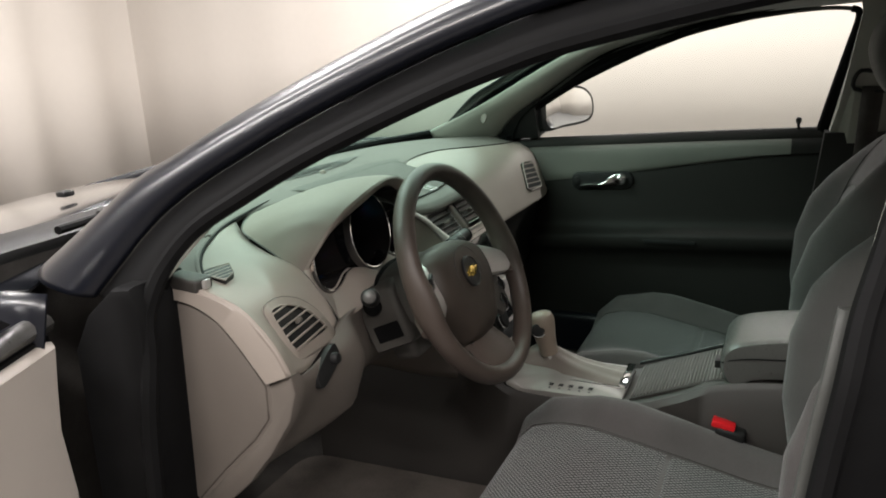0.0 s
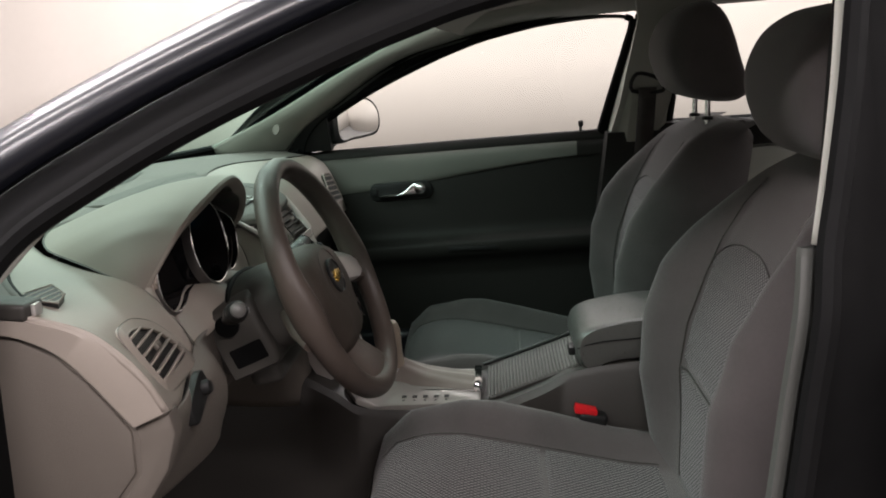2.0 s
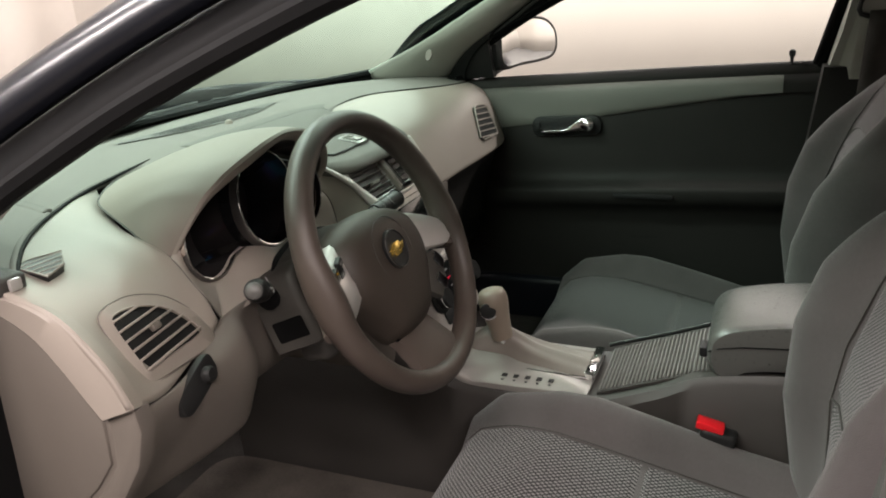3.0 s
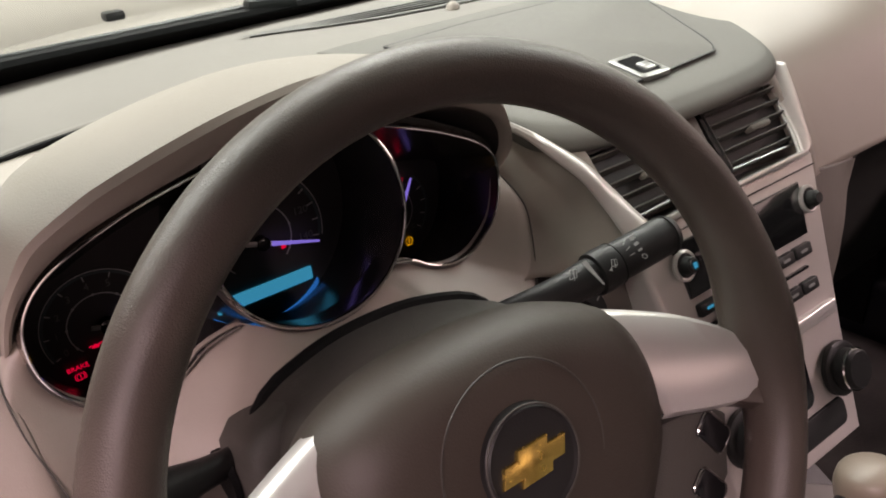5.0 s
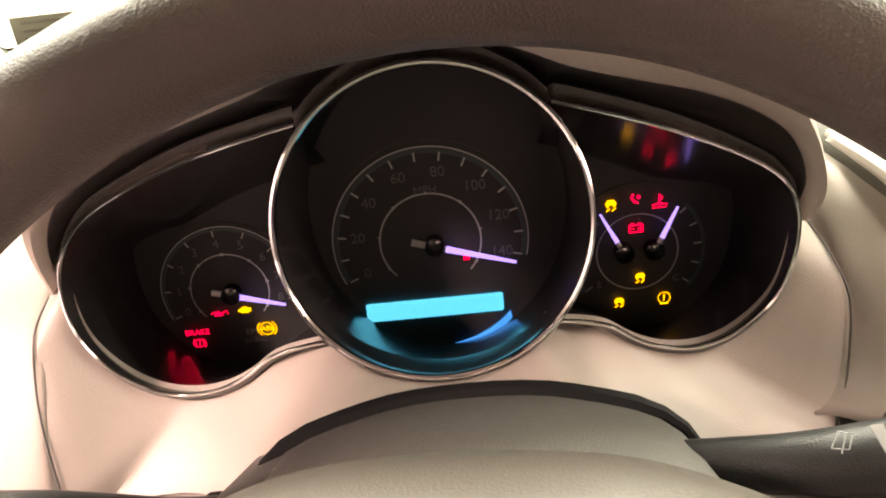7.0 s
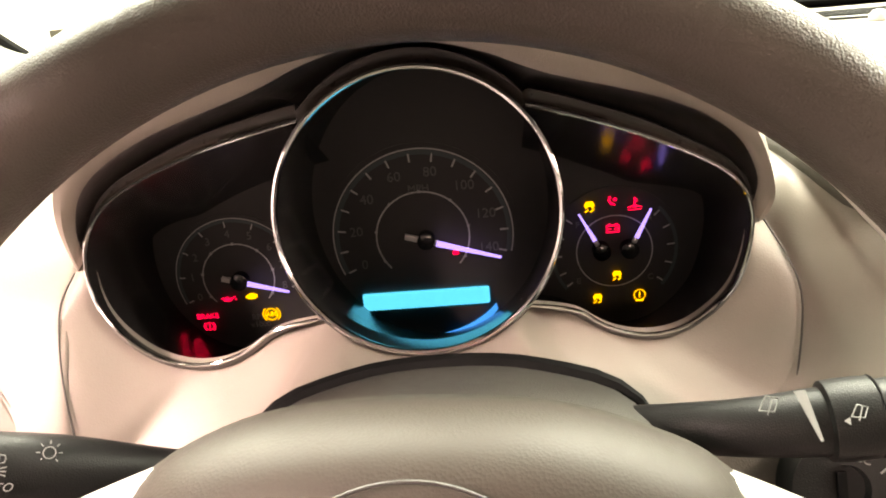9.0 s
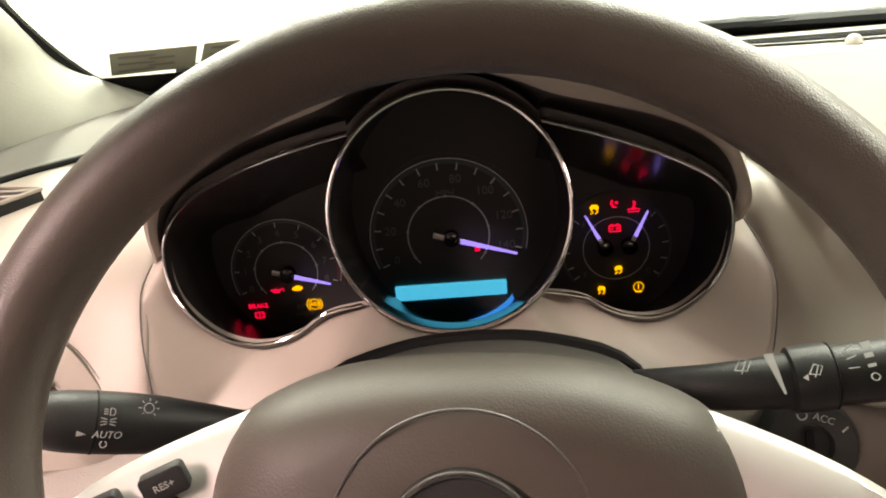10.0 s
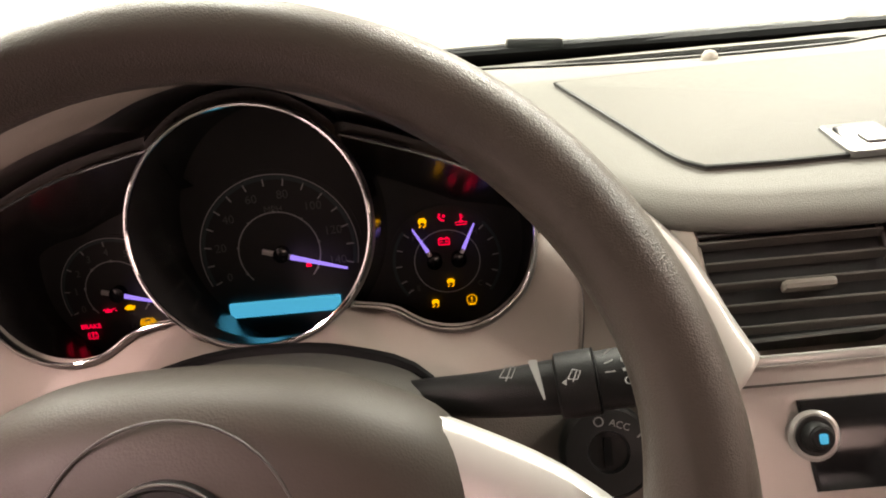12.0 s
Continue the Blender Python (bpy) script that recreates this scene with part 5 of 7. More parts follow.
def flare(p, y=DIAL_Y + 0.003):
    """The wells widen and drop behind their rims, bent to the camera's sight line."""
    eye = Vector((-0.336, -0.30, 1.08))
    q = eye + (p - eye) * ((y - eye.y) / (p.y - eye.y))
    lid = min(1.0, max(0.0, (p.z - 0.945) / 0.03)) * (abs(p.x + 0.3365) > 0.045 and p.y > 0.198)
    return Vector((p.x + 0.15 * (q.x - p.x) * (abs(p.x + 0.3365) < 0.08), q.y, q.z - 0.024 * lid))


for pod, nm in ((LPOD, "left"), (RPOD, "right")):
    front = eased(spline([Vector((x, pod_y(z), z)) for x, z in pod], 4))
    part("chrome_rim", tube(front, 0.0010, 8), M_CHROME, cluster, "thin chrome rim round a side dial")
    out_ = [Vector((p.x - (-0.444 if p.x < -0.34 else -0.230), 0, p.z - 0.935)).normalized() for p in front]
    part("bezel_wall", sheet([[p + o * a + Vector((0, b, 0)) for p, o in zip(front[6:30], out_[6:30])] for a, b in ((0.0, -0.0008), (0.0016, 0.002), (0.0030, 0.010), (0.0036, 0.020))]), M_ROSE, cluster, "satin silver side wall of a dial rim")
    low_w = [max(0.0, -o.z) ** 0.7 for o in out_]
    part("bezel_band", sheet([[p + o * (0.0009 + a * w) + Vector((0, b, 0)) for p, o, w in zip(front, out_, low_w)] for a, b in ((0.0, 0.0006), (0.0026, 0.0016), (0.0048, 0.0052), (0.0056, 0.014))]), M_BEZEL, cluster, "sloping grey bezel outside a dial rim")
    back = [flare(p) for p in front]
    part("dial_well", sheet([front, [p.lerp(q, 0.5) for p, q in zip(front, back)], back]), M_WELL, cluster, "deep black dial well")
ring_back = [flare(p) for p in ring_pts]
part("chrome_ring", tube(ring_pts, 0.0014, 8, closed=True), M_CHROME, cluster, "chrome ring round the speedometer")
part("ring_sleeve", sheet([[p + Vector((0, 0.002, 0)) for p in ring_pts], ring_back], close_v=True), M_WELL, cluster, "deep black speedometer sleeve")
ring_band = lambda g, d: [ring_m @ Vector(((RR + 0.0012 + g * (0.06 + max(0.0, -math.sin(math.pi * k / 48)))) * math.cos(math.pi * k / 48), (RR + 0.0012 + g * (0.06 + max(0.0, -math.sin(math.pi * k / 48)))) * math.sin(math.pi * k / 48), -d)) for k in range(96)]
part("bezel_band", sheet([ring_band(0.0, 0.0006), ring_band(0.0014, 0.0014), ring_band(0.0026, 0.005), ring_band(0.0030, 0.014)], close_v=True), M_BEZEL, cluster, "sloping grey bezel outside the speedometer ring")
ring_out = [ring_m @ Vector((1.05 * RR * math.cos(math.pi * k / 48), 1.05 * RR * math.sin(math.pi * k / 48), -0.03)) for k in range(96)]
part("ring_collar", sheet([ring_pts, ring_out], close_v=True), M_GLOSSBLACK, cluster, "black collar behind the chrome ring")
face_o = [(-0.497, 0.83), (-0.497, 0.925), (-0.482, 0.952), (-0.44, 0.974), (-0.388, 0.987), (-0.3365, 1.006), (-0.285, 0.987), (-0.234, 0.968), (-0.194, 0.945), (-0.186, 0.925), (-0.186, 0.83)]
part("dial_face", prism([(-0.3365 + (x + 0.3365) * 1.04, 0.945 + (z - 0.945) * (1.12 if z > 0.945 else 1.05)) for x, z in face_o], 0.004, plane_at((0, DIAL_Y + 0.002, 0), (1, 0, 0), (0, 0, 1))), M_DIAL, cluster, "black dial face")


def dial_pose(x, z, lift=0.0):
    return plane_at((x, DIAL_Y + 0.0018 - lift, z), (1, 0, 0), (0, 0, 1))


def arc_band(r0, r1, a0, a1, m, n=40):
    """A flat band between two radii; angles in degrees, anticlockwise from the right."""
    rows = [[m @ Vector((r * math.cos(radians(a0 + (a1 - a0) * k / n)), r * math.sin(radians(a0 + (a1 - a0) * k / n)), 0)) for k in range(n + 1)] for r in (r0, r1)]
    return sheet(rows)


def dial(name, label, x, z, r, a0, a1, marks, words, size, inner, band=True):
    d = part(name, disc(r * 1.06, 0.0006, dial_pose(x, z, 0.0004)), M_DIAL, cluster, label)
    part("outer_line", arc_band(r * 0.988, r * 1.004, a0, a1, dial_pose(x, z, 0.0012)), M_FAINT, d)
    part("scale_band", arc_band(r * 0.93, r * 0.98, a0, a1, dial_pose(x, z, 0.0012)), M_DIMBLUE, d, "blue scale band, unlit")
    part("inner_ring", arc_band(inner * 0.975, inner * 1.01, -42, 222, dial_pose(x, z, 0.0012)), M_FAINT, d)
    for a in range(-30, 211, 40):
        part("ring_dot", box(0.0016, 0.0012, 0.0003, dial_pose(x, z, 0.0014) @ pose(inner * math.cos(radians(a)), inner * math.sin(radians(a)), 0, 0, 0, a)), M_FAINT, d)
    for k in range(marks):
        a = radians(a0 + (a1 - a0) * k / (marks - 1))
        part("tick", box(r * 0.09, r * 0.018, 0.0003, dial_pose(x, z, 0.0014) @ pose(r * 0.90 * math.cos(a), r * 0.90 * math.sin(a), 0, 0, 0, math.degrees(a))), M_FAINT, d)
    for k, w in enumerate(words):
        if w:
            a = radians(a0 + (a1 - a0) * k / (len(words) - 1))
            lettering("numeral", w, size, dial_pose(x, z, 0.0012) @ pose(r * 0.74 * math.cos(a), r * 0.74 * math.sin(a), 0), M_DIMPRINT, d)
    return d


sp = dial("speedometer", "speedometer dial marked from 0 to 140", -0.342, 0.914, 0.051, 203, -14, 15, ["0", "20", "40", "60", "80", "100", "120", "140"], 0.0078, 0.0265)
lettering("unit_mark", "MPH", 0.006, dial_pose(-0.342, 0.942, 0.0012), M_DIMPRINT, sp)
ta = dial("rev_counter", "rev counter dial marked from 0 to 8", -0.451, 0.897, 0.0365, 203, -14, 9, list("012345678"), 0.0065, 0.0210)
part("red_band", arc_band(0.0365 * 0.93, 0.0365 * 0.98, 20, -14, dial_pose(-0.451, 0.897, 0.0016)), M_DIMRED, ta)
lettering("unit_mark", "RPM\nx1000", 0.0048, dial_pose(-0.443, 0.869, 0.0012), M_DIMPRINT, ta)
ga = part("twin_gauge", disc(0.038, 0.0006, dial_pose(-0.235, 0.897, 0.0004)), M_DIAL, cluster, "fuel and temperature gauges")
part("scale_band", arc_band(0.0335, 0.0355, 45, -40, dial_pose(-0.235, 0.897, 0.0012)), M_DIMBLUE, ga)
part("scale_band", arc_band(0.0335, 0.0355, 140, 218, dial_pose(-0.235, 0.897, 0.0012)), M_DIMBLUE, ga)
part("inner_ring", arc_band(0.0209, 0.0216, 0, 360, dial_pose(-0.235, 0.897, 0.0012)), M_FAINT, ga)
for a in (-36, -16, 4, 24, 42, 142, 162, 182, 202, 216):
    part("tick", box(0.004, 0.0008, 0.0003, dial_pose(-0.235, 0.897, 0.0014) @ pose(0.0315 * math.cos(radians(a)), 0.0315 * math.sin(radians(a)), 0, 0, 0, a)), M_FAINT, ga)
for w, a in (("H", 44), ("C", -40), ("F", 140), ("E", 220)):
    lettering("numeral", w, 0.005, dial_pose(-0.235, 0.897, 0.0012) @ pose(0.0265 * math.cos(radians(a)), 0.0265 * math.sin(radians(a)), 0), M_DIMPRINT, ga)


def needle(parent, x, z, angle, tail, root, tip, w):
    m = dial_pose(x, z, 0.009) @ pose(0, 0, 0, 0, 0, angle)
    n = part("needle", prism([(-tail, w * 0.55), (root, w * 0.5), (root, -w * 0.5), (-tail, -w * 0.55)], 0.002, m, 0.0005), M_SILVER, parent, "slim gauge needle")
    part("lit_needle", prism([(root, w * 0.55), (tip, w * 0.22), (tip, -w * 0.22), (root, -w * 0.55)], 0.0015, m, 0.0004), G_NEEDLE, n, "glowing lavender needle blade")
    part("needle_cap", turned([(0.005, -0.006), (0.005, 0.0), (0.003, 0.001), (0, 0.001)], m, 20), M_GLOSSBLACK, n)


needle(sp, -0.340, 0.9135, -17, 0.012, 0.006, 0.043, 0.0030)
needle(ta, -0.449, 0.897, -16, 0.010, 0.004, 0.029, 0.0026)
needle(ga, -0.2430, 0.8995, 118, 0.003, 0.008, 0.026, 0.0022)
needle(ga, -0.2275, 0.8995, 64, 0.003, 0.008, 0.026, 0.0022)
# message display and crescent
part("message_display", prism(rounded(0.0735, 0.0105, 0.0012), 0.001, dial_pose(-0.3435, 0.8765, 0.003)), G_CYAN, cluster, "glowing cyan message bar")
cres = [(0.052 * math.cos(radians(a)), 0.052 * math.sin(radians(a))) for a in range(218, 325, 4)] + [(0.052 * math.cos(radians(a)) * 0.98, 0.052 * math.sin(radians(a)) * 0.885) for a in range(322, 216, -4)]
part("blue_crescent", prism([(x, y) for x, y in cres], 0.001, dial_pose(-0.3435, 0.899, 0.003)), G_BLUE, cluster, "glowing blue crescent at the dial's foot")


def icon(kind, x, z, s, mat, label):
    m = dial_pose(x, z, 0.003)
    q = []
    bar = lambda cx, cy, w, h, rot=0: q.append(box(w * s, h * s, 0.0004, m @ pose(cx * s, cy * s, 0, 0, 0, rot)))
    ring = lambda cx, cy, r, a0=0, a1=360, w=0.12: q.append(arc_band((r - w) * s, r * s, a0, a1, m @ pose(cx * s, cy * s, 0), 20))
    if kind == "battery":
        for cx, cy, w, h in ((0, 0.45, 1.7, 0.16), (0, -0.45, 1.7, 0.16), (-0.8, 0, 0.16, 1), (0.8, 0, 0.16, 1), (-0.45, 0.62, 0.4, 0.2), (0.45, 0.62, 0.4, 0.2), (-0.4, 0, 0.4, 0.14), (0.4, 0, 0.4, 0.14), (0.4, 0, 0.14, 0.4)):
            bar(cx, cy, w, h)
    elif kind == "brake":
        ring(0, -0.15, 0.62)
        ring(0, -0.15, 0.85, 130, 230)
        ring(0, -0.15, 0.85, -50, 50)
        bar(0, -0.05, 0.14, 0.5)
        bar(0, -0.45, 0.14, 0.14)
    elif kind == "abs":
        ring(0, 0, 0.85)
        ring(0, 0, 1.15, 130, 230)
        ring(0, 0, 1.15, -50, 50)
    elif kind == "oil":
        bar(0, -0.1, 1.2, 0.5)
        bar(-0.8, 0.15, 0.5, 0.16, 35)
        bar(0.9, 0.2, 0.8, 0.16, 20)
        bar(-0.05, 0.3, 0.3, 0.16)
        bar(1.3, -0.1, 0.16, 0.25)
    elif kind == "temp":
        bar(0, 0.35, 0.2, 1.1)
        bar(0.22, 0.6, 0.3, 0.12)
        bar(0.22, 0.3, 0.3, 0.12)
        ring(0, -0.3, 0.28, w=0.28)
        bar(-0.6, -0.4, 0.7, 0.13, 12)
        bar(0.6, -0.4, 0.7, 0.13, -12)
        bar(0, -0.8, 1.7, 0.13)
    elif kind == "tyre":
        ring(0, 0.1, 0.85, 60, 300)
        ring(0, 0.1, 0.85, -60, 60)
        bar(0, -0.75, 1.1, 0.16)
        bar(0, 0.25, 0.16, 0.6)
        bar(0, -0.25, 0.16, 0.16)
    elif kind == "belted":
        ring(0, 0.7, 0.28, w=0.28)
        bar(0, 0.0, 0.7, 0.8)
        bar(0, -0.55, 1.2, 0.3)
        bar(-0.45, -0.1, 0.18, 0.7, -20)
        bar(0.45, -0.1, 0.18, 0.7, 20)
    elif kind == "airbag":
        ring(0.45, 0.3, 0.3, w=0.3)
        ring(-0.35, 0.6, 0.22, w=0.22)
        bar(-0.3, -0.1, 0.35, 1.0, 35)
        bar(0.1, -0.4, 0.8, 0.25, -30)
    elif kind == "skid":
        bar(0, 0.5, 0.9, 0.3)
        bar(0, 0.2, 1.3, 0.4)
        bar(-0.4, -0.15, 0.25, 0.25)
        bar(0.4, -0.15, 0.25, 0.25)
        bar(-0.35, -0.6, 0.6, 0.14, 40)
        bar(0.35, -0.6, 0.6, 0.14, 40)
    elif kind == "engine":
        bar(0, 0, 1.2, 0.75)
        bar(0.1, 0.5, 0.7, 0.16)
        bar(-0.8, 0, 0.3, 0.3)
        bar(0.8, 0.1, 0.35, 0.5)
    part("warning_lamp", merge(*q), mat, cluster, label, smooth=False)


icon("brake", -0.4730, 0.8690, 0.0042, G_RED, "red lit brake warning lamp")
lettering("lamp_word", "BRAKE", 0.0045, dial_pose(-0.4730, 0.8748, 0.003), G_RED, cluster, "red lit brake word")
icon("oil", -0.4592, 0.8850, 0.0038, G_RED, "red lit oil warning lamp")
icon("engine", -0.4450, 0.8855, 0.0036, G_AMBER, "amber lit engine lamp")
icon("abs", -0.4350, 0.8735, 0.0046, G_AMBER, "amber lit ring-shaped lamp")
lettering("lamp_word", "ABS", 0.0038, dial_pose(-0.4350, 0.8735, 0.003), G_AMBER, cluster)
icon("skid", -0.2487, 0.9250, 0.0042, G_AMBER, "amber lit traction lamp")
icon("airbag", -0.2363, 0.9270, 0.0036, G_RED, "red lit airbag lamp")
icon("temp", -0.2240, 0.9248, 0.0042, G_RED, "red lit temperature lamp")
icon("battery", -0.2360, 0.9110, 0.0042, G_RED, "red lit battery lamp")
icon("skid", -0.2340, 0.8830, 0.0038, G_AMBER, "amber lit skid lamp")
icon("skid", -0.2452, 0.8695, 0.0038, G_AMBER, "amber lit skid lamp")
icon("tyre", -0.2213, 0.8695, 0.0040, G_AMBER, "amber lit tyre pressure lamp")
icon("belted", -0.3242, 0.9045, 0.0028, G_RED, "red lit seat belt lamp")

# hood over the cluster and the panel round it
hood = thing("instrument_hood", "beige arched hood over the instrument cluster", "instrument hood")
half = [(-0.1765, 0.213, 0.931), (-0.1745, 0.203, 0.942), (-0.181, 0.187, 0.957), (-0.191, 0.176, 0.977), (-0.204, 0.168, 0.993), (-0.236, 0.158, 1.011), (-0.275, 0.150, 1.026), (-0.308, 0.146, 1.035)]
far_half = [(-0.5085, 0.213, 0.930), (-0.5060, 0.202, 0.945), (-0.501, 0.189, 0.963), (-0.491, 0.177, 0.982), (-0.480, 0.168, 0.995), (-0.445, 0.158, 1.012), (-0.402, 0.150, 1.027), (-0.367, 0.146, 1.035)]
lip = evenly(spline(far_half + [(-0.3375, 0.145, 1.038)] + half[::-1], 5), 81)
lip = [p + Vector((0, 0.003, 0.009)) * min(1.0, k / 20, (80 - k) / 20) for k, p in enumerate(lip)]
backh = [(-0.163, 0.250, 0.936), (-0.172, 0.300, 0.952), (-0.190, 0.360, 0.967), (-0.250, 0.405, 0.978)]
far_back = [(-0.5125, 0.216, 0.929), (-0.509, 0.250, 0.944), (-0.495, 0.290, 0.957), (-0.479, 0.330, 0.967), (-0.468, 0.352, 0.972), (-0.448, 0.372, 0.976), (-0.40, 0.400, 0.979)]
backl = evenly(spline(far_back + [(-0.3375, 0.418, 0.981)] + backh[::-1], 5), 81)
rows = []
for t in [k / 14 for k in range(15)]:
    row = []
    for k, (a, b) in enumerate(zip(lip, backl)):
        side_w = min(1.0, k / 14, (80 - k) / 14)
        lift = 0.0155 * side_w * math.sin(math.pi * t ** 0.8)
        row.append(a.lerp(b, t) + Vector(((a.x + 0.3375) * 0.06 * side_w * math.sin(math.pi * t), 0, lift)))
    rows.append(row)
ob = part("hood_shell", sheet(rows), M_HOOD, hood, "smooth beige hood shell")
part("hood_seam", tube([p + Vector((0, 0, 0.0006)) for p in backl], 0.0013, 6), M_SHROUD, hood, "fine dark joint round the hood's foot")
blk_h = [(-0.1830, 0.209, 0.938), (-0.1845, 0.199, 0.955), (-0.195, 0.190, 0.974), (-0.210, 0.185, 0.987), (-0.235, 0.180, 0.999), (-0.280, 0.173, 1.013), (-0.305, 0.168, 1.024)]
far_blk = [(-0.502, 0.208, 0.938), (-0.497, 0.199, 0.955), (-0.485, 0.190, 0.974), (-0.467, 0.185, 0.988), (-0.438, 0.179, 1.001), (-0.394, 0.172, 1.015), (-0.369, 0.167, 1.025)]
blk = evenly(spline(far_blk + [(-0.3375, 0.165, 1.031)] + blk_h[::-1], 5), 81)
blk = [p + Vector((0, -0.010, 0.002)) * min(1.0, k / 20, (80 - k) / 20) for k, p in enumerate(blk)]
rows = [lip, [a.lerp(b, 0.18) + Vector((0, -0.0040, -0.0005)) for a, b in zip(lip, blk)], [a.lerp(b, 0.5) + Vector((0, -0.0048, -0.001)) for a, b in zip(lip, blk)], [a.lerp(b, 0.82) + Vector((0, -0.0030, -0.001)) for a, b in zip(lip, blk)], blk]
part("hood_lip", sheet(rows), M_TRIM, hood, "rounded beige lip of the hood")
pods_top = evenly(spline([Vector((x, pod_y(z) + 0.004, z + 0.001)) for x, z in LPOD[6::-1]], 4) + [ring_m @ Vector((1.03 * RR * math.cos(a), 1.03 * RR * math.sin(a), -0.008)) for a in [radians(140 - 5 * k) for k in range(21)]] + spline([Vector((x, pod_y(z) + 0.004, z + 0.001)) for x, z in RPOD[:7]], 4), 81)
strip_top = [p + Vector((0, -0.001, 0.0065 * math.sin(math.pi * (0.06 + 0.88 * i / 80)) ** 0.6)) for i, p in enumerate(pods_top)]
rows = [[a.lerp(b, t) + Vector((0, deep * math.sin(math.pi * i / 80), 0)) for i, (a, b) in enumerate(zip(blk, strip_top))] for t, deep in ((0, 0), (0.35, 0.016), (0.7, 0.020), (1, 0.010), (1, 0))]
part("black_visor", sheet(rows), M_VISOR, hood, "dark satin inner visor")
part("visor_strip", sheet([[p + Vector((0, 0.004, 0.0004)) for p in strip_top], strip_top, [a.lerp(b, 0.5) + Vector((0, -0.0006, 0)) for a, b in zip(strip_top, pods_top)], pods_top]), M_STRIP, hood, "brownish satin strip over the dials")
low_in = evenly(eased(spline([Vector((x, pod_y(z) + 0.010, z - 0.0015)) for x, z in LPOD[6:]], 4)) + [ring_m @ Vector((1.04 * RR * math.cos(a), 1.04 * RR * math.sin(a), -0.004)) for a in [radians(236 + 4 * k) for k in range(18)]] + eased(spline([Vector((x, pod_y(z) + 0.010, z - 0.0015)) for x, z in RPOD[:5:-1]], 4)), 101)
seam_h = [(-0.172, 0.222, 0.928), (-0.166, 0.208, 0.915), (-0.161, 0.199, 0.898), (-0.163, 0.191, 0.872), (-0.169, 0.182, 0.845)]
seam_l = [(-0.5115, 0.213, 0.929), (-0.5145, 0.198, 0.918), (-0.513, 0.184, 0.897), (-0.508, 0.171, 0.876), (-0.502, 0.160, 0.850)]
arch = [(-0.423, 0.152, 0.858), (-0.403, 0.150, 0.880), (-0.379, 0.150, 0.888), (-0.3375, 0.150, 0.891), (-0.296, 0.150, 0.888), (-0.272, 0.150, 0.880), (-0.252, 0.152, 0.858)]
low_out = evenly(spline(seam_l, 4) + spline([(-0.490, 0.170, 0.846), (-0.45, 0.160, 0.846)] + arch + [(-0.225, 0.160, 0.846), (-0.185, 0.170, 0.846)], 4) + spline(seam_h[::-1], 4), 101)
rows = []
for t, bulge in ((0, 0), (0.06, -0.006), (0.15, -0.010), (0.4, -0.010), (0.7, -0.006), (0.93, -0.002), (1, 0.004)):
    rows.append([a.lerp(b, t) + Vector((0, bulge * 0.25, 0.0)) for a, b in zip(low_in, low_out)])
part("cluster_surround", sheet(rows), M_TRIM, hood, "light beige panel round the dials")
for pts in (seam_h, seam_l):
    part("panel_seam", tube([Vector((x, y - 0.0008, z)) for x, y, z in spline(pts, 4)], 0.0005, 6), M_SHROUD, hood, "dark seam beside the panel")

# ---- steering column and wheel ----
TILT = radians(22.8)
WC = Vector((-0.3285, 0.0112, 0.8904))
WM = plane_at(WC, (1, 0, 0), (0, math.sin(TILT), math.cos(TILT)))
column = thing("steering_column", "dark grey steering column shroud with black gaiter", "steering column")
sec = [(p.x, p.y) for p in loop_spline([(-0.090, 0.0, 0), (-0.078, 0.040, 0), (-0.040, 0.056, 0), (0.0, 0.060, 0), (0.040, 0.056, 0), (0.078, 0.040, 0), (0.090, 0.0, 0), (0.075, -0.05, 0), (0.0, -0.070, 0), (-0.075, -0.05, 0)], 4)]
rings = [[WM @ Vector((x * k, y * k + dy, n)) for x, y in sec] for n, k, dy in ((-0.040, 0.80, -0.004), (-0.046, 0.90, -0.003), (-0.065, 0.96, -0.002), (-0.10, 1.0, 0.0), (-0.15, 1.02, 0.0), (-0.22, 1.0, 0.0))]
part("shroud", loft_rings(rings), M_SHROUD, column, "moulded dark grey shroud")
arch_p = [WM @ Vector((x * 1.03, y * 1.03, -0.127)) for x, y in sec[1:24]]
part("gaiter", tube(arch_p, [0.0012 + 0.0030 * min(1.0, k / 5, (22 - k) / 5) for k in range(23)], 8), M_RUBBER, column, "black gaiter over the column")
pod_ = part("stalk_pod", prism([(-0.035, -0.066), (-0.094, -0.066), (-0.101, -0.062), (-0.102, -0.054), (-0.102, 0.018), (-0.099, 0.030), (-0.090, 0.039), (-0.070, 0.046), (-0.035, 0.050)], 0.074, WM @ pose(0, 0, -0.090), 0.010, 3), M_SHROUD, column, "rounded side of the shroud under the stalk")
hole_m = plane_at(WM @ Vector((-0.1022, 0.014, -0.134)), WM.to_3x3() @ Vector((0, 0, 1)), WM.to_3x3() @ Vector((0, 1, 0)))
# black disc laid on the pod, in place of the opening's shade
part("stalk_hole_disc", prism([(0.0170 * math.cos(k / 16 * math.pi), 0.0160 * math.sin(k / 16 * math.pi)) for k in range(32)], 0.004, hole_m @ pose(0, 0, 0.001) @ Matrix.Rotation(math.pi, 4, "Y") @ pose(0, 0, 0.0005)), M_RUBBER, pod_, "black oval disc standing for the shaded stalk opening")
# black block just proud of the pod, in place of a shaded hollow
part("recess", box(0.050, 0.030, 0.052, WM @ pose(-0.0785, -0.035, -0.127), 0.004), M_RUBBER, column, "black raised block standing for a shaded opening in the shroud")
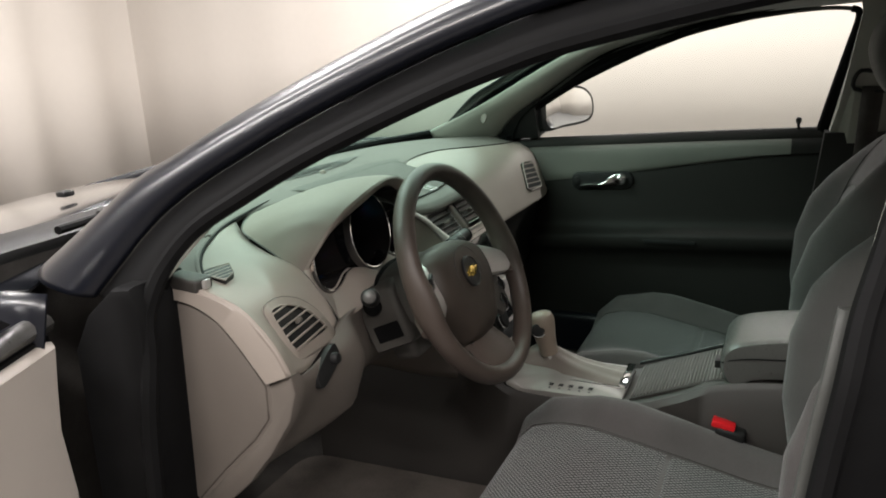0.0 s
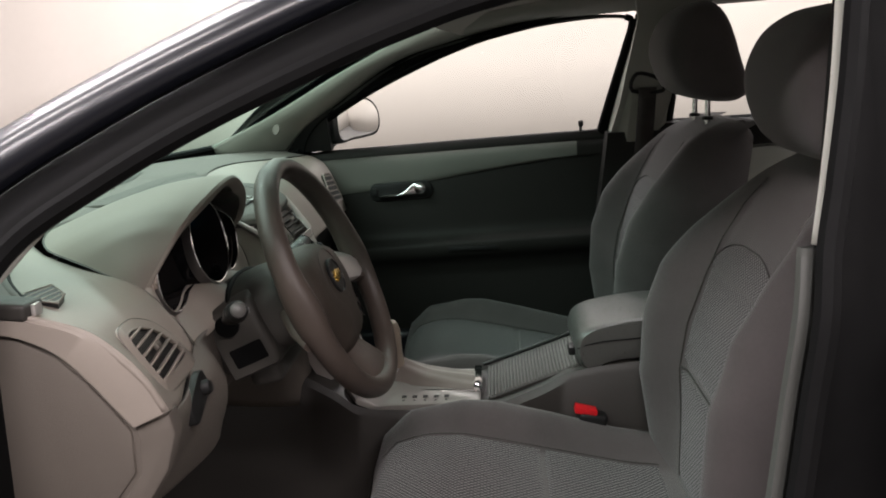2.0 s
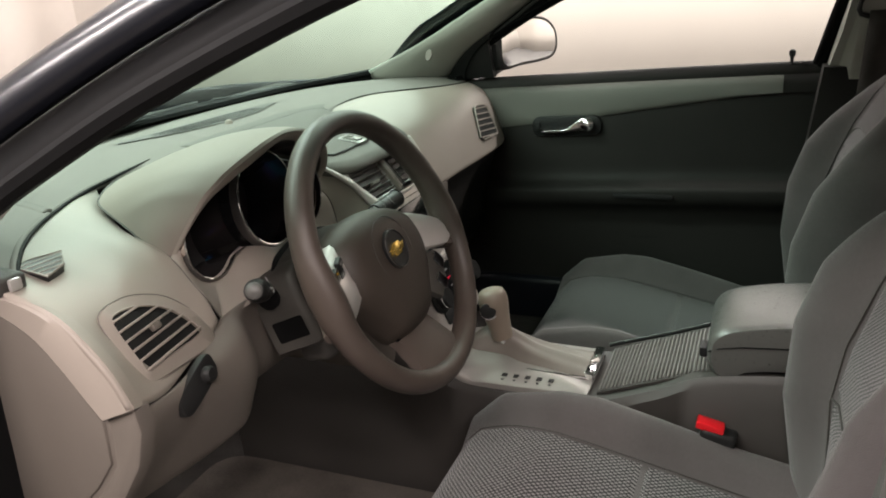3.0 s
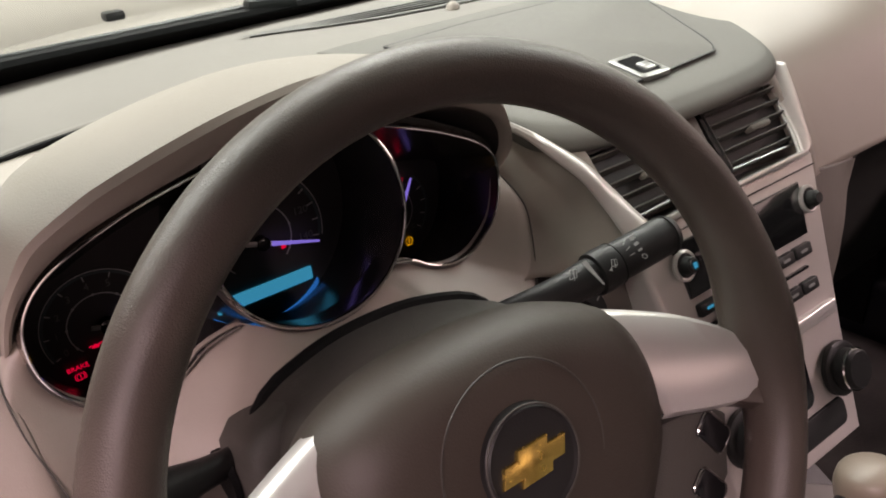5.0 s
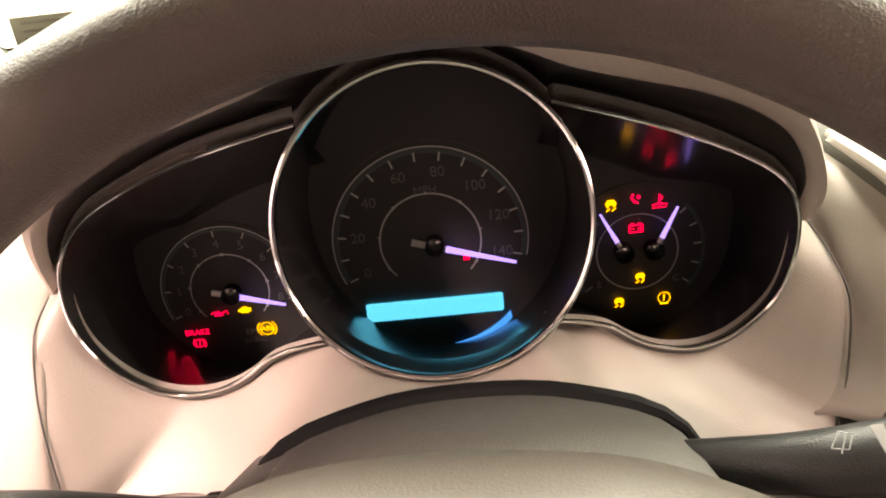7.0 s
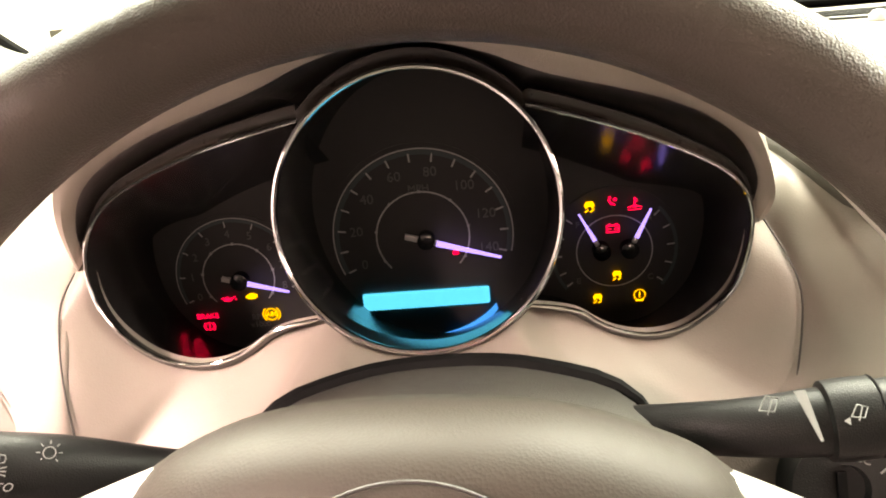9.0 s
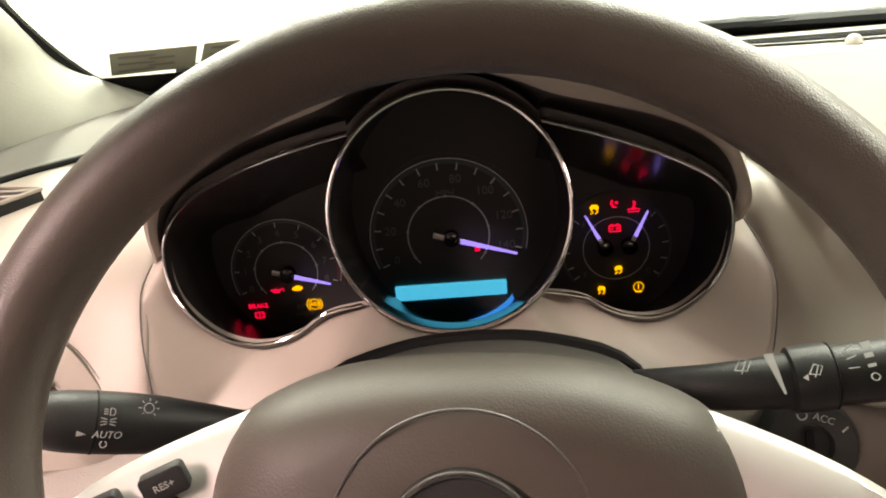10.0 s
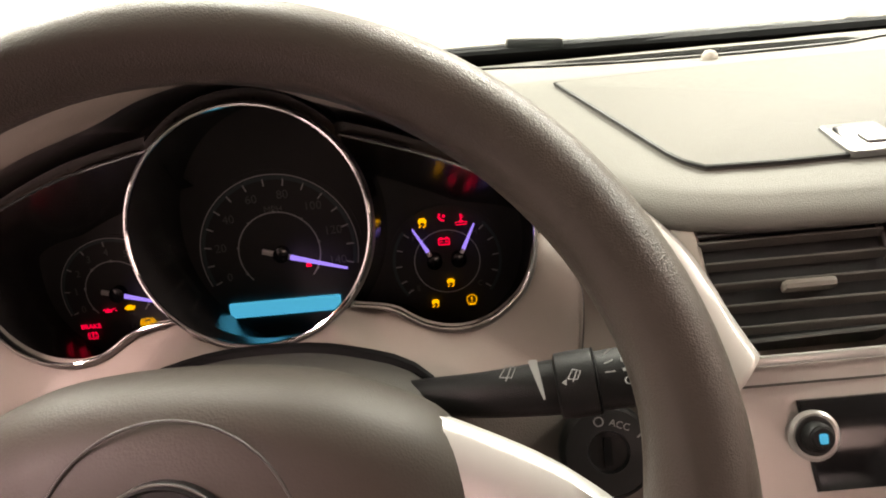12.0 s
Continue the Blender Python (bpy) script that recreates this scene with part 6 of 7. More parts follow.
part("lower_cover", box(0.13, 0.07, 0.05, WM @ pose(-0.01, -0.062, -0.13, 12), 0.015, 3), M_SHROUD, column)

wheel = thing("steering_wheel", "taupe leather steering wheel with silver spokes and round emblem", "steering wheel")
R, r = 0.1768, 0.0150
rows = []
for k in range(120):
    a = 2 * math.pi * k / 120
    swell = 1.0 + 0.06 * max(0.0, math.cos(2 * (a - radians(25)))) * (math.sin(a) > -0.2)
    rest = sum(math.exp(-((((a - c + math.pi) % (2 * math.pi)) - math.pi) / radians(w)) ** 2) for c, w in ((radians(-3), 13), (radians(180), 13)))
    swell *= 1 + 0.22 * rest
    rc = R - 0.0045 * rest
    rows.append([WM @ Vector(((rc + r * swell * math.cos(b)) * math.cos(a), (rc + r * swell * math.cos(b)) * math.sin(a), r * 1.18 * swell * math.sin(b))) for b in [2 * math.pi * j / 20 for j in range(20)]])
part("rim", sheet(rows, close_u=True, close_v=True), M_WHEEL, wheel, "leather-covered rim")
HUB = [(-0.040, 0.0600), (0.0, 0.0605), (0.040, 0.0560), (0.070, 0.0460), (0.090, 0.0340), (0.101, 0.014), (0.105, -0.010), (0.100, -0.035), (0.085, -0.060), (0.065, -0.085), (0.045, -0.110), (0.0, -0.116), (-0.045, -0.110), (-0.065, -0.085), (-0.085, -0.060), (-0.102, -0.035), (-0.108, -0.010), (-0.103, 0.020), (-0.090, 0.042), (-0.068, 0.054)]
hub_o = [(p.x, p.y) for p in loop_spline([(x, y, 0) for x, y in HUB], 4)]


def hub_ring(k, n):
    return [WM @ Vector((x * k, -0.012 + (y + 0.012) * k, n)) for x, y in hub_o]


hub = part("airbag_cover", loft_rings([hub_ring(0.97, -0.050), hub_ring(1.0, -0.044), hub_ring(1.0, -0.034), hub_ring(0.985, -0.026), hub_ring(0.93, -0.014), hub_ring(0.82, -0.002), hub_ring(0.66, 0.0035), hub_ring(0.45, 0.0050), hub_ring(0.2, 0.0055)]), M_HUB, wheel, "padded taupe airbag cover")
EM = WM @ pose(-0.005, -0.0005, 0.0)
part("cover_groove", tube([EM @ Vector((0.0455 * math.cos(math.pi * k / 32), 0.0455 * math.sin(math.pi * k / 32), 0.0051 - 0.0012 * abs(math.sin(math.pi * k / 32)))) for k in range(64)], 0.0006, 6, closed=True), M_CONSOLE, hub, "thin round groove")
emb = part("emblem", turned([(0.0265, 0.0), (0.0265, 0.006), (0.0245, 0.0078), (0.0235, 0.006), (0.0, 0.0056)], EM @ pose(0, 0, 0.003), 48), M_BLACK, wheel, "round black emblem with chrome edge")
part("emblem_ring", tube([EM @ Vector((0.0258 * math.cos(math.pi * k / 32), 0.0258 * math.sin(math.pi * k / 32), 0.0098)) for k in range(64)], 0.0005, 6, closed=True), M_SHROUD, emb)
part("emblem_badge", prism([(-0.020, -0.0045), (-0.009, -0.0045), (-0.0105, -0.0085), (0.0075, -0.0085), (0.009, -0.0045), (0.0165, -0.0045), (0.020, 0.0045), (0.009, 0.0045), (0.0105, 0.0085), (-0.0075, 0.0085), (-0.009, 0.0045), (-0.0165, 0.0045)], 0.003, EM @ pose(0, 0, 0.011), 0.0012), M_GOLD, emb, "plain gold badge shape")
for sx in (1, -1):
    up_e = [(0.0835, 0.0364), (0.105, 0.0270), (0.127, 0.0160), (0.1450, 0.0035), (0.1610, -0.0110)] if sx > 0 else [(0.0823, 0.0459), (0.105, 0.0385), (0.128, 0.0298), (0.1460, 0.0195), (0.1615, 0.0040)]
    dn_e = [(0.0960, -0.0335), (0.105, -0.0355), (0.120, -0.0395), (0.140, -0.0440), (0.1600, -0.0470)] if sx > 0 else [(0.0960, -0.0335), (0.105, -0.0355), (0.120, -0.0395), (0.140, -0.0440), (0.1600, -0.0470)]
    nn, nd = (-0.026, -0.022, -0.016, -0.008, -0.002), (-0.014, -0.011, -0.007, -0.003, 0.0)
    ua, da = spline([(x, y, n) for (x, y), n in zip(up_e, nn)], 4), spline([(x, y, n) for (x, y), n in zip(dn_e, nd)], 4)
    rows = []
    for t, dn_ in ((0, -0.012), (0, -0.002), (0.06, 0.003), (0.3, 0.007), (0.7, 0.007), (0.94, 0.003), (1, -0.002), (1, -0.012)):
        rows.append([WM @ Vector((sx * p.lerp(q, t).x, p.lerp(q, t).y, p.lerp(q, t).z + dn_)) for p, q in zip(ua, da)])
    spoke = part("spoke", sheet(rows), M_SILVER, wheel, "satin silver spoke")
    part("spoke_back", tube([WM @ Vector((sx * 0.09, -0.01, -0.045)), WM @ Vector((sx * 0.14, -0.03, -0.026)), WM @ Vector((sx * 0.17, -0.045, -0.006))], 0.02, 10, squash=0.6), M_WHEEL, spoke)
    bm_ = WM @ Matrix.Translation((sx * 0.120, -0.024, -0.0035)) @ Matrix.Rotation(sx * radians(-14), 4, "Y") @ Matrix.Rotation(radians(-14), 4, "X")
    if sx < 0:
        bm_ = WM @ Matrix.Translation((-0.120, 0.0165, -0.0055)) @ Matrix.Rotation(radians(15), 4, "Y") @ Matrix.Rotation(radians(12), 4, "X") @ Matrix.Rotation(radians(21), 4, "Z") @ pose(0, 0.002, -0.0018)
        for (cx, cy, w, h, words) in ((0.0115, 0.0010, 0.0165, 0.0108, "RES+"), (0.0050, -0.0108, 0.0165, 0.0104, "SET-"), (-0.0118, -0.0018, 0.0150, 0.0165, "")):
            b = part("cruise_button", prism(rounded(w, h, 0.002), 0.006, bm_ @ pose(cx, cy, 0.0028), 0.0010), M_BLACK, spoke, "black cruise control button")
            if words:
                lettering("button_word", words, 0.0036, bm_ @ pose(cx, cy, 0.0030), M_PRINT, b)
            else:
                part("lit_mark", box(0.004, 0.0014, 0.0004, bm_ @ pose(cx + 0.001, cy + 0.0035, 0.0031)), G_AMBER, b)
                part("dial_mark", tube([bm_ @ Vector((cx + 0.004 * math.cos(a / 6 * math.pi), cy - 0.003 + 0.004 * math.sin(a / 6 * math.pi), 0.0040)) for a in range(10)], 0.0004, 5), M_PRINT, b)
    else:
        pod = part("audio_panel", prism([(0.082, -0.036), (0.136, -0.044), (0.150, -0.056), (0.138, -0.090), (0.104, -0.110), (0.078, -0.090)], 0.012, WM @ pose(0, 0, -0.020), 0.004), M_SHROUD, spoke, "grey audio control panel set back below the spoke")
        for cx, cy in ((0.133, -0.060), (0.118, -0.088)):
            b = part("audio_button", prism(rounded(0.024, 0.016, 0.004), 0.004, WM @ pose(cx, cy, -0.0175, 0, 0, -55), 0.0012), M_GLOSSBLACK, pod, "black audio button")
            part("button_edge", tube([WM @ pose(cx, cy, -0.0180, 0, 0, -55) @ Vector((x, y, 0)) for x, y in rounded(0.025, 0.017, 0.0045, 3)], 0.0006, 5, closed=True), M_CHROME, b)
lo_s = [(-0.046, -0.100, -0.030), (-0.050, -0.125, -0.016), (-0.056, -0.150, -0.004), (-0.064, -0.168, 0.0)]
rows = []
for t, dn_ in ((0, -0.014), (0.02, 0.0), (0.15, 0.005), (0.5, 0.006), (0.85, 0.005), (0.98, 0.0), (1, -0.014)):
    rows.append([WM @ Vector((x + (-2 * x) * t, y, n + dn_)) for x, y, n in spline(lo_s, 4)])
part("lower_spoke", sheet(rows), M_WHEEL, wheel, "wide lower spoke")
part("cover_gap", tube([WM @ Vector((x, -0.113 + abs(x) * 0.12, -0.024)) for x in (-0.05, -0.025, 0, 0.025, 0.05)], 0.0015, 6), M_RUBBER, wheel)


def stalk(name, label, pts, radii):
    s = thing(name, label, "control stalk")
    p = spline(pts, 6)
    rr = [v.x for v in spline([(q, 0, 0) for q in radii], 6)]
    part("lever", tube(p, rr, 20), M_BLACK, s)
    return s


ls = stalk("indicator_stalk", "black indicator and light stalk with white symbols", [(-0.4216, 0.1445, 0.8560), (-0.444, 0.1325, 0.8662), (-0.463, 0.1224, 0.8749), (-0.485, 0.1106, 0.8850), (-0.513, 0.0957, 0.8978), (-0.525, 0.0893, 0.9033)], [0.0080, 0.0085, 0.0112, 0.0140, 0.0140, 0.0105])
SA, SN, SU = Vector((0.82, 0.435, -0.375)), Vector((0.566, -0.713, 0.410)), Vector((0.089, 0.548, 0.831))
part("end_cap", turned([(0.0105, 0), (0.0095, 0.004), (0.005, 0.007), (0, 0.0075)], plane_at((-0.524, 0.0898, 0.9028), SN, SU), 20), M_ARM, ls, "paler grey push button")
part("collar_ring", tube([Vector((-0.5035, 0.1008, 0.8934)) + SN * (0.0142 * math.cos(k / 12 * math.pi)) + SU * (0.0142 * math.sin(k / 12 * math.pi)) for k in range(24)], 0.0005, 6, closed=True), M_RUBBER, ls)
sm_ = plane_at((-0.4918, 0.0930, 0.8978), SA, SU)
lettering("stalk_word", "AUTO", 0.0044, sm_ @ pose(0.0, -0.006, 0.0014), M_PRINT, ls, slant=0.2)
lamp_ = [(0.0004, 0.0016), (0.0022, 0.0013), (0.0026, 0.0), (0.0022, -0.0013), (0.0004, -0.0016), (0.0004, 0.0016)]
part("stalk_symbol", merge(tube([sm_ @ Vector((x, 0.0042 + y, 0.0010)) for x, y in lamp_], 0.00026, 5), *[tube([sm_ @ Vector((-0.0022, 0.0042 + d, 0.0010)), sm_ @ Vector((-0.0005, 0.0042 + d, 0.0010))], 0.00026, 5) for d in (-0.001, 0, 0.001)]), M_PRINT, ls, "white headlamp symbol")
part("stalk_symbol", merge(*[tube([sm_ @ Vector((s * 0.0006, -0.0002 + d, 0.0012)), sm_ @ Vector((s * 0.0032, -0.0002 + 1.8 * d, 0.0012))], 0.00026, 5) for s in (-1, 1) for d in (-0.0009, 0, 0.0009)]), M_PRINT, ls, "white side lamp symbol")
part("stalk_symbol", tube([sm_ @ Vector((-0.001 + 0.0014 * math.cos(a), -0.0100 + 0.0014 * math.sin(a), 0.0010)) for a in [radians(110 + 32 * k) for k in range(11)]], 0.00026, 5), M_PRINT, ls, "white power symbol")
part("stalk_arrow", prism([(-0.0125, -0.0045), (-0.0125, -0.0070), (-0.0085, -0.0060)], 0.0006, sm_ @ pose(0, 0, 0.0016)), M_PRINT, ls)
sun_m = plane_at((-0.4778, 0.1046, 0.8966), SA, SU)
part("stalk_symbol", merge(tube([sun_m @ Vector((0.0022 * math.cos(k / 6 * math.pi), 0.0022 * math.sin(k / 6 * math.pi), 0.0)) for k in range(12)], 0.00026, 5, closed=True), *[tube([sun_m @ Vector((0.0032 * math.cos(a), 0.0032 * math.sin(a), 0)), sun_m @ Vector((0.0046 * math.cos(a), 0.0046 * math.sin(a), 0))], 0.00026, 5) for a in [k / 4 * math.pi for k in range(8)]]), M_PRINT, ls)

rs = stalk("wiper_stalk", "black wiper stalk with white symbols", [(-0.280, 0.120, 0.882), (-0.262, 0.118, 0.884), (-0.220, 0.108, 0.8875), (-0.190, 0.105, 0.890), (-0.160, 0.103, 0.893), (-0.126, 0.100, 0.897)], [0.008, 0.008, 0.0105, 0.0125, 0.0135, 0.0135])
ax = Vector((0.060, -0.005, 0.007)).normalized()
cm = Matrix.Translation((-0.183, 0.1045, 0.8908)) @ ax.to_track_quat("Z", "Y").to_matrix().to_4x4()
part("twist_collar", turned([(0.0128, -0.007), (0.0146, -0.006), (0.0150, 0.0), (0.0147, 0.010), (0.0130, 0.011)], cm, 28), M_BLACK, rs, "ribbed twist collar")
part("end_cap", turned([(0.0145, 0), (0.012, 0.005), (0.005, 0.008), (0, 0.0085)], Matrix.Translation((-0.126, 0.100, 0.897)) @ ax.to_track_quat("Z", "Y").to_matrix().to_4x4(), 24), M_BLACK, rs)
wm_ = plane_at((-0.190, 0.0945, 0.9010), ax, (0, 0.75, 0.65))
part("white_wedge", prism([(-0.0125, 0.0085), (-0.0085, 0.0085), (-0.0072, -0.010), (-0.0082, -0.010)], 0.0005, wm_ @ pose(0, 0, 0.0008)), M_PRINT, rs)
wip = lambda ox, oy, h, s: merge(tube([wm_ @ Vector((ox + x * s, oy + y * s, h)) for x, y in ((-0.004, 0.0), (-0.0005, 0.005), (0.0035, 0.0035), (0.001, -0.001), (-0.004, 0.0))], 0.00028, 5), tube([wm_ @ Vector((ox - 0.0015 * s, oy - 0.002 * s, h)), wm_ @ Vector((ox + 0.0015 * s, oy + 0.004 * s, h))], 0.00028, 5))
part("wiper_symbol", wip(-0.0215, 0.003, 0.0003, 1.0), M_PRINT, rs)
part("wiper_symbol", wip(0.0065, -0.003, 0.0018, 0.8), M_PRINT, rs)
part("arrow_mark", prism([(0.0005, -0.0042), (0.0028, -0.003), (0.0024, -0.0058)], 0.0004, wm_ @ pose(0, 0, 0.0020)), M_PRINT, rs)
part("collar_line", tube([cm @ Vector((0.0144 * math.cos(k / 16 * math.pi), 0.0144 * math.sin(k / 16 * math.pi), 0.0108)) for k in range(32)], 0.0005, 5, closed=True), M_RUBBER, rs)
for k, (w, h) in enumerate(((0.0042, 0.0028), (0.0036, 0.0020), (0.0034, 0.0014))):
    part("white_bar", box(w, h, 0.0004, wm_ @ pose(0.0285, 0.0070 - 0.0046 * k, 0.0012, 0, 0, 6)), M_PRINT, rs)
    part("white_bar", box(0.0042, 0.0005, 0.0004, wm_ @ pose(0.0215, 0.0068 - 0.0046 * k, 0.0012, 0, 0, 32 - 16 * k)), M_PRINT, rs)
part("white_ring", tube([wm_ @ Vector((0.0285 + 0.0016 * math.cos(k / 8 * math.pi), -0.0072 + 0.0016 * math.sin(k / 8 * math.pi), 0.0010)) for k in range(16)], 0.0003, 5, closed=True), M_PRINT, rs)

ign = thing("ignition_switch", "round black ignition switch marked with key positions", "ignition switch")
im = plane_at((-0.160, 0.146, 0.828), (1, -0.05, 0), (0, 0.40, 0.92))
part("bezel", turned([(0.0250, -0.012), (0.0245, 0.002), (0.022, 0.005), (0.011, 0.005), (0.010, 0.001), (0, 0.001)], im, 36), M_BLACK, ign)
lettering("position_word", "ACC", 0.0052, im @ pose(0.0065, 0.0135, 0.0053, 0, 0, -20), M_PRINT, ign)
lettering("position_word", "O", 0.0075, im @ pose(-0.004, 0.0155, 0.0053, 0, 0, 10), M_PRINT, ign)
part("position_mark", box(0.004, 0.0008, 0.0004, im @ pose(0.0165, 0.008, 0.0053, 0, 0, 40)), M_PRINT, ign)
part("key_slot", box(0.004, 0.014, 0.002, im @ pose(0, 0, 0.0015)), M_RUBBER, ign)

# ---- console ----
console = thing("centre_console", "grey centre console with silver shifter plate and ribbed cover", "console")
CX = -0.022
secs = []
for y, zt, hw in ((0.50, 0.60, 0.085), (0.30, 0.66, 0.085), (0.15, 0.640, 0.085), (0.08, 0.610, 0.092), (0.02, 0.575, 0.098), (-0.10, 0.568, 0.100), (-0.20, 0.572, 0.100), (-0.30, 0.607, 0.098), (-0.38, 0.640, 0.095), (-0.55, 0.655, 0.092), (-0.72, 0.64, 0.09)):
    secs.append([Vector((CX - hw, y, 0.33)), Vector((CX - hw - 0.004, y, 0.45)), Vector((CX - hw, y, zt - 0.012)), Vector((CX - hw + 0.010, y, zt)), Vector((CX, y, zt + 0.001)), Vector((CX + hw - 0.010, y, zt)), Vector((CX + hw, y, zt - 0.012)), Vector((CX + hw + 0.004, y, 0.45)), Vector((CX + hw, y, 0.33))])
part("console_body", sheet([list(c) for c in zip(*[spline(c, 4) for c in zip(*secs)])]), M_CONSOLE, console, "dark taupe console body")
pl = [(CX - 0.088, 0.035), (CX - 0.05, 0.06), (CX + 0.05, 0.06), (CX + 0.088, 0.035), (CX + 0.080, -0.195), (CX - 0.080, -0.195)]
plp = evenly([Vector((x, y, 0)) for x, y in pl], 60, True)
pz = lambda y: 0.578 + max(0, y) * 0.45
part("shifter_plate", loft_rings([[Vector((p.x, p.y, pz(p.y) - 0.01)) for p in plp], [Vector((p.x, p.y, pz(p.y))) for p in plp], [Vector((CX + (p.x - CX) * 0.96, -0.07 + (p.y + 0.07) * 0.96, pz(p.y) + 0.003)) for p in plp]]), M_PLATE, console, "satin beige-silver shifter plate")
for k in range(5):
    part("gear_mark", box(0.011, 0.009, 0.0006, pose(CX - 0.060, -0.052 - 0.020 * k, 0.5838)), M_BLACK, console)
    part("gear_dot", box(0.004, 0.004, 0.0006, pose(CX - 0.073, -0.052 - 0.020 * k, 0.5825)), M_BLACK, console)
for sx in (-1, 1):
    part("boot_trim", tube(spline([(CX + 0.010 + sx * 0.034, 0.050, 0.602), (CX + 0.010 + sx * 0.036, 0.0, 0.583), (CX + 0.010 + sx * 0.042, -0.09, 0.583), (CX + 0.010 + sx * 0.047, -0.185, 0.584)], 4), 0.0022, 8), M_CHROME, console, "chrome strip beside the lever boot")
part("plate_end", box(0.10, 0.016, 0.014, pose(CX + 0.012, -0.190, 0.588), 0.004), M_CHROME, console, "chrome end of the gear slot")
# long folded boot, rising forwards to the lever's neck
rows = []
for y, top_z, hw in spline([(0.052, 0.600, 0.026), (0.040, 0.604, 0.030), (0.018, 0.622, 0.030), (-0.010, 0.640, 0.022), (-0.035, 0.641, 0.019), (-0.060, 0.628, 0.024), (-0.095, 0.613, 0.031), (-0.140, 0.604, 0.037), (-0.184, 0.597, 0.041)], 4):
    row = []
    for k in range(33):
        a = math.pi * k / 32
        fold = 0.0016 * math.sin(9 * a + 16 * y) * math.sin(a) + 0.0011 * math.sin(5 * a - 30 * y)
        row.append(Vector((CX + 0.010 + (hw + fold) * math.cos(a), y, 0.578 + (top_z - 0.578 + fold) * math.sin(a) ** 0.75)))
    rows.append(row)
part("lever_boot", loft_rings(rows, True), M_BOOT, console, "creased leather lever boot")
lever = thing("gear_lever", "automatic gear lever with a smooth tan knob", "gear lever")
part("shaft", tube([(CX + 0.004, -0.04, 0.585), (CX - 0.002, -0.030, 0.635)], 0.008, 12), M_CHROME, lever, "chrome shaft")
kn = [(CX - 0.002, -0.032, 0.625), (CX - 0.004, -0.028, 0.645), (CX - 0.008, -0.024, 0.670), (CX - 0.010, -0.020, 0.695), (CX - 0.011, -0.017, 0.712), (CX - 0.011, -0.016, 0.717)]
part("knob", tube(spline(kn, 4), [v.x for v in spline([(q, 0, 0) for q in (0.018, 0.0195, 0.0225, 0.0255, 0.021, 0.007)], 4)], 20), M_KNOB, lever, "smooth tan knob")
part("button_ring", disc(0.0155, 0.006, plane_at((CX - 0.0335, -0.020, 0.684), (0.3, -0.95, 0), (0.1, 0, 1)), 0.002), M_CHROME, lever)
part("release_button", disc(0.0138, 0.008, plane_at((CX - 0.0368, -0.020, 0.686), (0.3, -0.95, 0), (0.1, 0, 1)), 0.003), M_BLACK, lever, "oval black release button")
# one cover in two tones: shade between the ribs is in the bed's colour
bed = part("ribbed_cover", box(0.158, 0.185, 0.004, pose(CX + 0.010, -0.295, 0.6085, -20.5)), M_CONSOLE, console, "ribbed sliding cup holder cover with its gaps shaded by colour")
rib = part("rib", box(0.150, 0.0042, 0.004, Matrix(), 0.0012, 1), M_RIB, bed)
for k in range(27):
    one = rib if k == 0 else new("rib", rib.data)
    one.parent = bed
    one.matrix_local = pose(CX + 0.010, -0.212 - 0.0062 * k, 0.581 + 0.00232 * k, -20)
part("cover_edge", tube([(CX + 0.096, -0.20, 0.582), (CX + 0.094, -0.30, 0.617), (CX + 0.092, -0.38, 0.648)], 0.004, 8), M_BLACK, console)
arm = thing("armrest", "padded grey armrest lid on the console", "armrest")
prof = [(-0.372, 0.682), (-0.377, 0.698), (-0.394, 0.712), (-0.43, 0.722), (-0.50, 0.732), (-0.66, 0.738), (-0.69, 0.728), (-0.69, 0.690), (-0.66, 0.672), (-0.45, 0.655), (-0.40, 0.638), (-0.382, 0.642), (-0.373, 0.660)]
pp = loop_spline([(0, y, z) for y, z in prof], 3)
cen = sum(pp, Vector()) / len(pp)
part("armrest_lid", loft_rings([[Vector((CX + 0.004 + x, cen.y + (p.y - cen.y) * k, cen.z + (p.z - cen.z) * k)) for p in pp] for x, k in ((-0.088, 0.86), (-0.087, 0.94), (-0.080, 0.985), (-0.07, 1.0), (0.07, 1.0), (0.080, 0.985), (0.087, 0.94), (0.088, 0.86))]), M_ARM, arm, "soft grey armrest pad")
part("armrest_seam", tube([(CX - 0.0800, -0.374, 0.678), (CX - 0.0838, -0.39, 0.686), (CX - 0.0845, -0.42, 0.692), (CX - 0.0845, -0.55, 0.702), (CX - 0.0845, -0.68, 0.706)], 0.0012, 6), M_RUBBER, arm, "stitched side seam")
part("armrest_latch", box(0.03, 0.012, 0.016, pose(CX - 0.045, -0.366, 0.665), 0.004), M_BLACK, arm)

# ---- seats ----
def lerp_table(tab, v):
    for (a, x), (b, y) in zip(tab, tab[1:]):
        if (a <= v <= b) or (b <= v <= a):
            return x + (y - x) * (v - a) / (b - a)
    return tab[0][1] if abs(v - tab[0][0]) < abs(v - tab[-1][0]) else tab[-1][1]


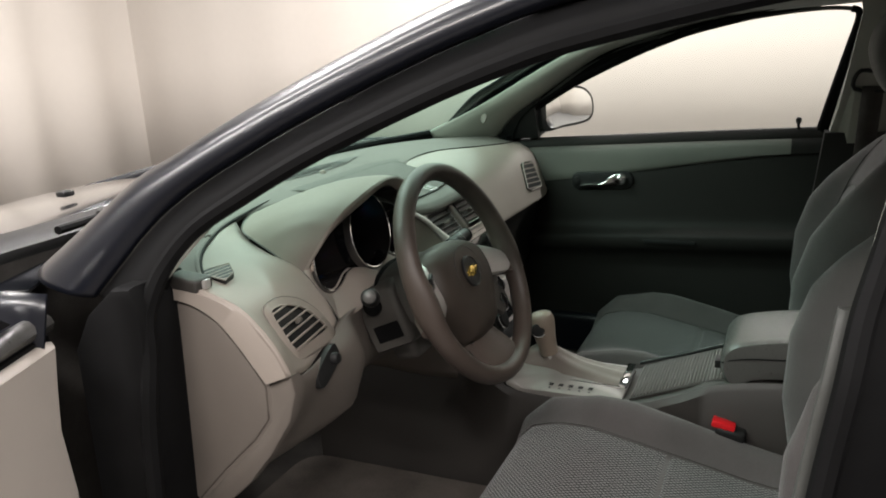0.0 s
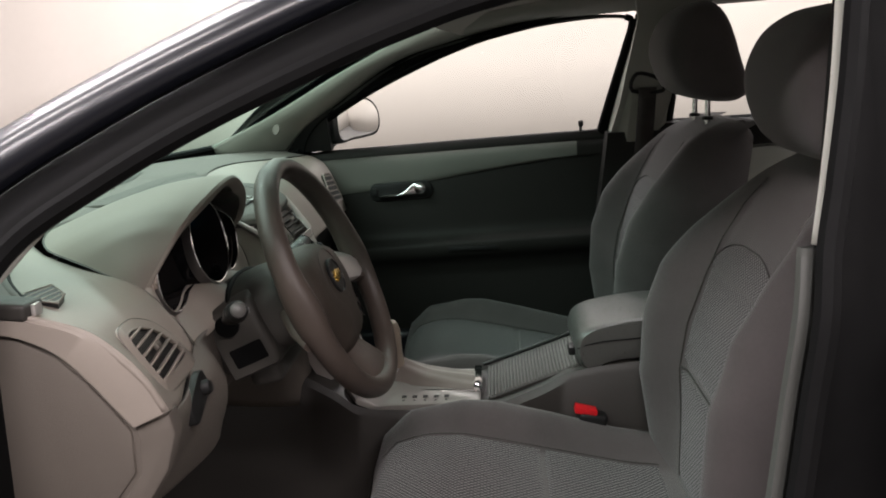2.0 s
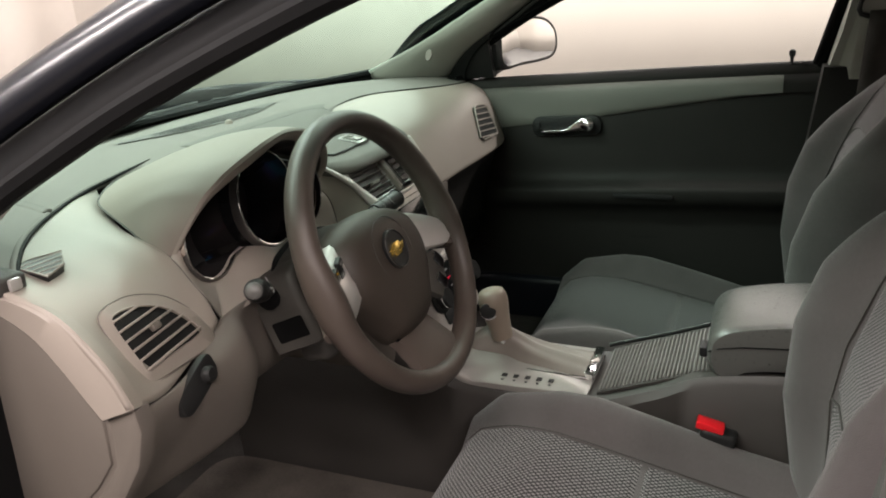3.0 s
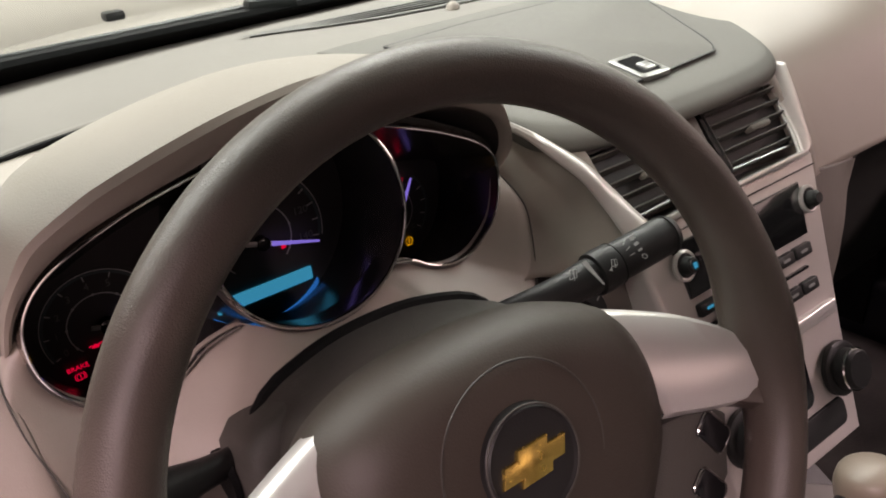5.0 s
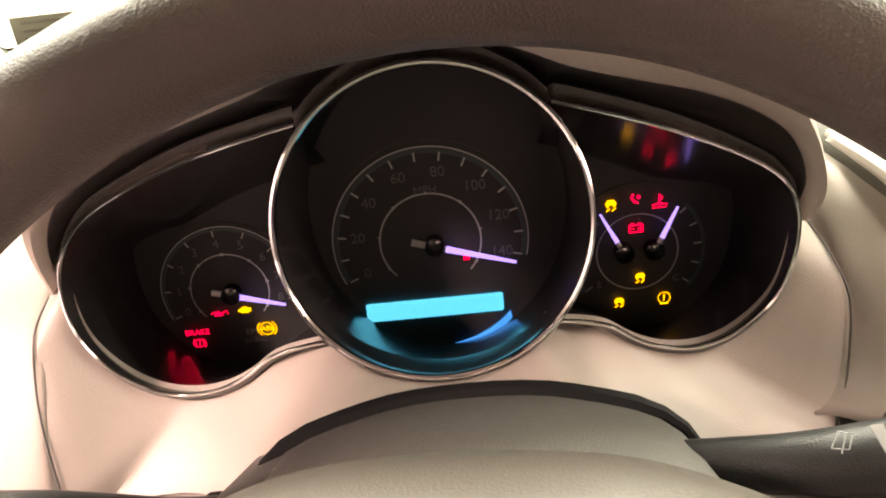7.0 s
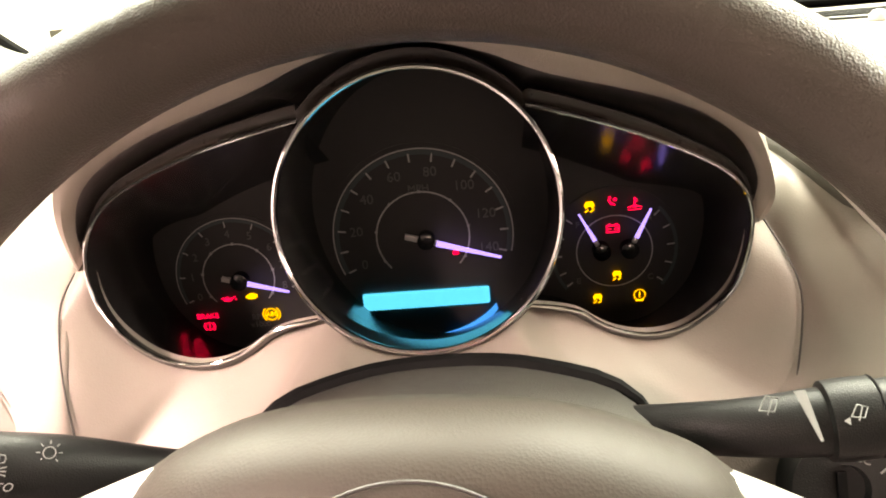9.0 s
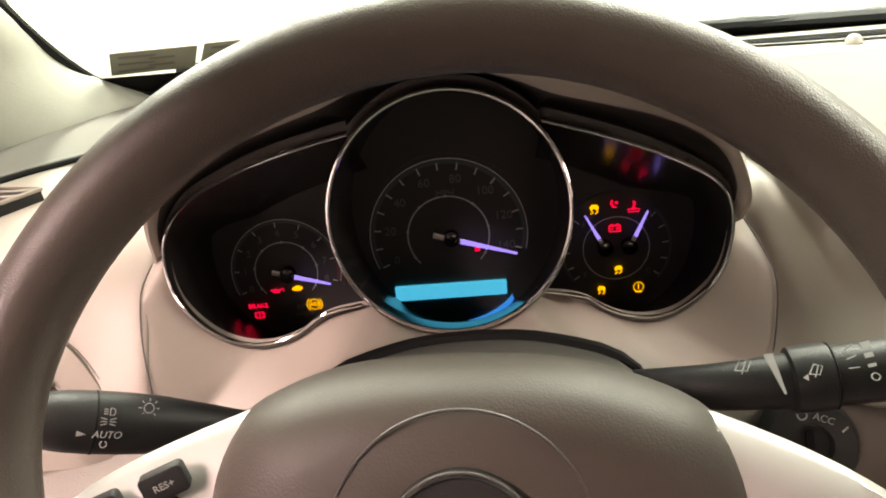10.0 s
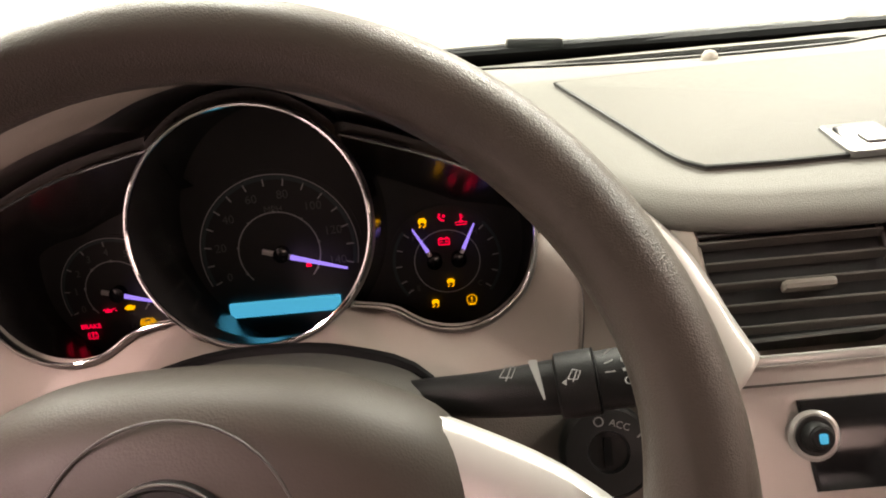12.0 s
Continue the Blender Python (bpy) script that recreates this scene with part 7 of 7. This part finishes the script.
def cushion_top(u, y):
    """Height of the cushion at u across (-1 to 1) and y along."""
    zc = lerp_table([(0.00, 0.46), (-0.02, 0.515), (-0.05, 0.548), (-0.10, 0.562), (-0.16, 0.562), (-0.30, 0.532), (-0.45, 0.500), (-0.56, 0.49)], y)
    zb = lerp_table([(0.00, 0.48), (-0.02, 0.540), (-0.07, 0.585), (-0.165, 0.603), (-0.22, 0.601), (-0.32, 0.576), (-0.43, 0.545), (-0.56, 0.52)], y)
    a = abs(u)
    s = 0.0 if a < 0.55 else (math.sin(min(1.0, (a - 0.55) / 0.27) * math.pi / 2) ** 2)
    drop = 0.0 if a < 0.82 else 0.085 * ((a - 0.82) / 0.18) ** 2.2
    return zc + (zb - zc) * s - drop


def back_front(u, z):
    """Front y of the backrest at u across and height z."""
    yb = lerp_table([(0.46, -0.505), (0.54, -0.493), (0.65, -0.476), (0.76, -0.482), (0.85, -0.510), (0.91, -0.553), (0.976, -0.615), (1.01, -0.652), (1.05, -0.69)], z)
    yc = lerp_table([(0.46, -0.525), (0.54, -0.530), (0.65, -0.535), (0.76, -0.548), (0.85, -0.572), (0.91, -0.595), (0.976, -0.628), (1.01, -0.652), (1.05, -0.69)], z)
    a = abs(u)
    s = 0.0 if a < 0.5 else (math.sin(min(1.0, (a - 0.5) / 0.30) * math.pi / 2) ** 2)
    drop = 0.0 if a < 0.82 else 0.075 * ((a - 0.82) / 0.18) ** 2.0
    return yc + (yb - yc) * s - drop


def back_half(z):
    return lerp_table([(0.44, 0.235), (0.55, 0.250), (0.80, 0.250), (0.88, 0.235), (0.94, 0.200), (0.99, 0.165), (1.03, 0.145), (1.05, 0.12)], z)


def car_seat(name, label, x0, hr_lift, group="front seats", sink=0.0, fore=0.0):
    s = thing(name, label, "car seat", group)
    US = [-1 + 2 * k / 48 for k in range(49)]
    HW = 0.250
    ys = [0.0, -0.004, -0.008, -0.014] + [-0.02 - 0.0131 * k for k in range(40)]
    rings = []
    for y in ys:
        hw = HW * (0.93 + 0.07 * min(1, -y / 0.06))
        topl = [Vector((x0 + u * hw, y + fore, cushion_top(u, y) - sink)) for u in US]
        rings.append(topl + [Vector((x0 + hw * 1.0, y + fore, 0.43)), Vector((x0 + hw * 0.9, y + fore, 0.37)), Vector((x0 - hw * 0.9, y + fore, 0.37)), Vector((x0 - hw * 1.0, y + fore, 0.43))])
    part("seat_cushion", loft_rings(rings), M_FABRIC, s, "dark grey cloth cushion with raised bolsters")
    ins_u = [-0.60 + 1.2 * k / 24 for k in range(25)]
    for y_a, y_b in ((-0.022, -0.298), (-0.302, -0.50)):
        rows = [[Vector((x0 + u * HW, y + fore, cushion_top(u, y) - sink + 0.0032 - (0.0045 if (abs(u) > 0.595 or y in (y_a, y_b)) else 0))) for u in ins_u] for y in [y_a, y_a + (y_b - y_a) * 0.03, *[y_a + (y_b - y_a) * k / 20 for k in range(1, 20)], y_a + (y_b - y_a) * 0.97, y_b]]
        part("cushion_insert", flat_uv(sheet(rows)), M_WEAVE, s, "dotted weave seat insert")
    for u in (-0.605, 0.605):
        part("cushion_seam", tube([Vector((x0 + u * HW, y + fore, cushion_top(u, y) - sink + 0.001)) for y in [-0.02 - 0.03 * k for k in range(17)]], 0.0014, 6), M_CONSOLE, s)
    # backrest: rings at rising heights
    zs = [0.44 + 0.014 * k for k in range(41)] + [1.01, 1.02, 1.03, 1.038, 1.043]
    rings = []
    for z in zs:
        hw = back_half(z)
        shrink = 1.0 if z < 1.0 else 1 - 0.9 * ((z - 1.0) / 0.045) ** 2
        front = [Vector((x0 + u * hw, back_front(u, z) - 0.05 * (1 - shrink), z)) for u in US]
        yb = lerp_table([(0.44, -0.66), (0.7, -0.70), (0.9, -0.755), (1.0, -0.785), (1.05, -0.80)], z)
        yb = yb + (1 - shrink) * 0.05
        rings.append(front + [Vector((x0 + hw * 0.99, (back_front(1, z) + yb) / 2, z)), Vector((x0 + hw * 0.90, yb + 0.012, z)), Vector((x0 + hw * 0.5, yb, z)), Vector((x0 - hw * 0.5, yb, z)), Vector((x0 - hw * 0.90, yb + 0.012, z)), Vector((x0 - hw * 0.99, (back_front(1, z) + yb) / 2, z))])
    part("backrest", loft_rings(rings), M_FABRIC, s, "dark grey cloth backrest with side bolsters")

    def insert(z_a, z_b, ua, ub, nm, mat):
        rows = []
        for k in range(13):
            z = z_a + (z_b - z_a) * k / 12
            uu = ua + (ub - ua) * k / 12
            rows.append([Vector((x0 + u * 0.25, back_front(u * 0.25 / back_half(z), z) + 0.0034 - (0.005 if (abs(j - 12) == 12 or k in (0, 12)) else 0), z)) for j, u in enumerate([-uu + 2 * uu * j / 24 for j in range(25)])])
        part(nm, flat_uv(sheet(rows)), mat, s, "dotted weave backrest insert")

    insert(0.50, 0.680, 0.46, 0.57, "back_insert", M_WEAVE)
    insert(0.688, 0.86, 0.57, 0.50, "back_insert", M_WEAVE)
    rows = []
    for k in range(9):
        z = 0.862 + 0.05 * k / 8
        uu = 0.50 * math.sqrt(max(0.02, 1 - (k / 8.3) ** 2))
        rows.append([Vector((x0 + u * 0.25, back_front(u * 0.25 / back_half(z), z) + 0.003, z)) for u in [-uu + 2 * uu * j / 16 for j in range(17)]])
    part("back_insert", flat_uv(sheet(rows)), M_WEAVE, s)
    part("arch_seam", tube([r[0] + Vector((0, 0.0008, 0)) for r in rows] + [r[-1] + Vector((0, 0.0008, 0)) for r in rows[::-1]], 0.0014, 6), M_CONSOLE, s, "curved seam over the woven insert")
    part("split_seam", tube([Vector((x0 + u * 0.25, back_front(u * 0.25 / back_half(0.684), 0.684) + 0.0012, 0.684)) for u in [-0.57 + 1.14 * j / 16 for j in range(17)]], 0.0016, 6), M_CONSOLE, s, "seam across the backrest")
    for sg in (-1, 1):
        part("back_seam", tube([Vector((x0 + sg * w * 0.25, back_front(w * 0.25 / back_half(z), z) + 0.001, z)) for z, w in ((0.50, 0.46), (0.60, 0.52), (0.68, 0.57), (0.76, 0.56), (0.84, 0.53), (0.90, 0.50), (0.96, 0.44), (1.0, 0.38))], 0.0017, 6), M_CONSOLE, s)
    # headrest
    prof = [(-0.602, 1.15), (-0.606, 1.20), (-0.635, 1.245), (-0.690, 1.262), (-0.728, 1.225), (-0.755, 1.15), (-0.775, 1.075), (-0.750, 1.052), (-0.68, 1.058), (-0.63, 1.085)]
    pr = loop_spline([(0, y, z + hr_lift) for y, z in prof], 4)
    cc = sum(pr, Vector()) / len(pr)
    head = part("headrest", loft_rings([[Vector((x0 + x, cc.y + (p.y - cc.y) * k, cc.z + (p.z - cc.z) * k)) for p in pr] for x, k in ((-0.130, 0.45), (-0.128, 0.68), (-0.120, 0.84), (-0.105, 0.94), (-0.075, 0.99), (0, 1.0), (0.075, 0.99), (0.105, 0.94), (0.120, 0.84), (0.128, 0.68), (0.130, 0.45))]), M_FABRIC, s, "padded cloth headrest")
    for dx in (-0.054, 0.054):
        part("headrest_post", tube([(x0 + dx, -0.702, 1.0), (x0 + dx, -0.702, 1.10 + hr_lift)], 0.006, 12), M_CHROME, s, "bright steel headrest post")
        part("post_guide", turned([(0.013, 0), (0.012, 0.006), (0.008, 0.008)], pose(x0 + dx, -0.702, 1.042), 16), M_BLACK, s)
    part("seat_base", box(0.44, 0.50, 0.07, pose(x0, -0.30, 0.37), 0.015), M_BLACK, s, "black seat base and rails")
    return s


car_seat("driver_seat", "dark grey cloth driver's seat with dotted weave inserts", -0.350, -0.022)
car_seat("passenger_seat", "dark grey cloth passenger seat with raised headrest", 0.363, 0.028, sink=0.03, fore=0.022)
rear = thing("rear_bench", "dark grey cloth rear bench seat", "car seat")
part("bench_cushion", box(1.30, 0.50, 0.22, pose(0, -1.18, 0.48, 4), 0.06, 4), M_FABRIC, rear)
part("bench_back", box(1.30, 0.16, 0.62, pose(0, -1.50, 0.76, -18), 0.06, 4), M_FABRIC, rear)
part("parcel_shelf", box(1.36, 0.40, 0.03, pose(0, -1.78, 0.99), 0.01), M_CHARCOAL, rear, "dark parcel shelf")
bk = thing("belt_buckle", "black seat belt buckle with red button beside the console", "belt buckle")
part("buckle_body", box(0.030, 0.052, 0.064, pose(-0.132, -0.392, 0.537, 10), 0.008, 3), M_BLACK, bk)
part("release_button", box(0.024, 0.040, 0.012, pose(-0.132, -0.384, 0.573, 14), 0.003), M_RED, bk, "red release button")
part("buckle_stem", box(0.016, 0.03, 0.14, pose(-0.132, -0.414, 0.46, 15), 0.006), M_BLACK, bk)
mat_ = thing("floor_mat", "carpet mat in the driver's footwell, lightened as if lit", "floor mat")
part("mat", prism(rounded(0.46, 0.66, 0.06), 0.012, pose(-0.35, 0.20, 0.349), 0.004), M_FLOORPILE, mat_)
pedal = thing("brake_pedal", "black rubber brake pedal", "pedal")
part("pad", box(0.11, 0.02, 0.06, pose(-0.33, 0.47, 0.50, -35), 0.008), M_RUBBER, pedal)
part("pedal_arm", tube([(-0.33, 0.48, 0.50), (-0.33, 0.58, 0.70)], 0.01, 8), M_BLACK, pedal)
